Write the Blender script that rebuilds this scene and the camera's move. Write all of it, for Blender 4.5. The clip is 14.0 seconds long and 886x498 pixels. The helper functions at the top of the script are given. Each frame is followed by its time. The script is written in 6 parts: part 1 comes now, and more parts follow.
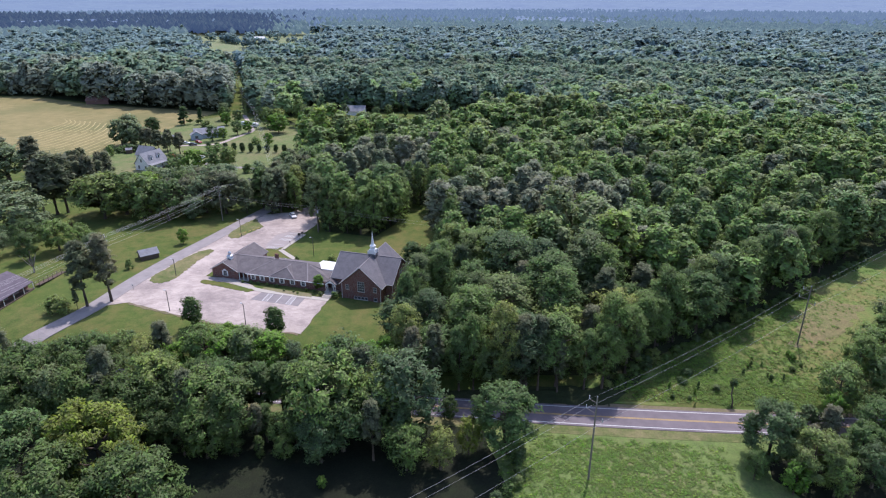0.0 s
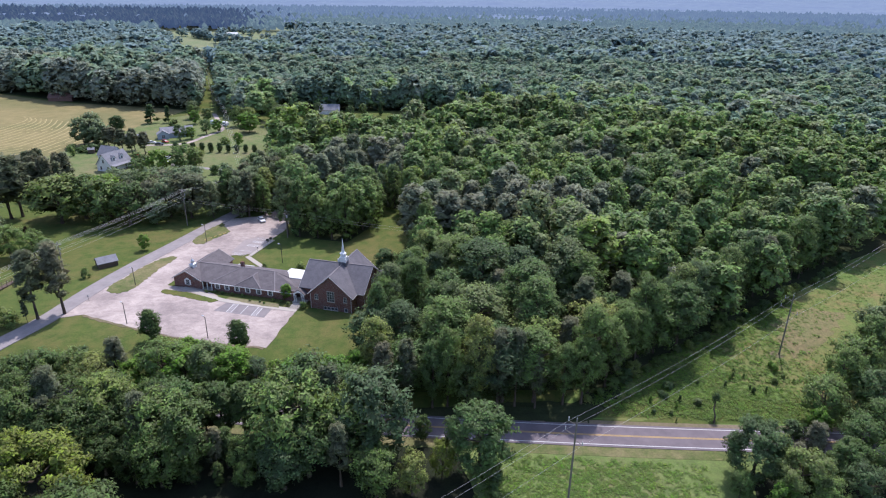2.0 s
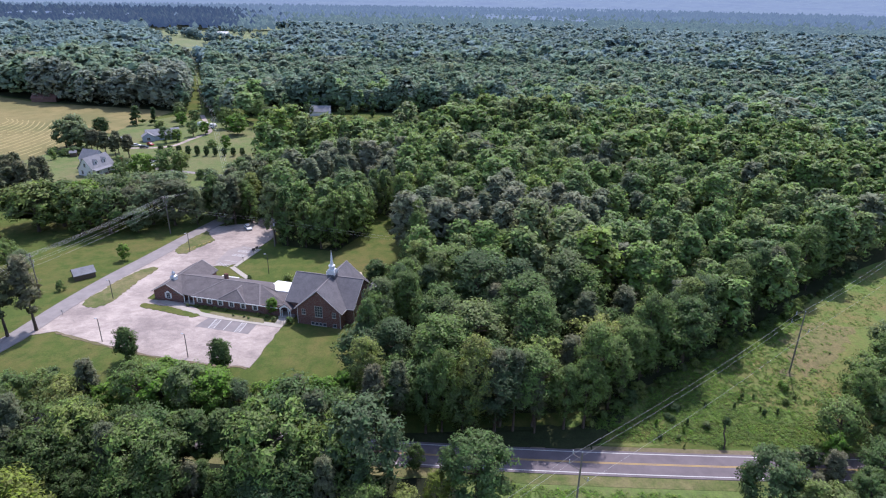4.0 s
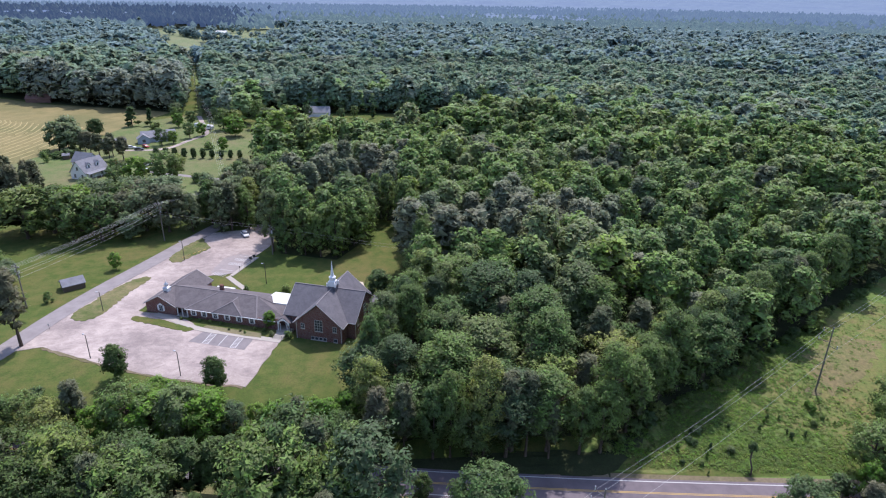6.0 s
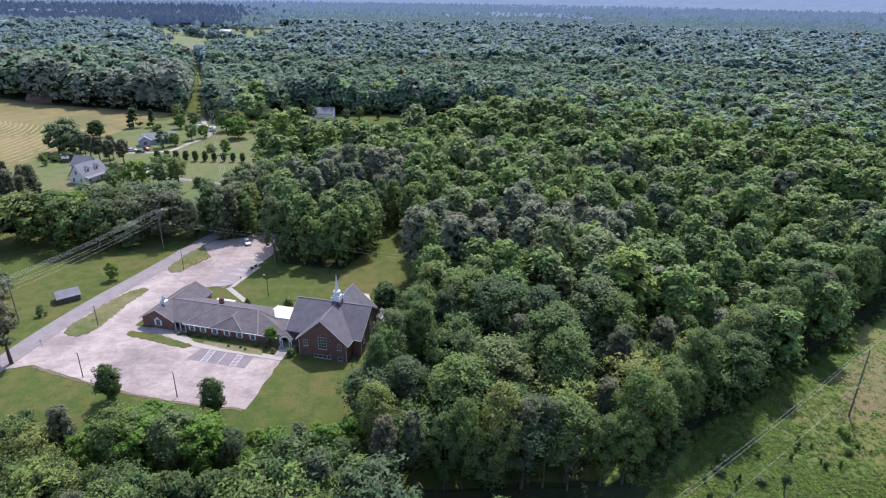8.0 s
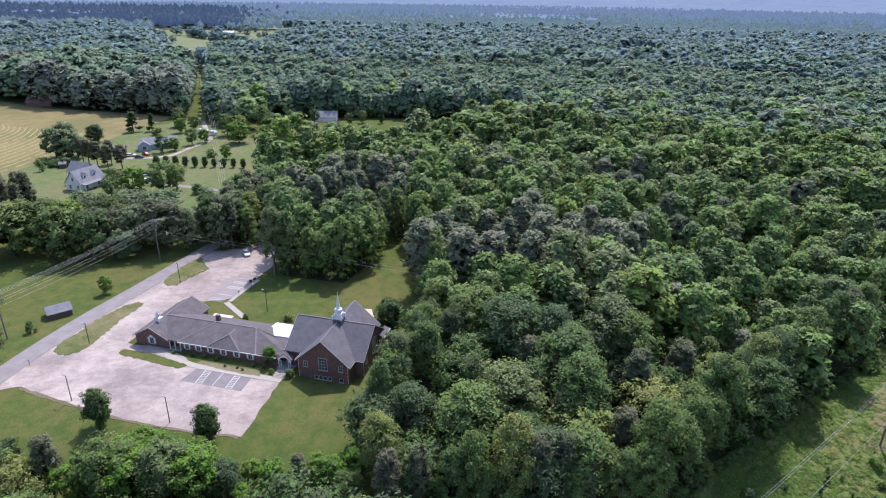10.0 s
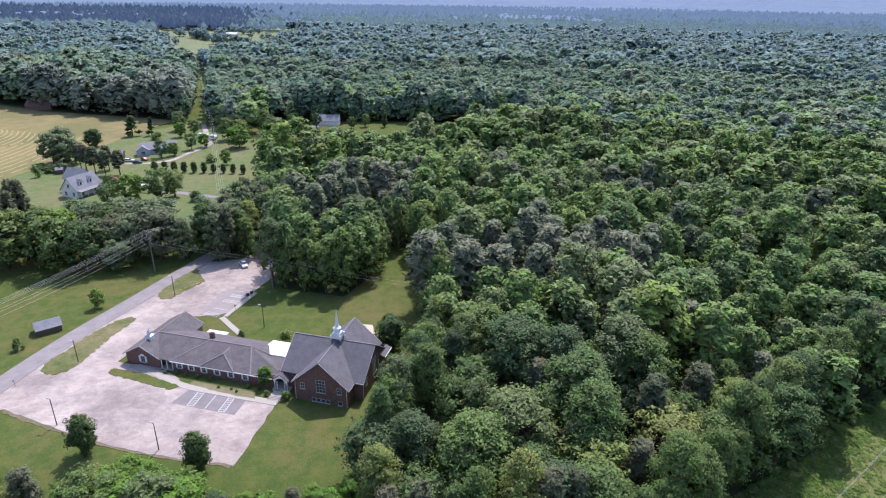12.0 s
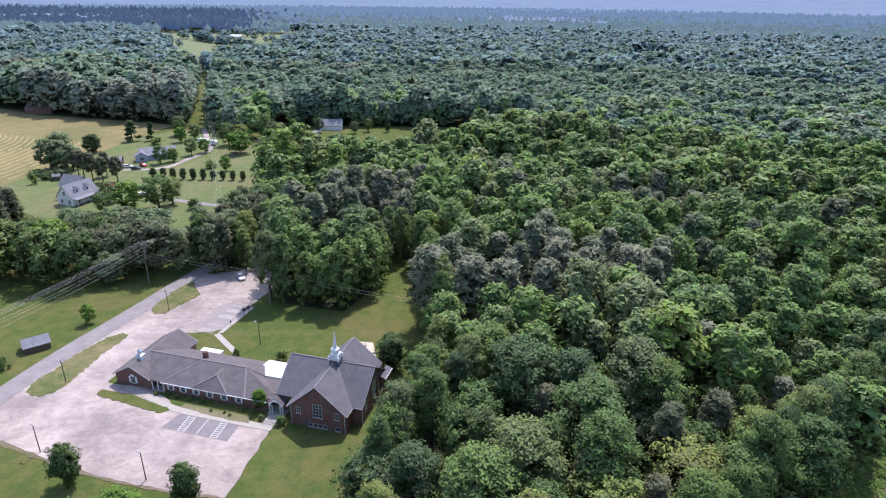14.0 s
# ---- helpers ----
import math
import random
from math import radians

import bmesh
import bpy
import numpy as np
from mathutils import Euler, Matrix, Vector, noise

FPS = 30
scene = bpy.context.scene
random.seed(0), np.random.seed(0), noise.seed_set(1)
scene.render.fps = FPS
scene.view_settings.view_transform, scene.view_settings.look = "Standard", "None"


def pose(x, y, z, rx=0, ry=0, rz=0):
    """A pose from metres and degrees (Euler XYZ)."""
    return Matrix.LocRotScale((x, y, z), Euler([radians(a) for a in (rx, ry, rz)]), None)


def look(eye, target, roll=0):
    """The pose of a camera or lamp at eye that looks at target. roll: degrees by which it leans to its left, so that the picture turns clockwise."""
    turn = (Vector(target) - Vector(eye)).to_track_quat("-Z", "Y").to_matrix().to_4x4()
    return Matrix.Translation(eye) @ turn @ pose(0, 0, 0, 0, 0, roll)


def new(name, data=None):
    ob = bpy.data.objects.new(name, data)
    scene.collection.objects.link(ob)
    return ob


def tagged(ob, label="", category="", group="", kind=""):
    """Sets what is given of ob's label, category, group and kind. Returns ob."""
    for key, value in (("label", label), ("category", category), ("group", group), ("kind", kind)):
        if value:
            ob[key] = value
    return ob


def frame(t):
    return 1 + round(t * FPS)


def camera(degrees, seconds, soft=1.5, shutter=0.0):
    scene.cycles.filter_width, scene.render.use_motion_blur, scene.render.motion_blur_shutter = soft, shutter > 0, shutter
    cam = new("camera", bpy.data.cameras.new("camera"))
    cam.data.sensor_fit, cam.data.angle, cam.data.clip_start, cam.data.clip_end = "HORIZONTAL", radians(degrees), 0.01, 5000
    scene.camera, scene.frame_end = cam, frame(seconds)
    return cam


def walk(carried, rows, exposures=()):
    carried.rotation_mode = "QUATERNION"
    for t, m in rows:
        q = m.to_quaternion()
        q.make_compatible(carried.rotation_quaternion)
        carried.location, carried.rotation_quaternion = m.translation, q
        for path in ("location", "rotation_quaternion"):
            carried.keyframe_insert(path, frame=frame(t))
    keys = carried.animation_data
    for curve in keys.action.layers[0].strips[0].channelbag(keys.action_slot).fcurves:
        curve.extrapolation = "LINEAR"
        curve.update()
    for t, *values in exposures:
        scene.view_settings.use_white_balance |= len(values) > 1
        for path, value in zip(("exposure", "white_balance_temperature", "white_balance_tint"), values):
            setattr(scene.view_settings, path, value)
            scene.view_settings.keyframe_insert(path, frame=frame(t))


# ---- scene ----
cam = camera(71.1, 14.0, 1.15)
METRES, EYE, TILT, LEAN, TURN = 54.0, 78.6, -22.3, 0.0, 0.0
ROWS = [
    (0.0, 0.0, 0.0, 0.0, 0.0, 0.0, -0.0),
    (0.5, 0.0038, 0.0252, 0.0102, -0.46, -0.05, -0.02),
    (1.0, 0.0093, 0.0542, 0.0231, -1.06, -0.1, 0.05),
    (1.5, 0.0144, 0.0863, 0.0369, -1.72, -0.17, 0.14),
    (2.0, 0.0217, 0.121, 0.0502, -2.05, -0.22, 0.16),
    (2.5, 0.0252, 0.1571, 0.0652, -2.36, -0.23, 0.17),
    (3.0, 0.0279, 0.1937, 0.0804, -2.51, -0.24, 0.17),
    (5.5, 0.005, 0.3724, 0.1469, -2.85, -0.26, 0.24),
    (6.0, -0.0014, 0.4077, 0.1601, -2.78, -0.33, 0.23),
    (6.5, -0.007, 0.4428, 0.1742, -2.71, -0.41, 0.23),
    (7.0, -0.0126, 0.4783, 0.1893, -2.61, -0.46, 0.19),
    (7.5, -0.0162, 0.512, 0.2058, -2.49, -0.48, 0.17),
    (8.0, -0.0194, 0.5446, 0.2234, -2.38, -0.48, 0.13),
    (10.5, -0.0299, 0.7016, 0.3018, -2.02, -0.4, 0.01),
    (11.0, -0.0281, 0.732, 0.3175, -1.92, -0.39, -0.0),
    (11.5, -0.027, 0.7601, 0.3317, -1.85, -0.36, -0.03),
    (12.0, -0.0254, 0.7906, 0.3465, -1.76, -0.35, -0.06),
    (12.5, -0.0228, 0.8211, 0.3619, -1.66, -0.31, -0.11),
    (13.0, -0.0214, 0.8506, 0.3775, -1.58, -0.28, -0.12),
    (13.5, -0.0208, 0.879, 0.3924, -1.5, -0.26, -0.16),
    (14.0, -0.0193, 0.9056, 0.4069, -1.39, -0.22, -0.18),
]
walk(cam, [(t, pose(0, 0, EYE, TILT, LEAN, TURN) @ pose(METRES * x, METRES * y, METRES * z, 90 + pitch, roll, yaw)) for t, x, y, z, yaw, pitch, roll in ROWS],
     exposures=[(0.0, 0.42, 5920, 22), (3.0, 0.42, 5920, 22), (8.0, 0.42, 5920, 22), (11.0, 0.50, 5920, 22), (14.0, 0.56, 5920, 22)])

# ---- daylight: high summer sun ahead of the camera, blue sky ----
SUN_ELEV, SUN_AZ = 60.0, 21.0        # azimuth: degrees clockwise from +y
world = bpy.data.worlds.new("sky")
scene.world = world
world.use_nodes = True
wn = world.node_tree
sky = wn.nodes.new("ShaderNodeTexSky")
sky.sky_type = "NISHITA"
sky.sun_disc = False
sky.sun_elevation, sky.sun_rotation = radians(SUN_ELEV), radians(SUN_AZ)
sky.air_density, sky.dust_density, sky.ozone_density = 1.2, 1.5, 1.0
wn.links.new(sky.outputs[0], wn.nodes["Background"].inputs[0])
wn.nodes["Background"].inputs[1].default_value = 0.15

sun_data = bpy.data.lights.new("sun", "SUN")
sun_data.energy, sun_data.angle, sun_data.color = 3.2, radians(0.53), (1.0, 0.95, 0.86)
sun = new("sun", sun_data)
sun_way = Vector((math.sin(radians(SUN_AZ)) * math.cos(radians(SUN_ELEV)),
                  math.cos(radians(SUN_AZ)) * math.cos(radians(SUN_ELEV)), math.sin(radians(SUN_ELEV))))
sun.matrix_world = look(sun_way * 400, (0, 0, 0))

# ---- materials ----
class Mat:
    """A principled material with a small kit for building its nodes."""

    def __init__(self, name, rough=0.8, spec=0.3, metal=0.0):
        self.m = bpy.data.materials.new(name)
        self.m.use_nodes = True
        self.t = self.m.node_tree
        self.p = self.t.nodes["Principled BSDF"]
        self.set(self.p, "Roughness", rough)
        self.set(self.p, "Specular IOR Level", spec)
        self.set(self.p, "Metallic", metal)
        self._pos = None

    def set(self, node, key, value):
        if hasattr(value, "is_linked"):
            self.t.links.new(value, node.inputs[key])
        else:
            node.inputs[key].default_value = value

    def node(self, kind, **inputs):
        n = self.t.nodes.new(kind)
        for k, v in inputs.items():
            self.set(n, k.replace("_", " "), v)
        return n

    def pos(self):
        if self._pos is None:
            self._pos = self.t.nodes.new("ShaderNodeNewGeometry").outputs["Position"]
        return self._pos

    def local(self):
        return self.t.nodes.new("ShaderNodeTexCoord").outputs["Object"]

    def scaled(self, vec, s, rz=0.0):
        n = self.node("ShaderNodeMapping", Vector=vec)
        n.inputs["Scale"].default_value = s
        n.inputs["Rotation"].default_value = (0, 0, rz)
        return n.outputs[0]

    def noise(self, scale, detail=4.0, rough=0.6, vec=None, dist=0.0):
        n = self.node("ShaderNodeTexNoise", Vector=self.pos() if vec is None else vec, Scale=scale, Detail=detail, Roughness=rough, Distortion=dist)
        return n.outputs["Fac"]

    def voro(self, scale, vec=None, out="Color"):
        n = self.node("ShaderNodeTexVoronoi", Vector=self.pos() if vec is None else vec, Scale=scale)
        return n.outputs[out]

    def ramp(self, fac, stops):
        n = self.t.nodes.new("ShaderNodeValToRGB")
        self.t.links.new(fac, n.inputs[0])
        e = n.color_ramp.elements
        while len(e) < len(stops):
            e.new(0.5)
        for el, (at, c) in zip(e, stops):
            el.position = at
            el.color = (c, c, c, 1) if isinstance(c, (int, float)) else (*c, 1)
        return n.outputs[0]

    def mix(self, fac, a, b, blend="MIX"):
        n = self.t.nodes.new("ShaderNodeMix")
        n.data_type, n.blend_type = "RGBA", blend
        for i, v in ((0, fac), (6, a), (7, b)):
            if hasattr(v, "is_linked"):
                self.t.links.new(v, n.inputs[i])
            else:
                n.inputs[i].default_value = v if i == 0 else (*v, 1)
        return n.outputs[2]

    def math(self, op, a, b=0.0):
        n = self.t.nodes.new("ShaderNodeMath")
        n.operation = op
        for i, v in ((0, a), (1, b)):
            if hasattr(v, "is_linked"):
                self.t.links.new(v, n.inputs[i])
            else:
                n.inputs[i].default_value = v
        return n.outputs[0]

    def base(self, value):
        self.set(self.p, "Base Color", value if hasattr(value, "is_linked") else (*value, 1))
        return self

    def bump(self, height, strength=0.4, distance=0.05):
        n = self.node("ShaderNodeBump", Height=height, Strength=strength, Distance=distance)
        self.set(self.p, "Normal", n.outputs[0])
        return self

    def shift(self, colour, hue=0.0, sat=0.0, val=0.0, fac=None):
        """Vary a colour by a random 0..1 value."""
        n = self.node("ShaderNodeHueSaturation", Color=colour)
        r = self.math("SUBTRACT", fac, 0.5)
        self.set(n, "Hue", self.math("ADD", self.math("MULTIPLY", r, hue), 0.5))
        self.set(n, "Saturation", self.math("ADD", self.math("MULTIPLY", r, sat), 1.0))
        self.set(n, "Value", self.math("ADD", self.math("MULTIPLY", r, val), 1.0))
        return n.outputs[0]

    def rand(self):
        return self.t.nodes.new("ShaderNodeObjectInfo").outputs["Random"]

    def island(self):
        return self.t.nodes.new("ShaderNodeNewGeometry").outputs["Random Per Island"]


def simple(name, colour, rough=0.7, spec=0.3, metal=0.0, vary=0.25, scale=3.0):
    m = Mat(name, rough, spec, metal)
    f = m.noise(scale, 5)
    m.base(m.mix(m.math("MULTIPLY", f, 1.0), tuple(c * (1 - vary) for c in colour), tuple(min(1, c * (1 + vary)) for c in colour)))
    return m.m


def leaf_material(name, stops, joined=False, gloss=0.15, vary=1.0, through_light=0.48):
    """Foliage: colour by tree, varied by bough and leaf spray, shaded by the swell of the bough, with light passing through."""
    m = Mat(name, 0.5, gloss)
    if joined:
        tint = m.node("ShaderNodeAttribute")
        tint.attribute_name = "tint"
        tree = tint.outputs["Fac"]
    else:
        tree = m.rand()
    c = m.ramp(tree, stops)
    c = m.shift(c, 0.03, 0.25, 0.75 * vary, m.island())
    c = m.shift(c, 0.025, 0.3, 0.7 * vary, m.noise(0.45, 3, 0.65))
    m.base(c)
    swell = m.node("ShaderNodeAttribute")
    swell.attribute_name = "swell"
    turn_ = m.node("ShaderNodeVectorTransform", Vector=swell.outputs["Vector"])
    turn_.vector_type, turn_.convert_from, turn_.convert_to = "NORMAL", "OBJECT", "WORLD"
    unit = m.t.nodes.new("ShaderNodeVectorMath")
    unit.operation = "NORMALIZE"
    m.t.links.new(turn_.outputs[0], unit.inputs[0])
    facing = unit.outputs[0]
    m.set(m.p, "Normal", facing)
    t = m.node("ShaderNodeBsdfTranslucent", Color=m.mix(0.25, c, (0.16, 0.24, 0.03)), Normal=facing)
    mx = m.node("ShaderNodeMixShader", Fac=through_light)
    m.t.links.new(m.p.outputs[0], mx.inputs[1])
    m.t.links.new(t.outputs[0], mx.inputs[2])
    m.t.links.new(mx.outputs[0], m.t.nodes["Material Output"].inputs[0])
    return m.m


GREENS = [(0.0, (0.143, 0.206, 0.103)), (0.2, (0.173, 0.264, 0.098)), (0.45, (0.215, 0.311, 0.103)), (0.7, (0.256, 0.358, 0.11)), (0.84, (0.231, 0.291, 0.138)), (0.93, (0.306, 0.386, 0.115)), (1.0, (0.368, 0.414, 0.135))]
PINES = [(0.0, (0.247, 0.296, 0.18)), (0.5, (0.291, 0.326, 0.206)), (1.0, (0.335, 0.345, 0.234))]
FRESH = [(0.0, (0.180, 0.323, 0.068)), (0.5, (0.217, 0.367, 0.072)), (1.0, (0.262, 0.390, 0.083))]
DARKS = [(0.0, (0.091, 0.152, 0.067)), (1.0, (0.129, 0.192, 0.077))]
CANOPY = [(0.0, (0.21, 0.302, 0.128)), (0.25, (0.254, 0.372, 0.128)), (0.55, (0.305, 0.435, 0.133)), (0.75, (0.318, 0.377, 0.181)), (0.85, (0.324, 0.451, 0.144)), (1.0, (0.33, 0.44, 0.111))]
# Leaf colours by distance: aerial haze painted in, paler and bluer farther off
HAZY_CANOPY = [(0.0, (0.221, 0.326, 0.168)), (0.25, (0.266, 0.401, 0.168)), (0.55, (0.32, 0.47, 0.174)), (0.75, (0.334, 0.407, 0.237)), (0.85, (0.34, 0.487, 0.188)), (1.0, (0.346, 0.475, 0.145))]
HAZY_MIDS = [(0.0, (0.231, 0.311, 0.249)), (0.3, (0.266, 0.375, 0.262)), (0.6, (0.302, 0.426, 0.269)), (0.8, (0.333, 0.387, 0.308)), (1.0, (0.375, 0.466, 0.276))]
HAZY_FARS = [(0.0, (0.201, 0.292, 0.314)), (0.4, (0.232, 0.338, 0.339)), (0.8, (0.259, 0.369, 0.351)), (1.0, (0.291, 0.393, 0.351))]
HAZY_BETWEEN = [(0.0, (0.221, 0.313, 0.274)), (0.4, (0.255, 0.373, 0.292)), (0.8, (0.289, 0.416, 0.301)), (1.0, (0.319, 0.404, 0.322))]
# Grey-green pine needles, greyed further with painted-in haze
HAZY_PINES = [(0.0, (0.285, 0.336, 0.274)), (0.5, (0.328, 0.381, 0.295)), (1.0, (0.372, 0.417, 0.313))]
M_LEAF = leaf_material("broad_leaves", GREENS)
NEEDLES = [(0.0, (0.185, 0.215, 0.122)), (0.5, (0.218, 0.235, 0.138)), (1.0, (0.255, 0.250, 0.155))]
M_PINE = leaf_material("pine_needles", NEEDLES, gloss=0.08, through_light=0.4)
M_FRESH = leaf_material("young_leaves", FRESH)
M_SILVER = leaf_material("pale_leaves", [(0.0, (0.240, 0.320, 0.160)), (1.0, (0.304, 0.368, 0.192))])
M_OAK = leaf_material("oak_leaves", [(0.0, (0.125, 0.192, 0.072)), (1.0, (0.176, 0.248, 0.083))])
M_GOLD = leaf_material("yellow_green_leaves", [(0.0, (0.264, 0.328, 0.072)), (1.0, (0.304, 0.352, 0.080))])
M_RUST = leaf_material("reddish_leaves", [(0.0, (0.150, 0.085, 0.050)), (1.0, (0.170, 0.100, 0.060))])
M_CEDAR = leaf_material("dark_evergreen", DARKS, gloss=0.1)
M_WOODS = leaf_material("woods_leaves", CANOPY, True, 0.2)
M_WOODS_SKIN = leaf_material("hazy_canopy_leaves", HAZY_CANOPY, True, 0.08, 0.45, 0.38)
M_WOODS_MID = leaf_material("hazy_middle_leaves", HAZY_MIDS, True, 0.05, 0.35, 0.38)
M_WOODS_HAZY_PINE = leaf_material("hazy_needles", HAZY_PINES, True, 0.1, 0.5, 0.3)
M_WOODS_HAZY = leaf_material("hazier_woods_leaves", HAZY_BETWEEN, True, 0.05, 0.3, 0.38)
M_WOODS_FAR = leaf_material("hazy_far_leaves", HAZY_FARS, True, 0.05, 0.25, 0.35)
M_WOODS_PINE = leaf_material("woods_needles", PINES, True, 0.1, 0.8, 0.4)


def m_bark():
    m = Mat("bark", 0.95, 0.1)
    f = m.noise(2.5, 6, vec=m.scaled(m.local(), (1, 1, 0.2)))
    m.base(m.ramp(f, [(0.3, (0.05, 0.038, 0.03)), (0.7, (0.17, 0.135, 0.105))]))
    m.bump(f, 0.6, 0.05)
    return m.m


def m_grass(name, a, b, dry, dry_at=0.6, fine=3.0):
    m = Mat(name, 0.95, 0.1)
    big, mid, small = m.noise(0.035, 5, 0.65), m.noise(0.3, 5, 0.7), m.noise(fine, 4, 0.8)
    c = m.mix(m.ramp(mid, [(0.3, 0.0), (0.7, 1.0)]), a, b)
    c = m.mix(m.ramp(m.math("ADD", m.math("MULTIPLY", big, 0.6), m.math("MULTIPLY", mid, 0.4)), [(dry_at - 0.12, 0.0), (dry_at + 0.08, 1.0)]), c, dry)
    m.base(m.shift(c, 0.02, 0.3, 1.25, small))
    m.bump(m.math("ADD", small, mid), 0.7, 0.12)
    return m.m


def m_gravel():
    """Crushed pale stone worn thin over old asphalt, with wheel-swept swathes."""
    m = Mat("gravel", 0.95, 0.15)
    big, fine = m.noise(0.07, 5, 0.62), m.noise(2.6, 5, 0.75)
    mid = m.noise(0.5, 5, 0.6, vec=m.scaled(m.pos(), (0.6, 0.95, 1.0), 0.5), dist=1.2)
    grit = m.noise(11.0, 2, 0.7)
    f = m.math("ADD", m.math("MULTIPLY", big, 0.52), m.math("ADD", m.math("MULTIPLY", mid, 0.28), m.math("MULTIPLY", fine, 0.20)))
    c = m.ramp(f, [(0.35, (0.230, 0.192, 0.178)), (0.44, (0.300, 0.250, 0.228)), (0.50, (0.385, 0.322, 0.288)), (0.60, (0.520, 0.440, 0.388))])
    m.base(m.shift(c, 0.01, 0.1, 0.3, grit))
    m.bump(grit, 0.4, 0.03)
    return m.m


def m_asphalt(name, a, b):
    m = Mat(name, 0.85, 0.3)
    mid, fine = m.noise(0.35, 6, 0.65), m.noise(14, 3, 0.8)
    c = m.mix(m.ramp(mid, [(0.3, 0.0), (0.7, 1.0)]), a, b)
    m.base(m.shift(c, 0.0, 0.0, 0.3, fine))
    m.bump(fine, 0.3, 0.01)
    return m.m


def m_brick():
    m = Mat("red_brick", 0.85, 0.2)
    v = m.local()
    n = m.t.nodes.new("ShaderNodeTexBrick")
    # courses run level: brick rows follow z on every wall
    s = m.t.nodes.new("ShaderNodeSeparateXYZ")
    m.t.links.new(v, s.inputs[0])
    cb = m.t.nodes.new("ShaderNodeCombineXYZ")
    m.t.links.new(m.math("ADD", s.outputs[0], s.outputs[1]), cb.inputs[0])
    m.t.links.new(s.outputs[2], cb.inputs[1])
    m.t.links.new(cb.outputs[0], n.inputs["Vector"])
    for k, c in (("Color1", (0.19, 0.075, 0.058)), ("Color2", (0.13, 0.052, 0.045)), ("Mortar", (0.26, 0.22, 0.20))):
        n.inputs[k].default_value = (*c, 1)
    n.inputs["Scale"].default_value = 1.0
    n.inputs["Mortar Size"].default_value = 0.008
    n.inputs["Brick Width"].default_value, n.inputs["Row Height"].default_value = 0.215, 0.075
    m.base(m.shift(n.outputs[0], 0.02, 0.2, 0.5, m.noise(0.8, 5, vec=v)))
    return m.m


def m_shingle(name, a, b):
    m = Mat(name, 0.9, 0.2)
    v = m.local()
    mid, st = m.noise(0.5, 6, 0.7, vec=v), m.noise(1.2, 4, 0.6, vec=m.scaled(v, (1, 1, 0.3)))
    rows = m.node("ShaderNodeTexWave", Vector=m.scaled(v, (0.0, 0.0, 1.0)), Scale=1.6, Distortion=0.6, Detail=2.0)
    rows.bands_direction = "Z"
    tab = m.voro(3.2, vec=m.scaled(v, (1, 1, 2.5)), out="Color")
    c = m.mix(m.ramp(mid, [(0.3, 0.0), (0.7, 1.0)]), a, b)
    c = m.shift(c, 0.0, 0.1, 0.18, tab)
    c = m.shift(c, 0.0, 0.1, 0.30, st)
    m.base(c)
    m.bump(rows.outputs["Fac"], 0.4, 0.02)
    return m.m


M_BARK = m_bark()
M_LAWN = m_grass("mown_lawn", (0.068, 0.104, 0.026), (0.108, 0.136, 0.034), (0.160, 0.138, 0.052), 0.58)
M_MEADOW = m_grass("rough_meadow", (0.112, 0.160, 0.050), (0.160, 0.205, 0.066), (0.200, 0.170, 0.085), 0.62, 1.3)
M_HAYGRASS = m_grass("far_pasture", (0.15, 0.19, 0.09), (0.19, 0.225, 0.11), (0.24, 0.225, 0.13), 0.58)
M_YARD = m_grass("yard_grass", (0.110, 0.158, 0.054), (0.150, 0.190, 0.068), (0.205, 0.185, 0.095), 0.56)
M_DRYMEADOW = m_grass("dry_meadow", (0.112, 0.178, 0.046), (0.152, 0.212, 0.058), (0.215, 0.170, 0.075), 0.58, 1.3)
# Leaf litter, coloured dark so gaps in the canopy read as shade
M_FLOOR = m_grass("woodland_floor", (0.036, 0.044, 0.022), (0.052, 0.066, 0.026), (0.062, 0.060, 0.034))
# Litter blackened in its colour to stand for the belt's shade
M_BELT_SHADE = m_grass("shade_dark_litter", (0.017, 0.020, 0.013), (0.026, 0.030, 0.017), (0.024, 0.036, 0.016))
M_VERGE = m_grass("dry_grass", (0.132, 0.160, 0.056), (0.180, 0.180, 0.076), (0.205, 0.170, 0.085), 0.52, 1.2)
M_ISLE = m_grass("island_grass", (0.090, 0.122, 0.038), (0.130, 0.150, 0.052), (0.235, 0.195, 0.105), 0.56, 2.0)
M_DIRT = m_grass("bare_dirt", (0.200, 0.155, 0.105), (0.270, 0.220, 0.160), (0.130, 0.125, 0.055), 0.54, 2.0)
M_GRAVEL = m_gravel()
M_ROAD = m_asphalt("road_asphalt", (0.142, 0.120, 0.130), (0.200, 0.168, 0.178))
M_SIDE = m_asphalt("worn_asphalt", (0.225, 0.200, 0.195), (0.31, 0.278, 0.268))
M_PATCH = m_asphalt("newer_asphalt", (0.195, 0.174, 0.172), (0.265, 0.236, 0.230))
M_WORN = m_asphalt("worn_bay_asphalt", (0.270, 0.236, 0.225), (0.360, 0.312, 0.290))
M_BRICK = m_brick()
M_ROOF = m_shingle("wing_shingles", (0.118, 0.104, 0.106), (0.176, 0.158, 0.158))
M_ROOF2 = m_shingle("church_shingles", (0.128, 0.122, 0.134), (0.176, 0.168, 0.178))
M_CAP = m_shingle("cap_shingles", (0.200, 0.182, 0.182), (0.270, 0.245, 0.245))
M_WHITE = simple("white_paint", (0.78, 0.78, 0.77), 0.5, 0.4, vary=0.05)
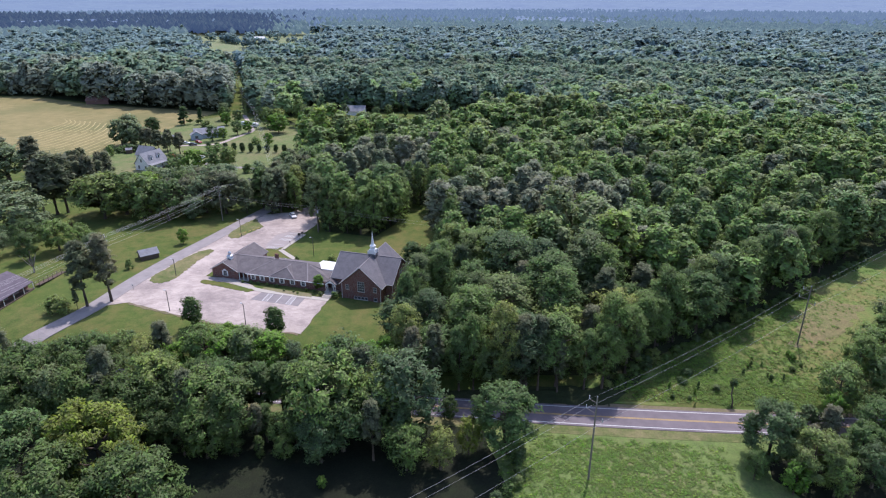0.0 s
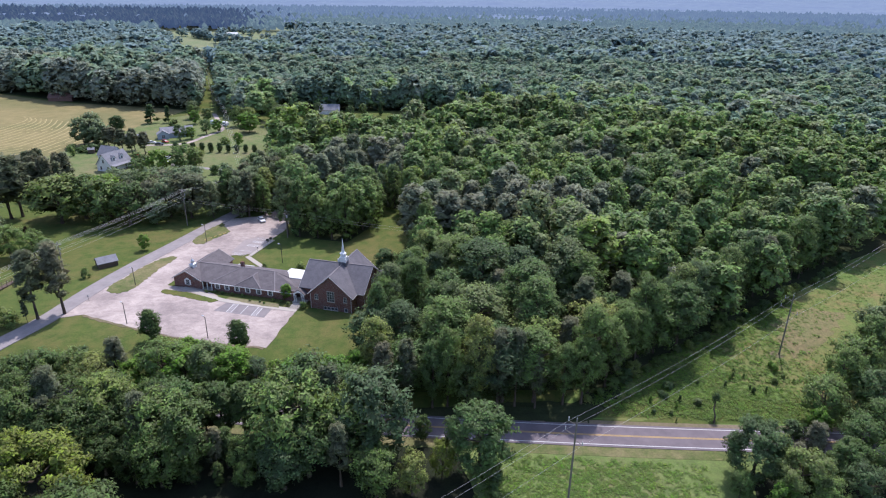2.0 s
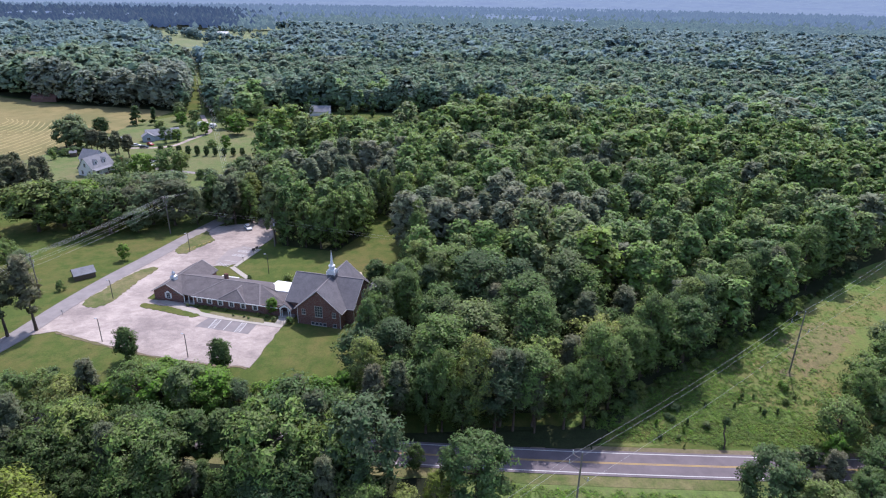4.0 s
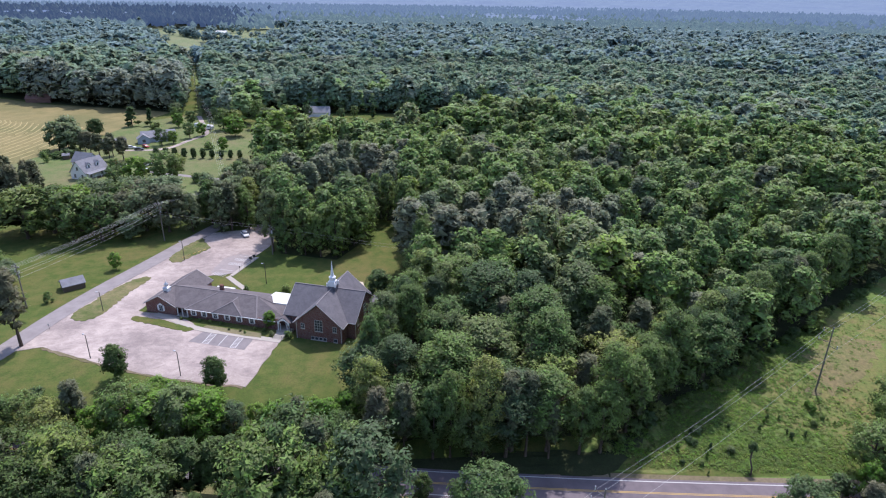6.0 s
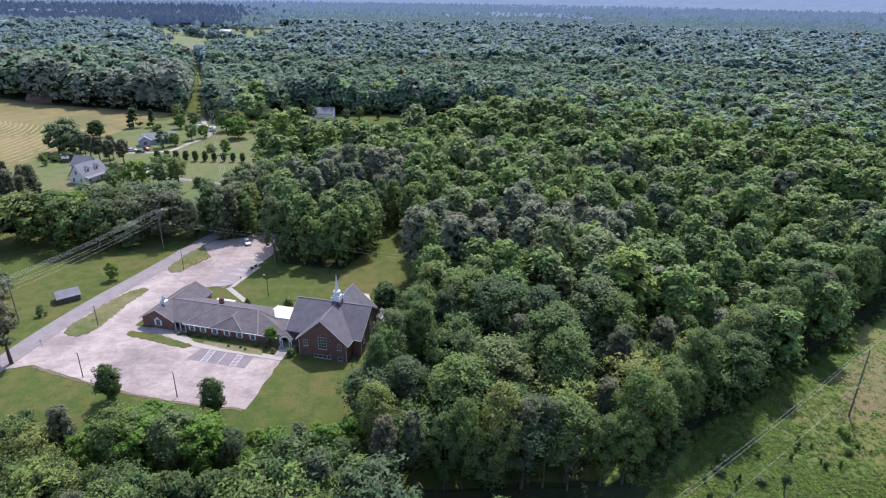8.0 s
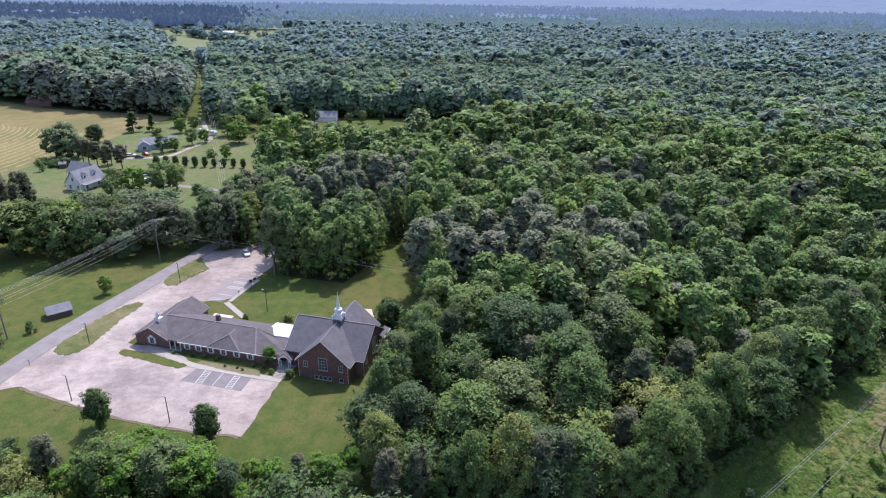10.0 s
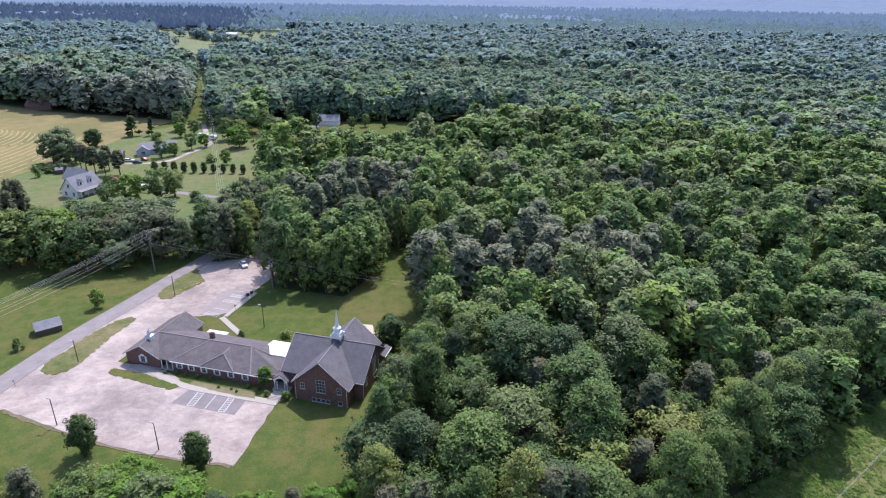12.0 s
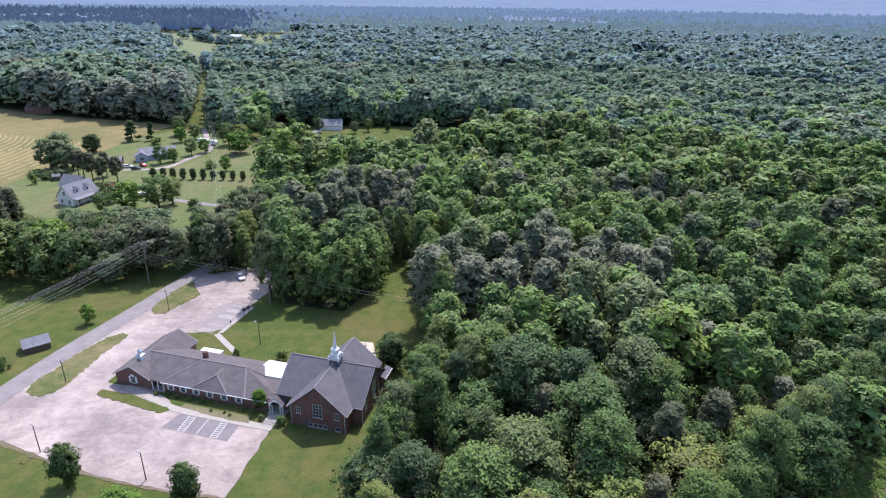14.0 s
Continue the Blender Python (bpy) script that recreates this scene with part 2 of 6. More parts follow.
M_TRIM = simple("off_white_paint", (0.52, 0.50, 0.49), 0.6, 0.3, vary=0.12, scale=1.0)
M_MEMBRANE = simple("white_roof_membrane", (0.80, 0.79, 0.75), 0.6, 0.3, vary=0.06, scale=1.0)
M_CONCRETE = simple("concrete", (0.42, 0.38, 0.33), 0.9, 0.2, vary=0.15, scale=1.5)
M_STRIPE = simple("white_road_paint", (0.60, 0.59, 0.57), 0.7, 0.2, vary=0.12, scale=2.0)
M_YELLOW = simple("yellow_road_paint", (0.50, 0.34, 0.12), 0.7, 0.2, vary=0.12, scale=2.0)
M_POLE = simple("weathered_pole_wood", (0.20, 0.175, 0.15), 0.9, 0.15, vary=0.3, scale=2.0)
M_DARKMETAL = simple("dark_metal", (0.06, 0.055, 0.05), 0.5, 0.5, vary=0.2)
M_STEEL = simple("galvanised_steel", (0.55, 0.56, 0.58), 0.4, 0.5, metal=0.7, vary=0.1)
M_WIRE = simple("aluminium_wire", (0.55, 0.54, 0.52), 0.5, 0.5, vary=0.1)
M_CERAMIC = simple("grey_ceramic", (0.45, 0.46, 0.48), 0.3, 0.5, vary=0.1)
M_SIDING = simple("white_siding", (0.82, 0.82, 0.84), 0.6, 0.3, vary=0.07, scale=1.2)
M_BLUESIDING = simple("pale_blue_siding", (0.42, 0.47, 0.58), 0.6, 0.3, vary=0.07)
M_GREYROOF = m_shingle("grey_shingles", (0.20, 0.20, 0.215), (0.28, 0.28, 0.30))
M_PURPLEROOF = m_shingle("faded_purple_shingles", (0.105, 0.088, 0.105), (0.150, 0.125, 0.145))
M_REDROOF = m_shingle("brown_red_roof", (0.14, 0.085, 0.075), (0.20, 0.12, 0.105))
M_BROWN = simple("brown_boards", (0.12, 0.09, 0.07), 0.85, 0.2, vary=0.25)
M_TARP = simple("cream_surround", (0.58, 0.50, 0.38), 0.85, 0.2, vary=0.15)


def m_glass(name, tint):
    m = Mat(name, 0.12, 0.6)
    m.base(m.mix(m.noise(1.5, 2), tint, tuple(c * 1.6 for c in tint)))
    return m.m


M_GLASS = m_glass("window_glass", (0.05, 0.055, 0.065))

# ---- small building kit ----
def mesh_from(name, verts, faces, mat):
    me = bpy.data.meshes.new(name)
    me.from_pydata([tuple(v) for v in verts], [], [tuple(f) for f in faces])
    me.materials.append(mat)
    me.update()
    return me


def part(name, geo, mat, parent=None, label=""):
    """One mesh object from a bmesh or (verts, faces), under a thing or a part."""
    if isinstance(geo, tuple):
        me = mesh_from(name, geo[0], geo[1], mat)
    else:
        me = bpy.data.meshes.new(name)
        bmesh.ops.recalc_face_normals(geo, faces=geo.faces)
        geo.to_mesh(me)
        geo.free()
        me.materials.append(mat)
    ob = new(name, me)
    if parent is not None:
        ob.parent = parent
    return tagged(ob, label)


def empty(name, m, label="", category="", group="", kind=""):
    ob = new(name)
    ob.matrix_basis = m
    ob.empty_display_size = 0.5
    return tagged(ob, label, category, group, kind)


def add_box(bm, x0, x1, y0, y1, z0, z1):
    vs = [bm.verts.new(p) for p in ((x0, y0, z0), (x1, y0, z0), (x1, y1, z0), (x0, y1, z0), (x0, y0, z1), (x1, y0, z1), (x1, y1, z1), (x0, y1, z1))]
    for f in ((3, 2, 1, 0), (4, 5, 6, 7), (0, 1, 5, 4), (1, 2, 6, 5), (2, 3, 7, 6), (3, 0, 4, 7)):
        bm.faces.new([vs[i] for i in f])
    return bm


def box(x0, x1, y0, y1, z0, z1, bevel=0.0):
    bm = add_box(bmesh.new(), x0, x1, y0, y1, z0, z1)
    if bevel:
        bmesh.ops.bevel(bm, geom=bm.edges[:], offset=bevel, segments=1, affect="EDGES")
    return bm


def slab(points, thick):
    """A flat sheet of any outline with thickness below it."""
    bm = bmesh.new()
    a = [bm.verts.new(p) for p in points]
    b = [bm.verts.new((p[0], p[1], p[2] - thick)) for p in points]
    bm.faces.new(a)
    bm.faces.new(b[::-1])
    n = len(a)
    for i in range(n):
        bm.faces.new((a[i], b[i], b[(i + 1) % n], a[(i + 1) % n]))
    return bm


def prism(outline, axis, lo, hi):
    """Extrude an outline of (p, z) along x or y between lo and hi."""
    bm = bmesh.new()
    put = (lambda p, z, d: (d, p, z)) if axis == "x" else (lambda p, z, d: (p, d, z))
    a = [bm.verts.new(put(p, z, lo)) for p, z in outline]
    b = [bm.verts.new(put(p, z, hi)) for p, z in outline]
    bm.faces.new(a)
    bm.faces.new(b[::-1])
    n = len(a)
    for i in range(n):
        bm.faces.new((a[i], b[i], b[(i + 1) % n], a[(i + 1) % n]))
    return bm


def tube(points, radii, sides=6, cap=True):
    """Verts and faces of a tapered tube along points."""
    vs, fs = [], []
    for i, (p, r) in enumerate(zip(points, radii)):
        a, b = Vector(points[max(i - 1, 0)]), Vector(points[min(i + 1, len(points) - 1)])
        q = (b - a).to_track_quat("Z", "Y")
        for k in range(sides):
            w = 2 * math.pi * k / sides
            vs.append(tuple(Vector(p) + q @ Vector((math.cos(w) * r, math.sin(w) * r, 0))))
    for i in range(len(points) - 1):
        for k in range(sides):
            j = (k + 1) % sides
            fs.append((i * sides + k, i * sides + j, (i + 1) * sides + j, (i + 1) * sides + k))
    if cap:
        fs.append(tuple(range(sides))[::-1])
        fs.append(tuple((len(points) - 1) * sides + k for k in range(sides)))
    return vs, fs


def merged(*geos):
    vs, fs = [], []
    for v, f in geos:
        o = len(vs)
        vs += list(v)
        fs += [tuple(i + o for i in g) for g in f]
    return vs, fs


def inside(x, y, poly):
    ok, n = False, len(poly)
    for i in range(n):
        (x0, y0), (x1, y1) = poly[i], poly[(i + 1) % n]
        if (y0 > y) != (y1 > y) and x < (x1 - x0) * (y - y0) / (y1 - y0) + x0:
            ok = not ok
    return ok


# ---- the lie of the land ----
def road_y(x):
    return 111.2 - 0.105 * x + 0.0003 * x * x if x > -120 else 128.1 - 0.177 * (x + 120)


def slope(y):
    s = min(max((145 - y) / 38, 0), 1)
    z = -4.2 * s * s * (3 - 2 * s)
    if y < 100:
        z -= 1.6 * min((100 - y) / 25, 1) ** 2
    return z


def land(x, y):
    """Height of the ground: a level plateau that falls to the main road and the meadow before it; level across the road."""
    if y > 180:
        return 0.0
    r = road_y(x)
    w = min(max((abs(y - r) - 4.5) / 6.0, 0), 1)
    w = w * w * (3 - 2 * w)
    return slope(r) + (slope(y) - slope(r)) * w


def ground_lines(lo, hi, near_lo, near_hi, step, grow):
    out, v, s = [], near_lo, step
    while v < near_hi:
        out.append(v)
        v += step
    s = step
    while v < hi:
        out.append(v)
        s *= grow
        v += s
    out.append(hi)
    v, s, front = near_lo, step, []
    while True:
        s *= grow
        v -= s
        if v < lo:
            break
        front.append(v)
    return [lo] + front[::-1] + out


def lay(name, outline, mat, lift, label="", category="", step=3.0, ragged=0.0, kind="structure", seed=1, thick=0.25):
    """A sheet of ground cover of any outline, draped on the land, with its edge turned down into the soil."""
    rng = random.Random(seed)
    pts, n = [], len(outline)
    for i in range(n):
        (x0, y0), (x1, y1) = outline[i], outline[(i + 1) % n]
        k = max(1, int(math.hypot(x1 - x0, y1 - y0) / step))
        for j in range(k):
            f = j / k
            w = ragged * (rng.random() + rng.random() - 1.0)
            u = ragged * (rng.random() + rng.random() - 1.0)
            pts.append((x0 + (x1 - x0) * f + w, y0 + (y1 - y0) * f + u))
    bm = bmesh.new()
    vs = [bm.verts.new((x, y, 0)) for x, y in pts]
    bm.faces.new(vs)
    ys = [p[1] for p in pts]
    if min(ys) < 146:
        y = max(min(ys), 60) + 2.5
        while y < min(max(ys), 146):
            bmesh.ops.bisect_plane(bm, geom=bm.verts[:] + bm.edges[:] + bm.faces[:], plane_co=(0, y, 0), plane_no=(0, 1, 0))
            y += 2.5
    for v in bm.verts:
        v.co.z = land(v.co.x, v.co.y) + lift
    edge = [e for e in bm.edges if len(e.link_faces) == 1]
    got = bmesh.ops.extrude_edge_only(bm, edges=edge)
    for v in got["geom"]:
        if isinstance(v, bmesh.types.BMVert):
            v.co.z -= thick
    ob = part(name, bm, mat, None)
    return tagged(ob, label, category, "", kind)


xs = ground_lines(-5000, 5000, -170, 190, 5.0, 1.25)
ys = ground_lines(-5000, 5000, 50, 260, 3.0, 1.25)
gv = [(x, y, land(x, y)) for y in ys for x in xs]
nx = len(xs)
gf = [(j * nx + i, j * nx + i + 1, (j + 1) * nx + i + 1, (j + 1) * nx + i) for j in range(len(ys) - 1) for i in range(nx - 1)]
ground = tagged(part("ground", (gv, gf), M_LAWN), "mown summer grass with drier straw-coloured patches", "ground", kind="structure")
for f in ground.data.polygons:
    f.use_smooth = True

# main road: asphalt strip with its painted lines
def strip(name, path, half_l, half_r, mat, lift, thick=0.2, **tags):
    """A ribbon along a path of points, with a turned-down edge."""
    vs, fs = [], []
    n = len(path)
    for i, (x, y) in enumerate(path):
        ax, ay = path[max(i - 1, 0)]
        bx, by = path[min(i + 1, n - 1)]
        d = math.hypot(bx - ax, by - ay)
        nxx, nyy = -(by - ay) / d, (bx - ax) / d
        for off, dz in ((half_l, -thick), (half_l, 0), (-half_r, 0), (-half_r, -thick)):
            px, py = x + nxx * off, y + nyy * off
            vs.append((px, py, land(px, py) + lift + dz))
    for i in range(n - 1):
        for k in range(3):
            a = i * 4 + k
            fs.append((a, a + 1, a + 5, a + 4)[::-1])
    ob = part(name, (vs, fs), mat)
    return tagged(ob, **tags)


road_path = [(x, road_y(x)) for x in np.arange(-260, 261, 4.0)]
strip("road_main", road_path, 3.5, 3.5, M_ROAD, 0.14, label="grey asphalt two-lane country road", category="road", kind="structure")
strip("verge_far", [(x, y + 4.2) for x, y in road_path], 0.6, 0.75, M_DIRT, 0.075, label="dry straw-coloured grass road verge", category="verge", kind="structure")
strip("verge_near", [(x, y - 4.6) for x, y in road_path], 1.1, 1.6, M_ISLE, 0.06, label="dry straw-coloured grass road verge", category="verge", kind="structure")
for nm, off, w, mt in (("edge_line_far", 2.85, 0.09, M_STRIPE), ("edge_line_near", -2.85, 0.09, M_STRIPE), ("centre_line_a", 0.14, 0.07, M_YELLOW), ("centre_line_b", -0.14, 0.07, M_YELLOW)):
    lab = "solid white painted road edge line" if "edge" in nm else "solid yellow painted road centre line"
    strip(nm, [(x, y + off) for x, y in road_path], w, w, mt, 0.152, 0.01, label=lab, category="road marking", kind="structure")

# side road climbing past the church
SIDE = [(-150, 74), (-124, 105), (-106.5, 128.5), (-99.5, 139.0), (-95.0, 149.5), (-91.5, 166.0), (-86.8, 182.7), (-80.6, 200.0), (-71.8, 225.5), (-60, 258), (-54, 300), (-58, 345), (-66, 392), (-70, 430), (-66, 470)]
def smooth_path(pts, step=3.0):
    out = []
    for i in range(len(pts) - 1):
        p0, p1, p2, p3 = (Vector((*pts[min(max(j, 0), len(pts) - 1)], 0)) for j in (i - 1, i, i + 1, i + 2))
        k = max(2, int((p2 - p1).length / step))
        for j in range(k):
            t = j / k
            q = 0.5 * ((2 * p1) + (p2 - p0) * t + (2 * p0 - 5 * p1 + 4 * p2 - p3) * t * t + (3 * p1 - p0 - 3 * p2 + p3) * t ** 3)
            out.append((q.x, q.y))
    return out + [tuple(pts[-1])]


strip("road_side", smooth_path(SIDE), 2.7, 2.7, M_SIDE, 0.16, 0.3, label="narrow pale worn asphalt side road", category="road", kind="structure")

# church car parks: pale gravel over old asphalt
LOT = [(-93, 166), (-95.5, 150), (-86.5, 152.6), (-73.2, 146.6), (-59.2, 141.4), (-46, 138.0), (-36.0, 136.4), (-34.8, 139.5), (-32.1, 153.4), (-45, 157.0), (-52, 159.8),
       (-57, 164.5), (-62.2, 168.2), (-67.5, 169.0), (-71.5, 170.2), (-69.5, 178), (-66, 188.5), (-61.9, 191.4), (-56.6, 192.2), (-53.4, 193.7), (-50, 205), (-46.2, 217), (-49, 233), (-54, 236),
       (-60, 229), (-70, 226), (-75.5, 213.6), (-79, 204), (-84, 189)]
lay("car_park", LOT, M_GRAVEL, 0.09, "pale pinkish gravel church car park", "car park", step=1.6, ragged=0.35)
lay("dirt_edge", [(-88, 153.4), (-73.4, 147.4), (-59.4, 142.2), (-46, 138.8), (-36.6, 137.4), (-36.6, 136.0), (-46, 137.4), (-59.2, 140.7), (-73.6, 146.0), (-86, 151.4)], M_DIRT, 0.06, "worn brown dirt edge of the car park", "dirt edge", 1.2, 0.35)
ISLE1 = [(-87.2, 167.4), (-87.3, 170.5), (-83.3, 183.9), (-80.1, 189.6), (-77.6, 191.4), (-76.0, 190.6), (-76.2, 187.6), (-78.0, 182.0), (-79.6, 171.0), (-80.4, 167.0), (-82.8, 165.0), (-85.6, 165.2)]
ISLE2 = [(-75.6, 203.4), (-75.7, 207), (-74.4, 213.6), (-71.0, 222.0), (-65.5, 212.5), (-69.7, 205.0), (-71.4, 201.6), (-73.8, 201.2)]
STRIP = [(-71.3, 167.2), (-64.6, 165.6), (-54.1, 160.2), (-55.8, 159.0), (-62.0, 161.6), (-69.4, 164.2), (-71.8, 165.6)]
lay("grass_island", ISLE1, M_ISLE, 0.17, "long dry grass island between road and car park", "grass island", 0.7, 0.5)
lay("grass_island", ISLE2, M_ISLE, 0.17, "rounded dry grass island beside the side road", "grass island", 0.7, 0.45)
lay("grass_strip", STRIP, M_LAWN, 0.17, "narrow green grass strip before the church wing", "grass strip", 0.7, 0.35)
lay("asphalt_patch", [(-51.7, 158.9), (-38.6, 155.2), (-39.6, 150.3), (-53.7, 154.4)], M_PATCH, 0.105, "darker asphalt patch with marked bays", "asphalt", 1.5, 0.1)
lay("asphalt_patch", [(-60.2, 194.2), (-58.8, 204.5), (-55.0, 207.8), (-50.2, 206.6), (-51.6, 199.0), (-53.6, 193.2), (-57.0, 191.6)], M_WORN, 0.105, "darker asphalt patch with hatched bays", "asphalt", 1.5, 0.15)
# rough meadow, hay field, woodland floors
lay("meadow_near", [(x, road_y(x) - 5.8) for x in np.arange(-120, 121, 8.0)] + [(130, 40), (-120, 40)], M_MEADOW, 0.03, "lush rough meadow grass beside the road", "meadow", 8, 0.5)
lay("meadow_far", [(30, 113.5), (60, 111), (110, 106), (170, 120), (215, 215), (150, 192), (97, 161), (69, 144), (43, 128), (33, 119)], M_DRYMEADOW, 0.03, "rough green meadow under the power line", "meadow", 4, 0.6)

lay("yard", [(-198, 318), (-150, 277), (-97, 268), (-91, 240), (-76, 238), (-64, 285), (-66, 330), (-72, 380), (-100, 402), (-120, 430), (-150, 440), (-185, 400)], M_YARD, 0.03, "sunlit pale grass of the house yards", "yard", 5, 1.5)

lay("dry_grass", [(101.7, 152.2), (108.5, 154.0), (114.7, 150.9), (109.0, 143.5), (102.5, 138.2), (96.0, 133.0), (90.5, 131.7), (89.0, 137.2), (91.5, 141.0), (93.0, 145.2), (96.0, 147.5)], M_VERGE, 0.045, "tan dry patch in the rough meadow", "meadow", 1.2, 1.6)
lay("dirt_patch", [(84.6, 131.2), (87.6, 131.0), (89.0, 132.4), (87.2, 134.0), (84.9, 133.4)], M_DIRT, 0.075, "bare tan dirt round a power pole", "dirt patch", 0.8, 0.5)


def m_hay():
    m = Mat("cut_hay", 0.95, 0.1)
    mid, fine, big = m.noise(0.12, 5, 0.7), m.noise(1.2, 4, 0.8), m.noise(0.02, 3)
    c = m.mix(m.ramp(mid, [(0.3, 0.0), (0.7, 1.0)]), (0.200, 0.175, 0.075), (0.285, 0.235, 0.110))
    c = m.mix(m.ramp(big, [(0.45, 0.0), (0.65, 0.7)]), c, (0.150, 0.155, 0.065))
    m.base(m.shift(c, 0.01, 0.2, 0.6, fine))
    m.bump(fine, 0.6, 0.15)
    return m.m


M_HAY = m_hay()
FIELD = [(-460, 520), (-345, 527), (-262, 481), (-190, 462), (-163, 452), (-172, 398), (-181, 342), (-191, 306), (-245, 318), (-300, 300), (-420, 330)]
lay("hay_field", FIELD, M_HAY, 0.05, "golden freshly cut hay field", "field", 12, 1.0)

# ---- trees ----
# each crown: height, foot of the crown, half width, number of boughs, bough radius, tufts to a bough, tuft radius
CROWN_FORM = {
    "broad": (13.5, 1.8, 5.2, 24, (1.7, 2.7), 10, (0.55, 1.05)),
    "great": (13.5, 1.4, 5.2, 30, (1.4, 2.2), 12, (0.45, 0.85)),
    "tall": (19.0, 3.5, 4.4, 28, (1.5, 2.4), 9, (0.55, 1.00)),
    "dome": (17.0, 4.0, 4.8, 20, (1.8, 2.7), 8, (0.60, 1.10)),
    "column": (20.0, 0.6, 4.0, 32, (1.4, 2.2), 9, (0.50, 1.00)),
    "pine": (18.0, 5.0, 3.6, 28, (1.0, 1.6), 8, (0.45, 0.80)),
    "young": (7.5, 0.8, 2.8, 18, (1.0, 1.5), 7, (0.35, 0.65)),
    "egg": (6.0, 0.3, 2.2, 26, (0.9, 1.25), 8, (0.30, 0.50)),
    "cone": (6.0, 0.3, 1.7, 12, (0.5, 0.8), 6, (0.25, 0.45)),
    "shrub": (2.6, 0.1, 1.5, 12, (0.65, 0.95), 6, (0.25, 0.45)),
}


def girth(kind, f):
    """Half width of a crown, as a share of its widest, at a share f of its height."""
    if kind == "cone":
        return 1.0 - 0.92 * f
    if kind == "pine":
        return min(1.0, 0.55 + 1.6 * f) * (1.06 - f) ** 0.45
    if kind == "tall":
        return (0.62 + 1.0 * f) if f < 0.38 else max(1 - ((f - 0.38) / 0.64) ** 2.2, 0.02) ** 0.62
    if kind == "column":
        return (0.80 + 0.45 * f) if f < 0.45 else max(1 - ((f - 0.45) / 0.57) ** 2.2, 0.02) ** 0.65
    if kind == "dome":
        return max(1 - f ** 1.9, 0.0) ** 0.68
    if kind == "shrub":
        return max(1 - f * f, 0.0) ** 0.5
    z = 2 * f - 1
    return max(1 - abs(z) ** 2.3, 0.0) ** 0.5


def boughs_of(kind, rng):
    """Tufts of a crown whose foot is at the origin: their middles, radii and the middles of their boughs."""
    h, base, w, n, (r0, r1), tufts, (t0, t1) = CROWN_FORM[kind]
    mid, rad, own = [], [], []
    lean = rng.normal(0, 0.05 * w, 2)
    spin = rng.uniform(0, 6.28)
    for i in range(n):
        f = 0.06 + 0.94 * ((i + rng.uniform(0.1, 0.9)) / n) ** 0.85
        R = rng.uniform(r0, r1) * (0.72 if f > 0.85 else 1.0)
        g = max(girth(kind, f) * w - R * 0.8, 0.0) * rng.uniform(0.70, 1.0)
        a = spin + i * 2.4 + rng.uniform(-0.5, 0.5)
        b = np.array([g * np.cos(a) + lean[0] * f, g * np.sin(a) + lean[1] * f, min(base + f * (h - base), h - R * 0.85)])
        for _ in range(tufts):
            d = rng.normal(size=3) + np.array([np.cos(a) * 0.5, np.sin(a) * 0.5, 0.35])
            d /= np.linalg.norm(d)
            mid.append(b + d * R * rng.uniform(0.55, 0.85) * np.array([1, 1, 0.9]))
            rad.append(rng.uniform(t0, t1))
            own.append(b)
    return np.array(mid), np.array(rad), np.array(own), h, base


def leaves(kind, seed, n, size, slim=0.8, core=0.13, upper=False, spiky=0.55):
    """Leaf sprays of a crown: corner points, three to a spray, and the way each spray's bough swells there."""
    rng = np.random.default_rng(seed)
    c, r, own, h, base = boughs_of(kind, rng)
    wt = r ** 2 * np.where(c[:, 2] > base + 0.42 * (h - base), 1.0, 0.5 if upper else 1.0)
    i = rng.choice(len(c), n, p=wt / np.sum(wt))
    d = rng.normal(size=(n, 3)) + np.array([0, 0, 0.2])
    d /= np.linalg.norm(d, axis=1)[:, None]
    p = c[i] + d * (r[i] * rng.uniform(0.45, 1.12, n))[:, None]
    bough = p - own[i]
    bough /= np.linalg.norm(bough, axis=1)[:, None] + 1e-6
    whole = p - np.array([0, 0, base + (h - base) * 0.42])
    whole /= np.linalg.norm(whole, axis=1)[:, None] + 1e-6
    rough = rng.normal(size=(n, 3))
    rough /= np.linalg.norm(rough, axis=1)[:, None]
    swell = d * 0.35 + bough * 0.6 + whole * 0.7 + rough * spiky + np.array([0, 0, 0.25])
    swell /= np.linalg.norm(swell, axis=1)[:, None] + 1e-6
    inner = rng.random(n) < core
    p = np.where(inner[:, None], own[i] + (p - own[i]) * 0.45, p)
    lie = swell + rng.normal(scale=0.45, size=(n, 3))
    lie /= np.linalg.norm(lie, axis=1)[:, None]
    t = np.cross(lie, rng.normal(size=(n, 3)))
    t /= np.linalg.norm(t, axis=1)[:, None] + 1e-6
    b = np.cross(lie, t)
    s = size * rng.uniform(0.55, 1.35, n)[:, None]
    s = np.where(inner[:, None], s * 2.2, s)
    k = np.where(inner[:, None], 1.0, slim)
    q = np.stack([p - t * s * 0.85, p + t * s * 0.5 - b * s * 0.5 * k, p + t * s * 0.65 + b * s * 0.5 * k], axis=1)
    return q.reshape(-1, 3), np.repeat(swell, 3, axis=0)


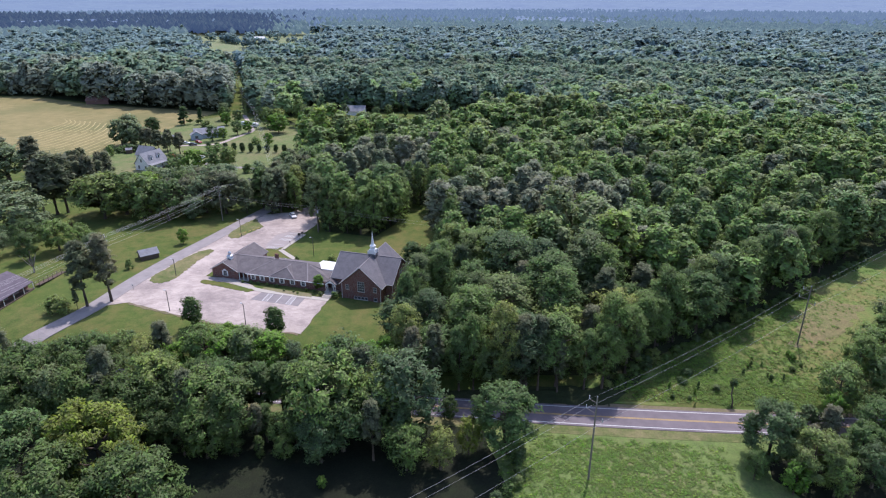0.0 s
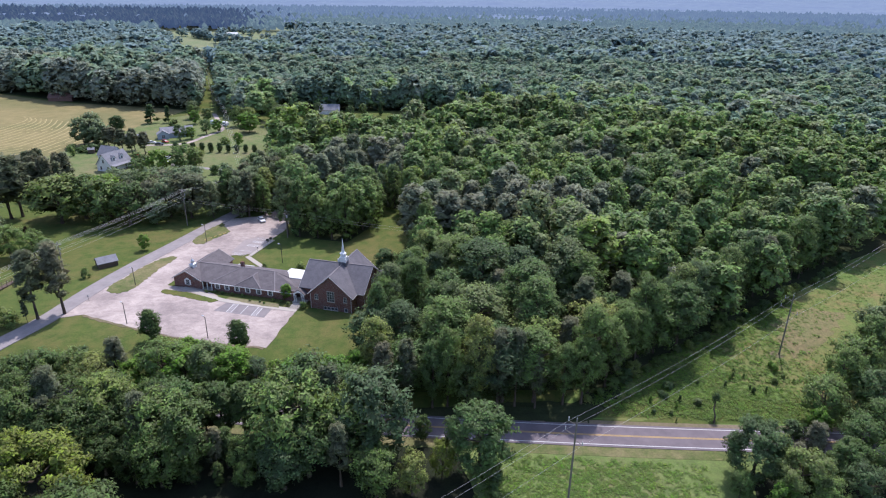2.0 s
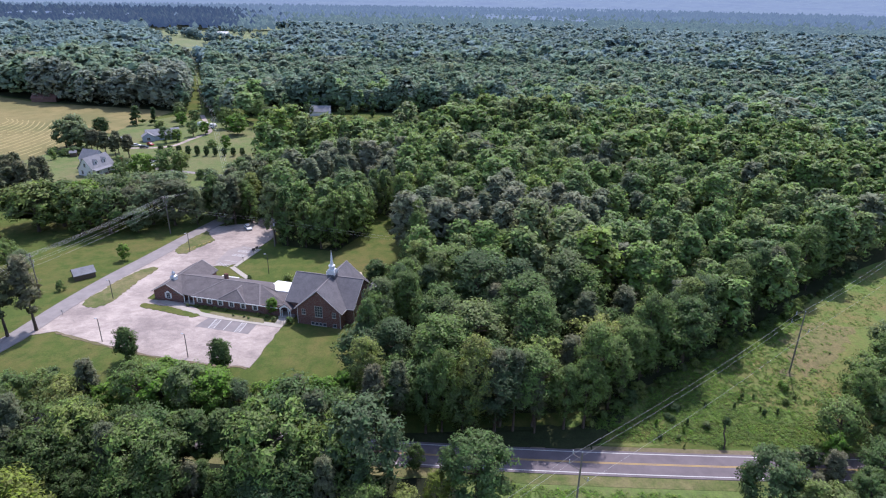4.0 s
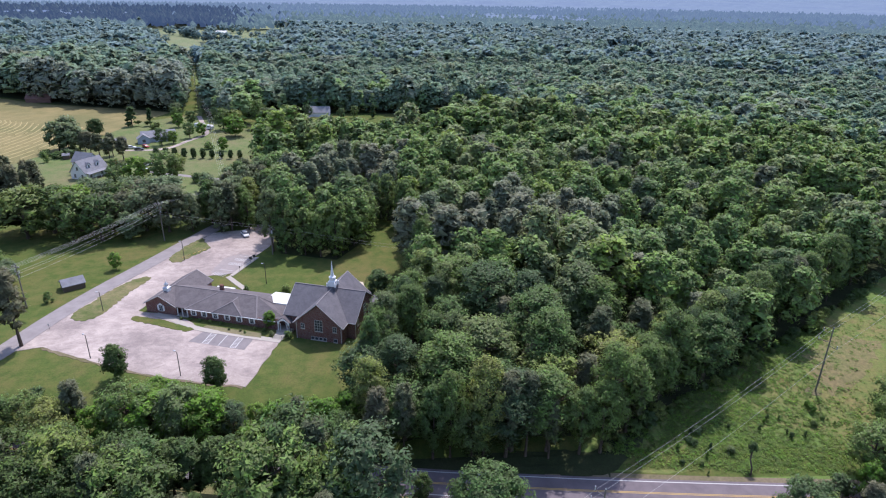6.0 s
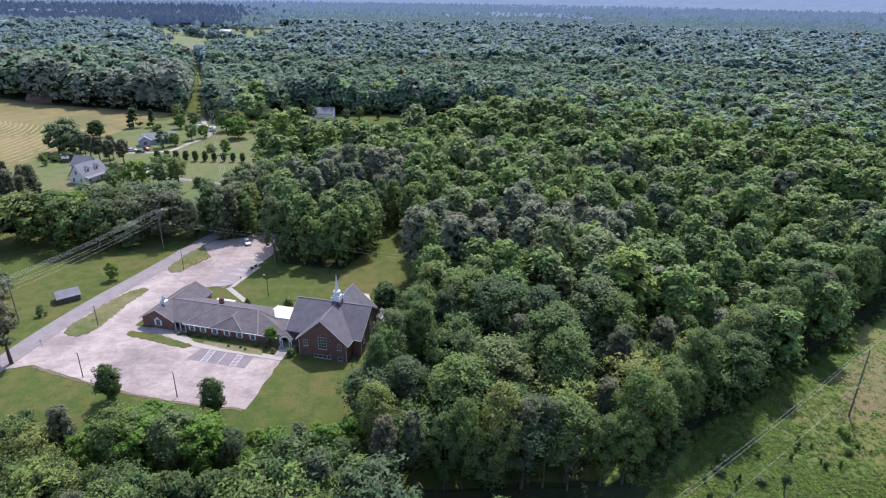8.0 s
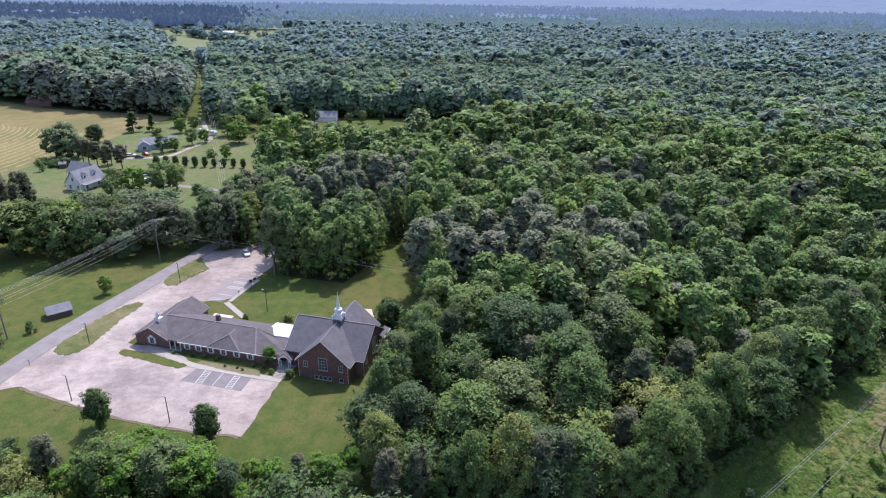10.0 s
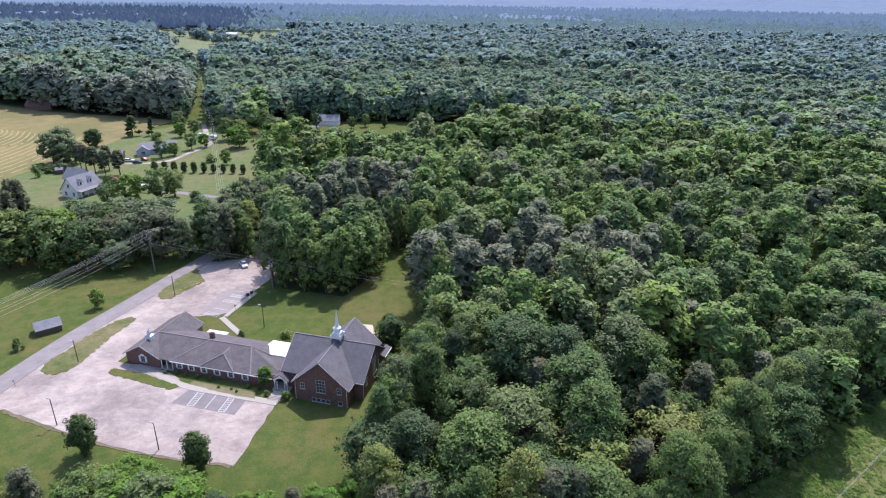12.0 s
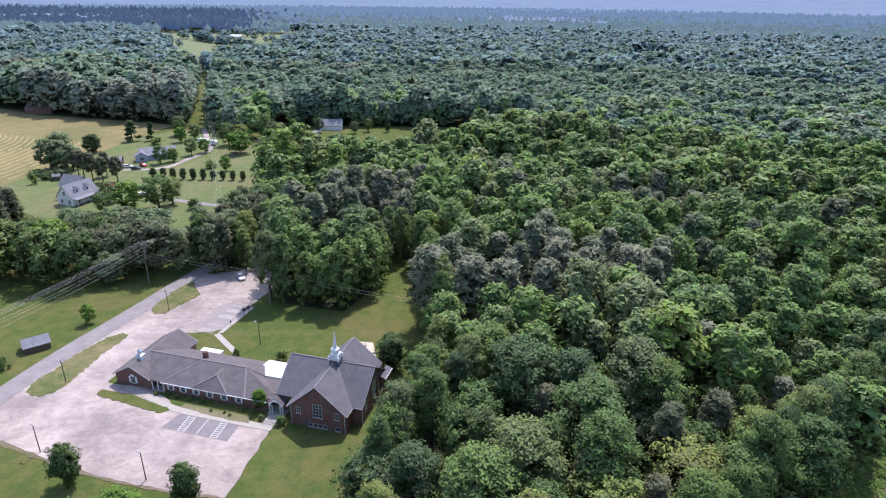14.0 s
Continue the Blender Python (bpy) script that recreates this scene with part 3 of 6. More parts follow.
def canopy(kind, seed, n, upper=False):
    """A far-off crown of about n faces: the uneven outermost surface of its boughs."""
    rng = np.random.default_rng(seed)
    h, base, w, m, (r0, r1), _, _ = CROWN_FORM[kind]
    mid, rad = [], []
    spin = rng.uniform(0, 6.28)
    core = np.array([0, 0, base + (h - base) * 0.45])
    for i in range(m):
        f = 0.04 + 0.96 * ((i + rng.uniform(0.1, 0.9)) / m) ** 0.9
        R = rng.uniform(r0, r1) * (0.75 if f > 0.85 else 0.95)
        g = max(girth(kind, f) * w - R * 0.8, 0.0) * rng.uniform(0.72, 1.0)
        a = spin + i * 2.4 + rng.uniform(-0.5, 0.5)
        mid.append((g * np.cos(a), g * np.sin(a), min(base + f * (h - base), h - R * 0.85)))
        rad.append(R)
    mid, rad = np.array(mid) - core, np.array(rad)
    segs = max(5, int(round(math.sqrt(n * 0.85))))
    rings = max(2, int(round(n / 2 / segs)))
    low = 1.75 if upper else 2.7                      # how far the skin reaches down from the crown's top, in radians
    th = (np.arange(rings + 1) / rings) ** 0.85 * low
    th = np.repeat(th[:, None], segs, 1) + rng.normal(scale=0.16 * low / rings, size=(rings + 1, segs)) * (np.arange(rings + 1) > 0)[:, None]
    ph = 2 * np.pi * (np.arange(segs)[None] + 0.5 * (np.arange(rings + 1) % 2)[:, None] + rng.uniform(-0.22, 0.22, (rings + 1, segs))) / segs
    u = np.stack([np.sin(th) * np.cos(ph), np.sin(th) * np.sin(ph), np.cos(th)], -1).reshape(-1, 3)
    along_ = u @ mid.T
    disc = along_ ** 2 - np.sum(mid ** 2, 1)[None] + rad[None] ** 2
    reach = np.where(disc > 0, along_ + np.sqrt(np.maximum(disc, 0)), 0.0)
    best = np.argmax(reach, 1)
    t = np.maximum(np.max(reach, 1), 0.35 * w)
    p = u * t[:, None]
    nv = (p - mid[best]) / rad[best][:, None] * 0.75 + u * 0.45
    p = p * rng.uniform(0.94, 1.05, (len(p), 1)) + core
    tri = []
    for j in range(rings):
        for k in range(segs):
            a0, a1, b0, b1 = j * segs + k, j * segs + (k + 1) % segs, (j + 1) * segs + k, (j + 1) * segs + (k + 1) % segs
            tri += ([(a0, b0, b1), (a0, b1, a1)] if j else [(a0, b0, b1)])
    tri = np.array(tri)
    nv = nv + np.array([0, 0, 0.2]) + rng.normal(scale=0.12, size=nv.shape)
    nv /= np.linalg.norm(nv, axis=1)[:, None] + 1e-6
    q, swell = p[tri].reshape(-1, 3), nv[tri].reshape(-1, 3)
    return q, swell


def leaf_mesh(name, geo, mat, tint=None):
    pts, swell = geo
    me = bpy.data.meshes.new(name)
    nv = len(pts)
    nf = nv // 3
    me.vertices.add(nv)
    me.vertices.foreach_set("co", np.ascontiguousarray(pts, dtype=np.float32).ravel())
    me.loops.add(nv)
    me.loops.foreach_set("vertex_index", np.arange(nv, dtype=np.int32))
    me.polygons.add(nf)
    me.polygons.foreach_set("loop_start", np.arange(0, nv, 3, dtype=np.int32))
    at = me.attributes.new("swell", "FLOAT_VECTOR", "POINT")
    at.data.foreach_set("vector", np.ascontiguousarray(swell, dtype=np.float32).ravel())
    if tint is not None:
        at = me.attributes.new("tint", "FLOAT", "POINT")
        at.data.foreach_set("value", np.ascontiguousarray(tint, dtype=np.float32))
    me.materials.append(mat)
    me.update(calc_edges=True)
    return me


def turned_leaves(geo, a, w, s, x, y, z):
    """A crown's leaves turned by a, made w wide and s tall and set at a place."""
    p, u = geo
    co, si = np.cos(a), np.sin(a)
    q = np.stack([(p[:, 0] * co - p[:, 1] * si) * w + x, (p[:, 0] * si + p[:, 1] * co) * w + y, p[:, 2] * s + z], axis=1)
    v = np.stack([u[:, 0] * co - u[:, 1] * si, u[:, 0] * si + u[:, 1] * co, u[:, 2]], axis=1)
    return q, v


def leaf_stack(blocks):
    return np.concatenate([q for q, _ in blocks]), np.concatenate([v for _, v in blocks])


def trunk_geo(kind, seed):
    rng = random.Random(seed)
    h, rr, limbs = {"broad": (10.0, 0.30, 7), "tall": (16.0, 0.28, 7), "column": (16.0, 0.26, 6), "pine": (17.0, 0.24, 6), "young": (6.0, 0.12, 5), "cone": (5.2, 0.11, 3), "egg": (4.6, 0.11, 4), "great": (10.0, 0.32, 8), "shrub": (1.6, 0.06, 4)}[kind]
    pts = [(rng.uniform(-0.2, 0.2) * i * h / 60, rng.uniform(-0.2, 0.2) * i * h / 60, h * i / 5 - (0.4 if i == 0 else 0)) for i in range(6)]
    geos = [tube(pts, [rr * (1.25 - 0.2 * i) if i else rr * 1.5 for i in range(6)], 7)]
    for k in range(limbs):
        f = rng.uniform(0.42, 0.92)
        j = min(int(f * 5), 4)
        a = Vector(pts[j]).lerp(Vector(pts[j + 1]), f * 5 - j)
        w = rng.uniform(0, 2 * math.pi)
        reach = {"broad": 3.2, "tall": 2.6, "column": 2.2, "pine": 2.3, "young": 1.6, "cone": 0.7, "egg": 1.0, "great": 3.2, "shrub": 0.9}[kind] * rng.uniform(0.7, 1.1)
        b = a + Vector((math.cos(w) * reach * 0.5, math.sin(w) * reach * 0.5, reach * 0.3))
        c = a + Vector((math.cos(w) * reach, math.sin(w) * reach, reach * 0.75))
        geos.append(tube([a, b, c], [rr * 0.42, rr * 0.28, rr * 0.1], 5))
    return merged(*geos)


CROWN_LOOK = {"broad": (4600, 0.32), "tall": (7000, 0.27), "column": (5200, 0.32), "pine": (4000, 0.34), "young": (3000, 0.27), "cone": (1800, 0.22), "egg": (3600, 0.24), "great": (12000, 0.27), "shrub": (1100, 0.19)}
CROWN_MAT = {"broad": M_LEAF, "tall": M_LEAF, "column": M_LEAF, "pine": M_PINE, "young": M_FRESH, "cone": M_CEDAR, "egg": M_CEDAR, "great": M_LEAF, "shrub": M_LEAF}
HEIGHT = {"broad": 13.5, "tall": 19.0, "column": 20.0, "pine": 18.0, "young": 7.5, "cone": 6.0, "egg": 6.0, "great": 13.5, "shrub": 2.6}
MODELS = {}
for kd in CROWN_LOOK:
    n_leaf, s_leaf = CROWN_LOOK[kd]
    for vr in range(4 if kd in ("broad", "tall", "pine") else 2):
        trunk_me = mesh_from(kd + "_trunk", *trunk_geo(kd, 5 + vr), M_BARK)
        slim_ = 0.3 if kd == "pine" else 0.8
        MODELS[kd, vr, 0] = (leaf_mesh(kd + "_crown", leaves(kd, 11 + vr * 7, n_leaf, s_leaf * (1.35 if kd == "pine" else 1.0), slim_), CROWN_MAT[kd]), trunk_me)
        MODELS[kd, vr, 1] = (leaf_mesh(kd + "_crown", leaves(kd, 11 + vr * 7, n_leaf * 2 // 5, s_leaf * (2.2 if kd == "pine" else 1.55), slim_), CROWN_MAT[kd]), trunk_me)

TREE_NAME = {"broad": "oak_tree", "tall": "tulip_tree", "column": "forest_tree", "pine": "pine_tree", "young": "sapling", "cone": "cedar_tree", "egg": "evergreen_bush", "great": "oak_tree", "shrub": "shrub"}
TREE_LABEL = {"broad": "round-crowned green broadleaf tree in full summer leaf", "tall": "tall green broadleaf forest tree in full leaf", "column": "tall green forest tree leafy down to the ground",
              "pine": "pine with bare trunk and thin grey-green crown", "young": "young bright green leafy tree with low crown",
              "cone": "small dark green conical evergreen tree", "egg": "dense egg-shaped dark green evergreen", "great": "large spreading bright green broadleaf tree", "shrub": "low rounded green leafy shrub"}
tree_rng = random.Random(42)


def plant(kind, x, y, height=None, wide=1.0, label="", group="", mat=None):
    """One tree of its own: a trunk and a crown under an empty at its foot."""
    h = height or HEIGHT[kind] * tree_rng.uniform(0.85, 1.12)
    s = h / HEIGHT[kind]
    vr = tree_rng.randrange(4 if kind in ("broad", "tall", "pine") else 2)
    m = pose(x, y, land(x, y), 0, 0, tree_rng.uniform(0, 360)) @ Matrix.Diagonal((s * wide, s * wide, s, 1))
    cat = "shrub" if kind == "shrub" else "tree"
    foot = empty(TREE_NAME[kind], m, label or TREE_LABEL[kind], cat, group)
    crown, trunk = MODELS[kind, vr, 1 if y > 195 and kind != "egg" else 0]
    a = new("trunk", trunk)
    b = new("crown", crown)
    a.parent = b.parent = foot
    if mat is not None:
        b.material_slots[0].link = "OBJECT"
        b.material_slots[0].material = mat
    return foot


# ---- woods ----
FOREST = [(-9, 117), (17, 117), (34.5, 116.5), (45, 123.5), (71, 139.5), (99, 157), (137, 184), (190, 214), (300, 290), (1400, 1100), (1400, 1650), (-1300, 1650), (-540, 1300), (-342, 985), (-184, 605),
          (-126, 430), (-114, 416), (-82, 392), (-70, 350), (-68, 310), (-62, 262), (-50, 238), (-45, 214), (-42, 208), (-24, 203), (-18, 216), (-13, 241), (-6, 238), (-1, 226), (-1, 200), (-2, 186), (-1, 172), (-1, 160), (-5, 148), (-11, 138)]
WEST = [(-480, 535), (-345, 530), (-262, 486), (-200, 462), (-155, 452), (-203, 610), (-364, 990), (-566, 1300), (-1300, 1650), (-1400, 1500), (-800, 800)]
CLEAR = [
    [(-112, 432), (-90, 400), (-73, 352), (-26, 340), (2, 362), (34, 398), (56, 428), (50, 452), (-35, 452), (-75, 452)],
    [(212, 780), (240, 755), (270, 760), (310, 860), (318, 905), (290, 915), (262, 880)],
    [(-268, 735), (-238, 735), (-222, 838), (-200, 858), (-205, 1130), (-245, 1330), (-380, 1340), (-520, 1350), (-450, 1100), (-345, 930)],
    [(-330, 1400), (-230, 1400), (-250, 1650), (-420, 1650)],
]


def scatter(poly, spacing, near, far, rng):
    """Jittered places within an outline, kept to the camera's view wedge, between two distances from its path."""
    xs_, ys_ = [p[0] for p in poly], [p[1] for p in poly]
    out = []
    y = min(ys_)
    row = 0
    while y < max(ys_):
        lim = 0.80 * y + 70
        x = max(min(xs_), -lim) + (spacing / 2 if row % 2 else 0)
        while x < min(max(xs_), lim):
            px, py = x + rng.uniform(-0.38, 0.38) * spacing, y + rng.uniform(-0.38, 0.38) * spacing
            d = math.hypot(px, py - 30)
            if near <= d < far and inside(px, py, poly) and not any(inside(px, py, c) for c in CLEAR):
                out.append((px, py))
            x += spacing
        y += spacing * 0.9
        row += 1
    return out


def wood(name, places, kinds, n_leaf, size, mat, rng, label, tall=1.0, fine=False, spiky=0.45):
    """Many trees joined into one mesh."""
    forms = {}
    blocks, tints = [], []
    for x, y in places:
        k = kinds[int(rng.integers(len(kinds)))]
        v = int(rng.integers(5))
        closed = all((inside(x + dx, y + dy, FOREST) or inside(x + dx, y + dy, WEST)) and not any(inside(x + dx, y + dy, c) for c in CLEAR) for dx, dy in ((0, -13), (-11, -6), (11, -6)))
        if (k, v, closed) not in forms:
            if fine:
                forms[k, v, closed] = leaves(k, 100 + v * 13, n_leaf, size * (1.1 if k == "pine" else 1.0), 0.4 if k == "pine" else 0.9, 0.08, closed, spiky)
            else:
                forms[k, v, closed] = canopy(k, 100 + v * 13, n_leaf, closed)
        a = rng.uniform(0, 2 * np.pi)
        big = 0.5 + noise.noise((x * 0.02, y * 0.02, 0.0))
        s = (rng.uniform(0.86, 1.12) if spiky < 0.3 else rng.uniform(0.72, 1.22)) * tall * (0.86 + 0.34 * big)
        w = s * (rng.uniform(0.92, 1.22) if k == "dome" else rng.uniform(0.95, 1.35)) * (1.5 if not fine else (1.25 if spiky > 0.3 else 1.4))
        blocks.append(turned_leaves(forms[k, v, closed], a, w, s, x, y, land(x, y)))
        tints.append(np.full(len(blocks[-1][1]), min(max(rng.normal(0.3 + 0.35 * big, 0.21), 0), 1)))
    if not blocks:
        return None
    ob = new(name, leaf_mesh(name, leaf_stack(blocks), mat, np.concatenate(tints)))
    return tagged(ob, label, "woods", kind="stuff")


def along(line, step):
    """Places along a line of points."""
    out, left = [], 0.0
    for (x0, y0), (x1, y1) in zip(line, line[1:]):
        d = math.hypot(x1 - x0, y1 - y0)
        while left < d:
            out.append((x0 + (x1 - x0) * left / d, y0 + (y1 - y0) * left / d))
            left += step
        left -= d
    return out


wr = np.random.default_rng(3)
near_edge = scatter(FOREST, 8.6, 0, 136, wr)
for x, y in near_edge:
    pick = tree_rng.random() + 0.35 * noise.noise((x * 0.05, y * 0.05, 2.0))
    kd = "tall" if pick < 0.52 else ("broad" if pick < 0.68 or x < 12 else ("pine" if pick < 0.86 else "column"))
    spread = tree_rng.uniform(1.4, 1.95) if kd == "tall" else tree_rng.uniform(1.15, 1.55)
    spread = min(spread, 1.15) if x < 9 and y > 138 else spread
    plant(kd, x, y, {"tall": 18.5, "pine": 15.5, "broad": 14.0, "column": 17.0}[kd] * tree_rng.uniform(0.72, 1.14), spread, group="forest edge trees")
FRONT = [(-6, 117.6), (17, 116.8), (34.5, 116.6), (44.2, 124.4), (69.2, 143.4), (97, 161.5), (135.5, 188)]
SIDE = [(-8.0, 124), (-8.5, 138), (-3.0, 149), (1.5, 160), (2.0, 200)]
BACK = [(-45.5, 210), (-24, 204.5), (-18, 216.5), (-13.5, 241), (-6.5, 238.5), (0, 226), (0, 206)]
for line, step in ((FRONT, 4.6), (SIDE, 6.0), (BACK, 5.5)):
    for x, y in along(line, step):
        kd = tree_rng.choice(("tall", "tall", "tall", "column", "pine") if line is FRONT else ("column", "column", "column", "column", "tall", "broad"))
        plant(kd, x + tree_rng.uniform(-1, 1), y + tree_rng.uniform(-0.8, 0.8), {"column": 19.5, "tall": 20.0, "broad": 13.0, "pine": 17.0}[kd] * tree_rng.uniform(0.72, 1.12), tree_rng.uniform(0.85, 1.15), group="forest edge trees")
mid = scatter(FOREST, 8.0, 136, 255, wr)
STANDS = [(33, 203, 36, 17), (-24, 262, 24, 20), (80, 262, 20, 11), (115, 300, 26, 10)]     # pine stands: middle and half sizes
pine_belt = [p for p in mid if wr.random() < 0.07 or any(((p[0] - a) / u) ** 2 + ((p[1] - b) / v) ** 2 < wr.uniform(0.6, 1.3) for a, b, u, v in STANDS)]
pine_set = set(pine_belt)
leafy = [p for p in mid if p not in pine_set]
wood("woods", leafy, ("dome", "dome", "dome", "tall"), 1400, 0.57, M_WOODS, wr, "dense green summer broadleaf forest canopy", 1.0, True)
wood("pine_woods", pine_belt, ("pine",), 1400, 0.60, M_WOODS_PINE, wr, "grey-green pines standing among broadleaf forest", 0.98, True)
mid_far = scatter(FOREST, 8.2, 255, 360, wr)
wood("woods", mid_far, ("dome", "dome", "tall"), 600, 0.89, M_WOODS, wr, "green summer forest canopy behind the church", 1.0, True)
far_a = scatter(FOREST, 8.2, 360, 640, wr)
far_b = scatter(FOREST, 11.0, 640, 1000, wr) + scatter(WEST, 11.0, 640, 1000, wr)
far_c = scatter(FOREST, 12.0, 1000, 1650, wr) + scatter(WEST, 12.0, 1000, 1650, wr)


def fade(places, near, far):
    """Divide places between two leaf palettes, so that painted haze thickens with distance."""
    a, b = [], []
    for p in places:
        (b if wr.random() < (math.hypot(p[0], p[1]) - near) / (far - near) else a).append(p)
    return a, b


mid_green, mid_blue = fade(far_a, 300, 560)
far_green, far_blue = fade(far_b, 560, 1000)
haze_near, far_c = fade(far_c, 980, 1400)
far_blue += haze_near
west_near = scatter(WEST, 7.0, 270, 640, wr)
west_front = [p for p in west_near if noise.noise((p[0] * 0.02, p[1] * 0.012, 7.0)) > 0.05 + (p[1] - 500) * 0.004]
front_set = set(west_front)
wood("pine_woods", west_front, ("pine", "column"), 480, 1.0, M_WOODS_HAZY_PINE, wr, "tall grey-green pines at the wood edge", 1.2, True)
wood("woods", [p for p in west_near if p not in front_set], ("dome", "dome", "tall"), 400, 1.26, M_WOODS_MID, wr, "tall woods beyond the hay field, haze painted in", 1.25, True)
# Nearer to farther: more haze painted into the leaf colours
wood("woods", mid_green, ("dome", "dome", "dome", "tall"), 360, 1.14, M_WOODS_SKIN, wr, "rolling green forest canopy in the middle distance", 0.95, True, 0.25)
wood("woods", mid_blue, ("dome", "dome", "dome", "tall"), 330, 1.2, M_WOODS_MID, wr, "rolling middle-distance forest canopy, painted blue-green for haze", 0.95, True, 0.25)
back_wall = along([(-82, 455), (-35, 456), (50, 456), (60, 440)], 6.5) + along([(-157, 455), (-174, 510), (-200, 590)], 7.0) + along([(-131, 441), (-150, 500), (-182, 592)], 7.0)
wood("woods", back_wall, ("column", "tall"), 420, 1.2, M_WOODS_MID, wr, "tall wall of trees round a clearing, haze painted in", 1.1, True)
wood("woods", far_green, ("dome",), 160, 1.75, M_WOODS_HAZY, wr, "distant forest canopy with haze painted into its green", 1.15, True, 0.2)
wood("woods", far_blue, ("dome",), 70, 2.5, M_WOODS_FAR, wr, "distant forest canopy painted blue-green for haze", 1.15, True, 0.15)
field_trees = [(-373, 1033), (-402, 1072), (-381, 1148), (-369, 1150), (-392, 1160), (-270, 1140), (-262, 1150), (-300, 1180), (-352, 1200), (-340, 1155), (-418, 1190), (-430, 1200), (-230, 1200), (-210, 1190)] + along([(-318, 1045), (-268, 1045)], 7.0) + along([(-345, 1100), (-402, 1195)], 10.0) + along([(-330, 1112), (-362, 1225)], 13.0) + along([(-372, 1230), (-300, 1290)], 16.0) + along([(-230, 1150), (-205, 1250)], 14.0)
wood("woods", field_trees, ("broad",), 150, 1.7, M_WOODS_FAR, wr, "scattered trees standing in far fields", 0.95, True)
lay("woodland_floor", FOREST, M_FLOOR, 0.04, "dark leaf litter and painted shade under the forest", "forest floor", 10, 0.8)
# Strip beyond the trees: the forest's cast shade painted on the ground
lay("woodland_floor", [(-8, 117.6), (-8, 114.2), (17, 112.6), (36, 111.4), (39.5, 115.0), (46.5, 121.6), (45.0, 124.0), (34.0, 117.6), (17, 118)], M_FLOOR, 0.075, "dark leaf litter and painted shade under the forest", "forest floor", 1.5, 0.7)
lay("woodland_floor", WEST, M_FLOOR, 0.04, "dark leaf litter and painted shade under the forest", "forest floor", 14, 0.8)

lay("clearing", CLEAR[0], M_LAWN, 0.09, "sunlit mown grass round a house in the woods", "clearing", 8, 0.8)
lay("far_field", [(-272, 730), (-234, 730), (-218, 830), (-192, 850), (-195, 1130), (-240, 1370), (-380, 1375), (-545, 1390), (-465, 1100), (-350, 930)], M_HAYGRASS, 0.12, "pale green far field between woods", "field", 20, 3.0)
lay("far_field", CLEAR[3], M_HAYGRASS, 0.12, "pale green far field between woods", "field", 20, 3.0)

# ---- the church: hall with four gables, long wing, west block ----
CH = pose(-28.4, 155.9, 0, 0, 0, -16.3)
church = empty("church", CH, "red brick church with grey shingle roofs and white steeple", "church")


def wall(name, outline, axis, lo, hi, parent, mat=M_BRICK):
    return part(name, prism(outline, axis, lo, hi), mat, parent)


def roof_plane(name, pts, parent, mat=M_ROOF, thick=0.18):
    return part(name, slab(pts, thick), mat, parent)


def window(parent, axis, at, c, z0, w, h, face=-1, cols=2, rows=2, proud=0.05, name="window", sill=True):
    """A framed window on a wall that runs along axis, standing slightly proud of it; c: its middle along the wall."""
    def bx(a0, a1, d0, d1, za, zb):
        lo_, hi_ = sorted((at + face * d0, at + face * d1))
        return (a0, a1, lo_, hi_, za, zb) if axis == "x" else (lo_, hi_, a0, a1, za, zb)
    bm = bmesh.new()
    f = 0.07
    a0, a1, z1 = c - w / 2, c + w / 2, z0 + h
    for b in (bx(a0 - f, a1 + f, -0.04, proud, z1, z1 + f), bx(a0 - f, a1 + f, -0.04, proud, z0 - f, z0), bx(a0 - f, a0, -0.04, proud, z0, z1), bx(a1, a1 + f, -0.04, proud, z0, z1)):
        add_box(bm, *b)
    for i in range(1, cols):
        u = a0 + w * i / cols
        add_box(bm, *bx(u - 0.025, u + 0.025, 0.005, proud - 0.01, z0, z1))
    for i in range(1, rows):
        v = z0 + h * i / rows
        add_box(bm, *bx(a0, a1, 0.006, proud - 0.012, v - 0.025, v + 0.025))
    fr = part(name, bm, M_TRIM, parent, "white-framed window")
    part("pane", add_box(bmesh.new(), *bx(a0, a1, -0.03, 0.004, z0, z1)), M_GLASS, fr, "dark glass pane")
    if sill:
        part("sill", add_box(bmesh.new(), *bx(a0 - 0.16, a1 + 0.16, -0.02, proud + 0.08, z0 - 0.2, z0 - f - 0.002)), M_CONCRETE, fr)
    return fr


EV, RG = 4.7, 9.6          # hall eave and ridge heights
ST = 0.3                   # wall thickness
# hall walls
wall("wall", [(0, -1), (12, -1), (12, EV), (6, 9.45), (0, EV)], "y", 0, ST, church)
part("wall", box(0, ST, ST, 3.2, -1, EV), M_BRICK, church)
part("wall", box(12 - ST, 12, ST, 3.2, -1, EV), M_BRICK, church)
part("wall", box(12.0, 14.0 - ST, 3.0, 3.0 + ST, -1, EV), M_BRICK, church)
part("wall", box(-4.0 + ST, 0.0, 3.0, 3.0 + ST, -1, EV), M_BRICK, church)
wall("wall", [(3, -1), (17, -1), (17, EV), (10, RG - 0.4), (3, EV)], "x", 14 - ST, 14, church)
wall("wall", [(3, -1), (17, -1), (17, EV), (10, RG - 0.4), (3, EV)], "x", -4, -4 + ST, church)
wall("wall", [(-4 + ST, -1), (14 - ST, -1), (14 - ST, EV), (12, EV), (6, RG - 0.5), (0, EV), (-4 + ST, EV)], "y", 17 - ST, 17, church)
part("wall", box(0, ST, 17, 18.6, -1, EV), M_BRICK, church)
part("wall", box(12 - ST, 12, 17, 18.6, -1, EV), M_BRICK, church)
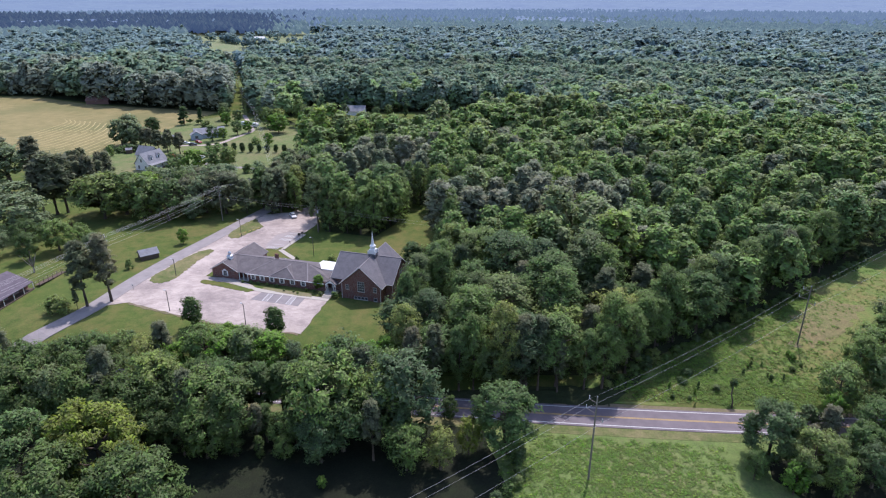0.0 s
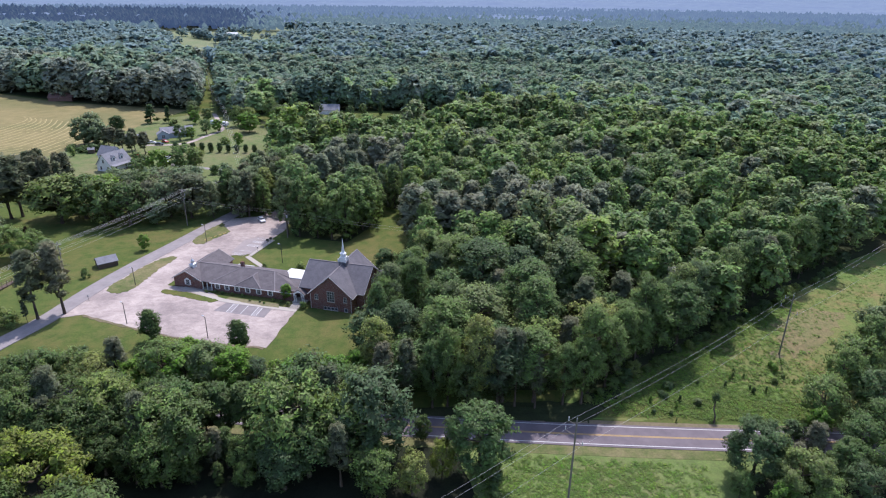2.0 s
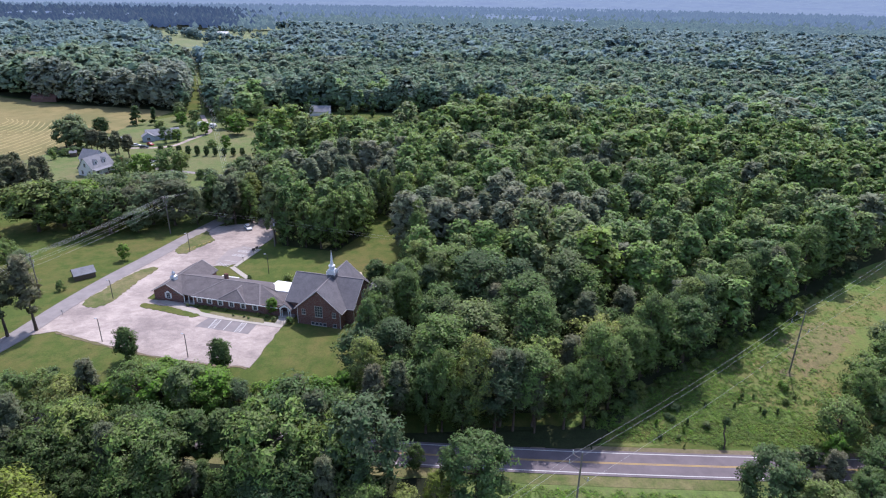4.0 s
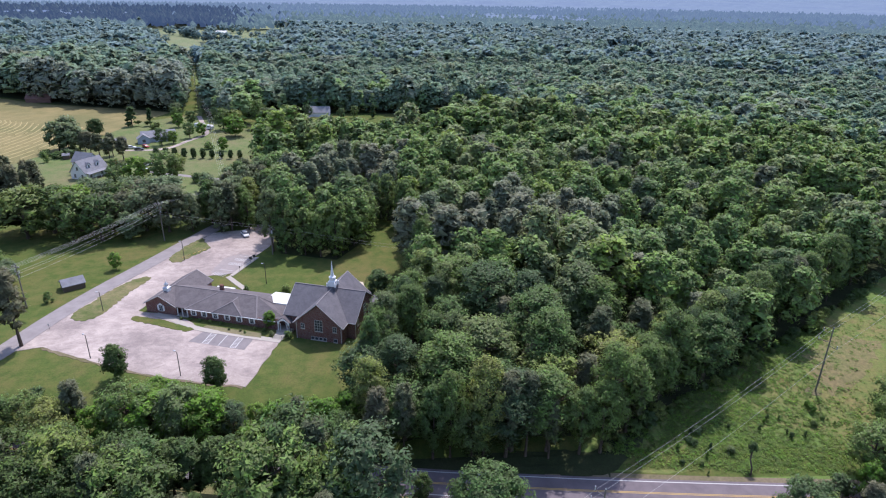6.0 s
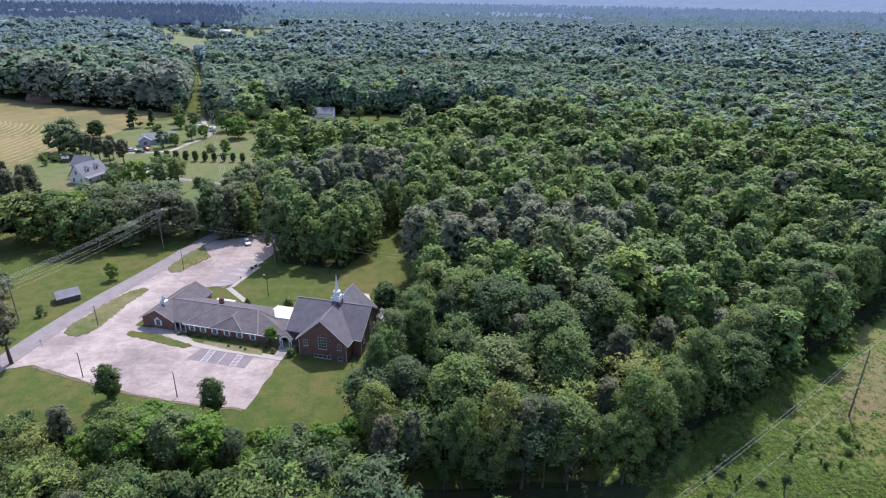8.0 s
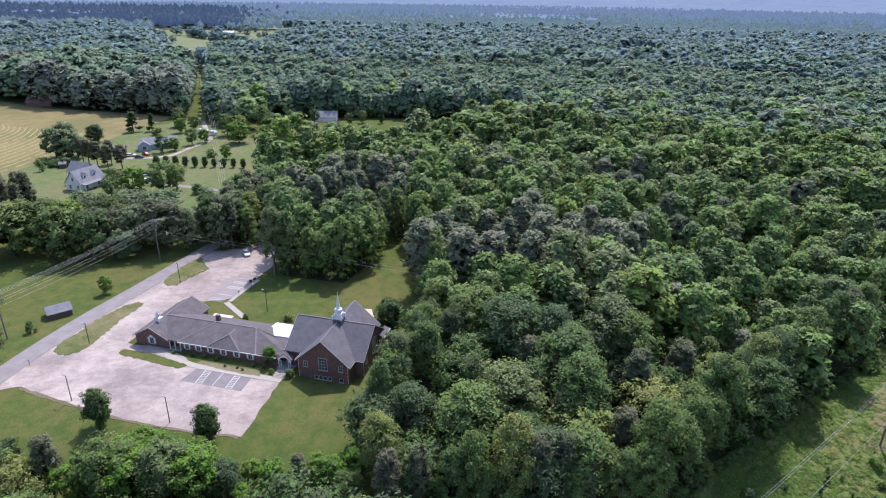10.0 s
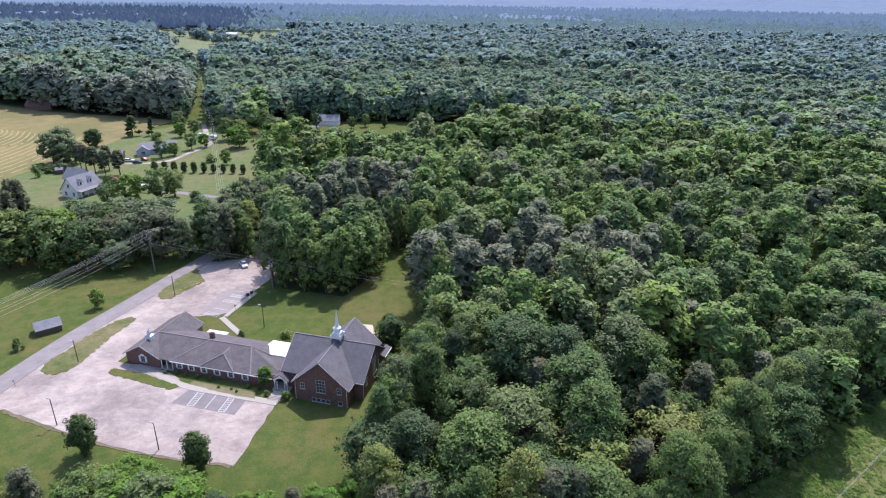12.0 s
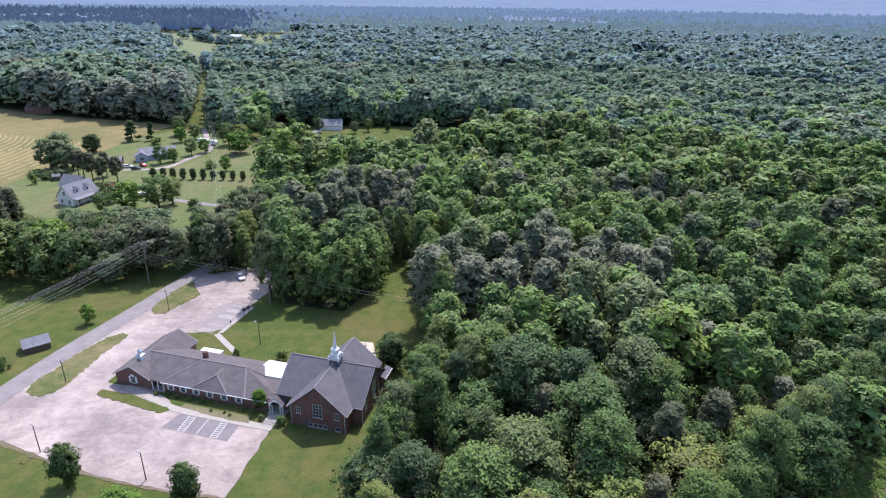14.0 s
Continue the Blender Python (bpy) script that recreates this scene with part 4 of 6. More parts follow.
wall("wall", [(0, -1), (12, -1), (12, EV), (6, 9.45), (0, EV)], "y", 18.6, 18.9, church)
# hall roofs: the ridge along the front arm meets the cross ridge under the steeple
ov = 0.45
RF = 10.0                  # ridge of the front and back arms
k1 = (RF - EV) / 6.0
k2 = (RG - EV) / 7.0
zf = EV - k1 * ov
zs = EV - k2 * ov
tv = 3 - ov
te = (zs - EV) / k1        # where the front arm's slope meets the cross eave
roof_plane("roof", [(6, -ov, RF), (6, 10, RF), (te, tv, zs), (-ov, tv, zf), (-ov, -ov, zf)], church, M_ROOF2)
roof_plane("roof", [(6, -ov, RF), (12 + ov, -ov, zf), (12 + ov, tv, zf), (12 - te, tv, zs), (6, 10, RF)], church, M_ROOF2)
roof_plane("roof", [(6, 10, RG), (-4.4, 10, RG), (-4.4, tv, zs), (te, tv, zs)], church, M_ROOF2)
roof_plane("roof", [(6, 10, RG), (12 - te, tv, zs), (14.4, tv, zs), (14.4, 10, RG)], church, M_ROOF2)
roof_plane("roof", [(6, 10, RG), (te, 17 + ov, zs), (-4.4, 17 + ov, zs), (-4.4, 10, RG)], church, M_ROOF2)
roof_plane("roof", [(6, 10, RG), (14.4, 10, RG), (14.4, 17 + ov, zs), (12 - te, 17 + ov, zs)], church, M_ROOF2)
roof_plane("roof", [(6, 10, RF), (6, 19.3, RF), (-ov, 19.3, zf), (-ov, 17 + ov, zf), (te, 17 + ov, zs)], church, M_ROOF2)
roof_plane("roof", [(6, 10, RF), (12 - te, 17 + ov, zs), (12 + ov, 17 + ov, zf), (12 + ov, 19.3, zf), (6, 19.3, RF)], church, M_ROOF2)


def rake(parent, p, q, w=0.05, h=0.12):
    """A white barge board along a roof edge."""
    d = Vector(q) - Vector(p)
    L = d.length
    ob = part("barge_board", box(0, L, -w / 2, w / 2, -h, 0.015), M_TRIM, parent, "white painted barge board")
    ob.matrix_basis = Matrix.Translation(p) @ d.to_track_quat("X", "Z").to_matrix().to_4x4()
    return ob


for p, q in (((-ov, -ov - 0.05, zf), (6, -ov - 0.05, RF)), ((12 + ov, -ov - 0.05, zf), (6, -ov - 0.05, RF)), ((14.45, tv, zs), (14.45, 10, RG)), ((14.45, 17 + ov, zs), (14.45, 10, RG)),
             ((-4.45, tv, zs), (-4.45, 10, RG)), ((-4.45, 17 + ov, zs), (-4.45, 10, RG)), ((-ov, 19.35, zf), (6, 19.35, RF)), ((12 + ov, 19.35, zf), (6, 19.35, RF)),
             ((12 + ov + 0.05, -ov, zf + 0.02), (12 + ov + 0.05, tv, zf + 0.02)), ((-ov - 0.05, -ov, zf + 0.02), (-ov - 0.05, tv, zf + 0.02)), ((12.6, tv - 0.05, zs + 0.02), (14.4, tv - 0.05, zs + 0.02))):
    rake(church, p, q)
# windows of the front gable and the east gable
window(church, "x", 0, 6.0, 2.6, 1.9, 2.9, cols=3, rows=4)
window(church, "x", 0, 1.9, 2.9, 0.85, 1.35)
window(church, "x", 0, 10.1, 2.9, 0.85, 1.35)
for c in (4.3, 5.35, 6.4, 7.45):
    window(church, "x", 0, c, 0.2, 0.75, 0.75, cols=1, rows=1)
window(church, "x", 0, 10.2, 0.2, 0.85, 0.85, cols=1, rows=1)
window(church, "y", 14, 10.0, 2.6, 1.7, 3.6, face=1, cols=3, rows=4)
for c in (5.2, 14.8):
    window(church, "y", 14, c, 2.6, 0.9, 1.6, face=1)

# steeple at the crossing
steeple = part("steeple", box(4.95, 7.05, 8.45, 10.55, RG - 1.6, RG + 0.75, 0.04), M_ROOF2, church, "grey shingled steeple base")
part("drum", box(5.1, 6.9, 8.6, 10.4, RG + 0.75, RG + 2.1, 0.05), M_WHITE, steeple, "white square belfry stage")
for cx in (4.95, 7.05):
    for cy in (8.45, 10.55):
        part("finial", box(cx - 0.14, cx + 0.14, cy - 0.14, cy + 0.14, RG + 0.75, RG + 1.75, 0.02), M_WHITE, steeple, "small white corner post")


def turned(profile, sides, cx, cy):
    vs, fs = [], []
    for r, z in profile:
        for k in range(sides):
            w = 2 * math.pi * (k + 0.5) / sides
            vs.append((cx + r * math.cos(w), cy + r * math.sin(w), z))
    for i in range(len(profile) - 1):
        for k in range(sides):
            j = (k + 1) % sides
            fs.append((i * sides + k, i * sides + j, (i + 1) * sides + j, (i + 1) * sides + k))
    fs.append(tuple(range(sides))[::-1])
    fs.append(tuple((len(profile) - 1) * sides + k for k in range(sides)))
    return vs, fs


part("lantern", turned([(0.75, RG + 2.1), (0.75, RG + 2.95), (0.92, RG + 3.0), (0.92, RG + 3.12), (0.45, RG + 3.5)], 8, 6, 9.5), M_WHITE, steeple, "white eight-sided lantern")
part("spire", turned([(0.45, RG + 3.5), (0.30, RG + 4.6), (0.12, RG + 6.4), (0.03, RG + 7.4)], 8, 6, 9.5), M_WHITE, steeple, "slender white spire")

# west block with its own small cupola
WE, WR = 2.9, 5.35
wall("wall", [(-43.2, -0.5), (-34.4, -0.5), (-34.4, WE), (-38.8, WR - 0.35), (-43.2, WE)], "y", 2.0, 2.3, church)
wall("wall", [(-43.2, -0.5), (-34.4, -0.5), (-34.4, WE), (-38.8, WR - 0.35), (-43.2, WE)], "y", 17.7, 18.0, church)
part("wall", box(-43.2, -42.9, 2.3, 17.7, -0.5, WE), M_BRICK, church)
part("wall", box(-34.7, -34.4, 2.3, 17.7, -0.5, WE), M_BRICK, church)
kw = (WR - WE) / 4.4
roof_plane("roof", [(-38.8, 1.55, WR), (-38.8, 18.4, WR), (-43.7, 18.4, WE - kw * 0.5), (-43.7, 1.55, WE - kw * 0.5)], church)
roof_plane("roof", [(-38.8, 18.4, WR), (-38.8, 1.55, WR), (-33.9, 1.55, WE - kw * 0.5), (-33.9, 18.4, WE - kw * 0.5)], church)
for p, q in (((-43.7, 1.5, WE - kw * 0.5), (-38.8, 1.5, WR)), ((-33.9, 1.5, WE - kw * 0.5), (-38.8, 1.5, WR)), ((-43.7, 18.45, WE - kw * 0.5), (-38.8, 18.45, WR)), ((-33.9, 18.45, WE - kw * 0.5), (-38.8, 18.45, WR))):
    rake(church, p, q, h=0.2)
fr = window(church, "x", 2.0, -38.8, 0.9, 1.0, 1.5, cols=2, rows=3)
part("arch", (lambda n: ([( -38.8 + 0.6 * math.cos(math.pi * i / n), 1.94 - d, 2.45 + 0.6 * math.sin(math.pi * i / n)) for d in (0, 0.05) for i in range(n + 1)],
     [tuple(range(n + 1))[::-1], tuple(range(n + 1, 2 * n + 2))] + [(i, i + 1, n + 2 + i, n + 1 + i) for i in range(n)]))(10), M_WHITE, fr, "white arched window head")
for sx in (-39.62, -37.98):
    part("shutter", box(sx - 0.2, sx + 0.2, 1.93, 1.99, 0.9, 2.45), M_WHITE, fr, "white louvred shutter")
cup = part("cupola", box(-39.5, -38.1, 4.6, 6.0, WR - 0.7, WR + 0.55, 0.04), M_WHITE, church, "white square roof cupola")
part("cap", turned([(1.15, WR + 0.55), (1.1, WR + 0.66), (0.45, WR + 1.0), (0.42, WR + 1.5), (0.62, WR + 1.55), (0.1, WR + 2.1)], 4, -38.8, 5.3), M_STEEL, cup, "pale metal cupola roof")
part("finial", tube([(-38.8, 5.3, WR + 2.0), (-38.8, 5.3, WR + 3.1)], [0.06, 0.02], 5), M_WHITE, cup)

# long wing with hipped roof, porch bay and dormer gable
VF, VR_, VB, WV, WZ = 2.1, 8.3, 14.5, 2.75, 5.3
part("wall", box(-31.0, -6.0, VF, VF + ST, -0.5, WV), M_BRICK, church)
part("wall", box(-34.4, -6.0, VB - ST, VB, -0.5, WV), M_BRICK, church)
part("wall", box(-34.4, -31.0, VF + 1.6, VF + 1.6 + ST, -0.5, WV), M_BRICK, church)
part("wall", box(-31.0, -31.0 + ST, VF + ST, VF + 1.6, -0.5, WV), M_BRICK, church)
part("wall", box(-6.0 - ST, -6.0, VF + ST, 8.0, -0.5, WV), M_BRICK, church)
eo = 0.5
ze = WV - 0.1
roof_plane("roof", [(-25.0, VR_, WZ), (-31.5, VF - eo, ze), (-11.3, VF - eo, ze), (-14.6, VR_, WZ)], church)
roof_plane("roof", [(-14.6, VR_, WZ), (-11.3, VF - eo, ze), (-4.0, VF - eo + 1.2, ze + 0.45), (-4.0, VR_, ze + 1.0), (-10, VR_, ze + 1.0)], church)
roof_plane("roof", [(-38.8, VR_, WZ), (-14.6, VR_, WZ), (-11.0, VB + eo, ze), (-38.8, VB + eo, ze)], church)
roof_plane("roof", [(-25.0, VR_, WZ - 0.01), (-38.8, VR_, WZ - 0.01), (-37.0, VF - 0.2, ze + 0.22), (-31.5, VF - 0.45, ze + 0.03)], church)
dz, gu = 4.85, -19.4
roof_plane("roof", [(gu, 4.6, dz), (-23.8, VF - eo - 0.05, ze + 0.03), (-15.4, VF - eo - 0.05, ze + 0.03)], church)
roof_plane("roof", [(gu, 4.6, dz), (gu, 7.2, dz), (-23.8, VF - eo - 0.05, ze + 0.03)], church)
roof_plane("roof", [(gu, 7.2, dz), (gu, 4.6, dz), (-15.4, VF - eo - 0.05, ze + 0.03)], church)
part("fascia", box(-31.5, -6.2, VF - eo - 0.12, VF - eo, ze - 0.2, ze - 0.02), M_WHITE, church, "white painted eaves board")
part("chimney", box(-26.2, -25.2, 9.6, 10.3, 3.5, 6.2, 0.03), M_BRICK, church, "short brick chimney")
for c in (-29.4, -26.4, -23.2, -19.9, -16.5, -13.0):
    f = window(church, "x", VF, c, 0.85, 0.9, 1.45)
    for sx in (-0.68, 0.68):
        part("shutter", box(c + sx - 0.17, c + sx + 0.17, VF - 0.06, VF - 0.004, 0.85, 2.3), M_WHITE, f, "white window shutter")
for c in (-34.0, -32.6, -31.2):
    part("porch_post", box(c - 0.1, c + 0.1, VF - 0.15, VF + 0.05, -0.2, WV - 0.1, 0.02), M_WHITE, church, "white square porch post")
part("porch_floor", box(-34.4, -31.0, VF - 0.4, VF + 1.6, -0.3, 0.16), M_CONCRETE, church)
roof_plane("roof", [(-14.6, VR_, WZ), (-9.6, VR_, ze + 1.0), (-10.6, VB + eo, ze)], church)


def ridge_cap(p, q):
    """A line of pale cap shingles along a ridge or hip."""
    d = Vector(q) - Vector(p)
    ob = part("ridge_cap", box(0, d.length, -0.14, 0.14, 0.0, 0.05, 0.015), M_CAP, church, "pale line of cap shingles")
    ob.matrix_basis = Matrix.Translation(p) @ d.to_track_quat("X", "Z").to_matrix().to_4x4()


for p, q in (((-38.8, VR_, WZ), (-14.6, VR_, WZ)), ((-25.0, VR_, WZ), (-31.5, VF - eo, ze)), ((-14.6, VR_, WZ), (-11.3, VF - eo, ze)), ((gu, 4.6, dz), (-23.8, VF - eo, ze + 0.05)), ((gu, 4.6, dz), (-15.4, VF - eo, ze + 0.05)), ((gu, 4.6, dz), (gu, 7.2, dz)),
             ((-38.8, 1.6, WR), (-38.8, 18.4, WR)), ((6, -ov, RF), (6, 8.4, RF)), ((-4.4, 10, RG), (4.9, 10, RG)), ((7.1, 10, RG), (14.4, 10, RG)), ((6, 10.7, RF), (6, 19.3, RF))):
    ridge_cap(p, q)
# flat-roofed link behind the wing
part("flat_roof", slab([(-13.3, 8.5, 3.85), (-4.4, 8.5, 3.85), (-4.4, 14.2, 3.85), (-12.6, 14.2, 3.85)], 0.3), M_MEMBRANE, church, "bright white flat roof")
part("wall", box(-12.6, -12.3, 8.8, 14.0, -0.5, 3.54), M_BRICK, church)
part("wall", box(-12.3, -4.3, 13.7, 14.0, -0.5, 3.54), M_BRICK, church)
part("rear_deck", box(-33.5, -28.0, 16.0, 19.5, -0.2, 0.5, 0.03), M_WHITE, church, "low white-railed rear porch")
# entrance portico with an arched front
part("portico_roof", prism([(-5.9, 2.85), (-4.0, 4.25), (-2.1, 2.85), (-2.1, 2.7), (-4.0, 4.1), (-5.9, 2.7)], "y", 1.2, 6.0), M_ROOF, church, "grey shingled portico roof")
n = 12
arch = [(-4.0 + 1.25 * math.cos(math.pi - math.pi * i / n), 2.0 + 1.25 * math.sin(math.pi * i / n)) for i in range(n + 1)]
vs, fs = [], []
top_line = [(-5.7 + 3.4 * i / n, 2.72 + 1.3 * (1 - abs(2 * i / n - 1))) for i in range(n + 1)]
for d in (1.3, 1.45):
    vs += [(a, d, b) for a, b in arch] + [(a, d, b) for a, b in top_line]
q = n + 1
for i in range(n):
    fs += [(i, i + 1, q + i + 1, q + i), (2 * q + i + 1, 2 * q + i, 3 * q + i, 3 * q + i + 1), (i, 2 * q + i, 2 * q + i + 1, i + 1)]
part("portico_front", (vs, fs), M_WHITE, church, "white gabled portico front with round arch")
for c in (-5.45, -4.9, -3.1, -2.55):
    part("column", turned([(0.16, 0.1), (0.16, 0.25), (0.11, 0.3), (0.10, 2.1), (0.15, 2.2), (0.15, 2.35)], 10, c, 1.42), M_WHITE, church, "white round portico column")
part("portico_floor", box(-5.9, -2.1, 1.0, 4.0, -0.4, 0.49), M_CONCRETE, church)
part("door", box(-4.9, -3.1, 4.0, 4.1, 0.49, 2.55), M_WHITE, church, "white double entrance door")
part("wall", box(-6.0, -4.0 + ST, 4.1, 4.3, -0.4, 3.3), M_BRICK, church)
steps = empty("entrance_steps", CH @ pose(-4.0, -1.6, 0), "concrete entrance steps with dark handrails", "steps")
for i in range(4):
    part("step", box(-1.3, 1.3, i * 0.34 - 0.6, i * 0.34 - 0.26 + (1.6 if i == 3 else 0), -0.2, 0.20 + i * 0.10), M_CONCRETE, steps)
for sx in (-1.25, 1.25):
    part("handrail", tube([(sx, -0.6, 0.1), (sx, -0.6, 1.1), (sx, 0.5, 1.4), (sx, 0.5, 0.4)], [0.03] * 4, 5), M_DARKMETAL, steps, "dark metal handrail")

# low annex against the east gable
part("annex_wall", box(14.0, 15.0, 13.4, 17.0, -0.6, 4.6), M_BRICK, church)
part("annex_roof", slab([(14.05, 13.0, 5.4), (15.4, 13.0, 4.8), (15.4, 17.4, 4.8), (14.05, 17.4, 5.4)], 0.2), M_ROOF2, church)
part("fascia", box(15.4, 15.5, 13.0, 17.4, 4.5, 4.82), M_WHITE, church, "white painted eaves board")
for du, dv in ((11.75, -0.08), (14.08, 3.3), (0.25, -0.08), (14.1, 12.3)):
    part("downpipe", tube([(du, dv, -0.3), (du, dv, EV - 0.2)], [0.05, 0.05], 6), M_WHITE, church, "white downpipe")

# paths, bays and beds round the church
def path_strip(name, pts, half, mat, lift, label, category):
    return strip(name, smooth_path(pts, 1.2), half, half, mat, lift, 0.15, label=label, category=category, kind="structure")


path_strip("footpath_front", [(-66.5, 168.3), (-61.5, 165.6), (-57.5, 162.8), (-52.3, 160.1), (-46, 158.2), (-38.5, 156.0), (-31.8, 154.1)], 0.85, M_CONCRETE, 0.15, "pale concrete footpath in front of church wing", "footpath")
path_strip("footpath_back", [(-54.2, 190.9), (-51.2, 187.2), (-47.0, 182.2)], 0.75, M_CONCRETE, 0.12, "straight pale concrete path across the lawn", "footpath")
path_strip("kerb_back", [(-53.4, 191.3), (-52.2, 195.1), (-50.8, 199.5), (-49.0, 205.0)], 0.6, M_CONCRETE, 0.15, "pale concrete kerb walk along the car park", "kerb")
BED = [CH @ Vector(v) for v in ((-24.0, -0.6, 0), (-9.0, -0.6, 0), (-8.0, -2.6, 0), (-12.0, -2.8, 0), (-19.0, -2.4, 0), (-24.5, -1.6, 0))]
M_MULCH = m_grass("stone_mulch", (0.20, 0.17, 0.10), (0.30, 0.26, 0.16), (0.12, 0.14, 0.06), 0.55, 2.5)
lay("planting_bed", [(v.x, v.y) for v in BED], M_MULCH, 0.16, "planting bed of pale stones and low herbs", "planting bed", 1.0, 0.15)


def painted(x0, y0, x1, y1, w=0.10, lift=0.12, mat=M_STRIPE, name="bay_line", label="white painted parking bay line"):
    d = math.hypot(x1 - x0, y1 - y0)
    px, py = -(y1 - y0) / d * w / 2, (x1 - x0) / d * w / 2
    pts = [(x0 + px, y0 + py), (x0 - px, y0 - py), (x1 - px, y1 - py), (x1 + px, y1 + py)]
    ob = part(name, slab([(x, y, land(x, y) + lift) for x, y in pts], 0.02), mat)
    return tagged(ob, label, "road marking", "parking bay lines", "structure")


for (ax, ay), (bx, by) in (((-50.2, 153.6), (-49.4, 158.4)), ((-48.8, 153.3), (-48.0, 158.1)), ((-46.2, 152.4), (-45.2, 157.2)), ((-43.2, 151.5), (-42.3, 156.4)), ((-41.9, 151.3), (-41.1, 156.1))):
    painted(ax, ay, bx, by, 0.13)
for (ax, ay), (bx, by) in (((-50.2, 153.6), (-48.8, 153.3)), ((-43.2, 151.5), (-41.9, 151.3))):
    for i in range(9):
        k = 4.8 * i / 8
        painted(ax + 0.17 * k, ay + k, bx + 0.17 * k, by + k, 0.11, 0.118)
for i in range(6):
    ox, oy = -59.4 + i * 0.72, 192.3 - i * 0.3
    painted(ox, oy, ox + 0.9, oy + 1.9, 0.13)
for k, (ox, oy) in enumerate(((-58.0, 196.0), (-56.6, 199.8), (-55.6, 203.0), (-54.6, 206.2))):
    painted(ox, oy, ox + 4.2, oy - 1.2, 0.12)
    if k in (1, 2):
        painted(ox + 0.3, oy + 1.2, ox + 4.5, oy, 0.12)
        for i in range(8):
            painted(ox + 0.5 * i + 0.1, oy - 0.15 * i, ox + 0.5 * i + 0.4, oy - 0.15 * i + 1.2, 0.1, 0.118)
for i in range(5):
    x0, y0 = -70.5 + i * 1.15, 204.0 + i * 1.5 - (i - 2) ** 2 * 0.06
    part_ob = part("kerb_block", box(-0.55, 0.55, -0.10, 0.10, -0.1, 0.12, 0.03), M_YELLOW)
    part_ob.matrix_basis = pose(x0 - 1.2, y0 + 1.2, 0.2, 0, 0, 52)
    tagged(part_ob, "yellow painted concrete wheel stop on grass", "wheel stop", "yellow wheel stops")

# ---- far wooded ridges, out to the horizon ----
def m_far(name, haze_glow, deep):
    """Distant woods backdrop: haze put in as a faint blue glow over darkened base colours."""
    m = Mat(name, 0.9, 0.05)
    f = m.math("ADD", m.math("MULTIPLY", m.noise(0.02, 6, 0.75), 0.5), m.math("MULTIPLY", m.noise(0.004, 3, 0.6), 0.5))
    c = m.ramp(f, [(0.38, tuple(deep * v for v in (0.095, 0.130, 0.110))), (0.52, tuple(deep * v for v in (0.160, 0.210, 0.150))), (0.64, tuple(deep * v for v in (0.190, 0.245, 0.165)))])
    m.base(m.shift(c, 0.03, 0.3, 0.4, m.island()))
    m.p.inputs["Emission Color"].default_value = (*haze_glow, 1)
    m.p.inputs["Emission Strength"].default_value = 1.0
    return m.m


def far_sheet():
    rows_, cols_ = 120, 200
    vs, fs = [], []
    for j in range(rows_):
        d = 1640 * (4900 / 1640) ** (j / (rows_ - 1))
        for i in range(cols_):
            x = d * (-0.95 + 1.9 * i / (cols_ - 1))
            z = 6 + 5 * noise.noise((x * 0.03, d * 0.03, 1)) + 5 * noise.noise((x * 0.08, d * 0.08, 4)) + 14 * noise.noise((x * 0.0016, d * 0.0016, 9))
            # Far end raised so the sheet fills the view to its top edge
            z += max(0, (d - 2600) / 2300) ** 2 * 95
            vs.append((x, d, z if j else -2))
    for j in range(rows_ - 1):
        for i in range(cols_ - 1):
            a = j * cols_ + i
            fs.append((a, a + 1, a + cols_ + 1, a + cols_))
    return vs, fs


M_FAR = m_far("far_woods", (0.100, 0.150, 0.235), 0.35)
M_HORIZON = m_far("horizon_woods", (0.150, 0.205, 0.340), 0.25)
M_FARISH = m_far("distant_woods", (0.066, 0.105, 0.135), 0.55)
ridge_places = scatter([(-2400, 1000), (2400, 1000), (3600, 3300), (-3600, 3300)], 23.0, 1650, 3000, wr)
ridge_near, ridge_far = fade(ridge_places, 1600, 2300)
# Cloud shade on far woods, painted as a darker base and dimmer glow
M_CLOUD_SHADE = m_far("cloud_shaded_woods", (0.032, 0.054, 0.108), 0.22)
cloud_shaded = [p for p in far_c + ridge_near + ridge_far if p[0] < (-0.27 + wr.normal(0, 0.03)) * p[1] and 1345 < p[1] < 2350]
dark_set = set(cloud_shaded)
far_c, ridge_near, ridge_far = ([p for p in q if p not in dark_set] for q in (far_c, ridge_near, ridge_far))
wood("backdrop_trees", cloud_shaded, ("dome",), 24, 0, M_CLOUD_SHADE, wr, "distant woods painted dark for cloud shade under haze", 1.2)
wood("backdrop_trees", far_c + ridge_near, ("dome",), 28, 0, M_FARISH, wr, "distant woods with a faint blue glow for summer haze", 1.0)
wood("backdrop_trees", ridge_far, ("dome",), 16, 0, M_FAR, wr, "far wooded ridges with a blue glow for summer haze", 1.1)
tagged(part("backdrop_woods", far_sheet(), M_HORIZON), "far wooded hills with a blue glow for haze", "backdrop", kind="structure")

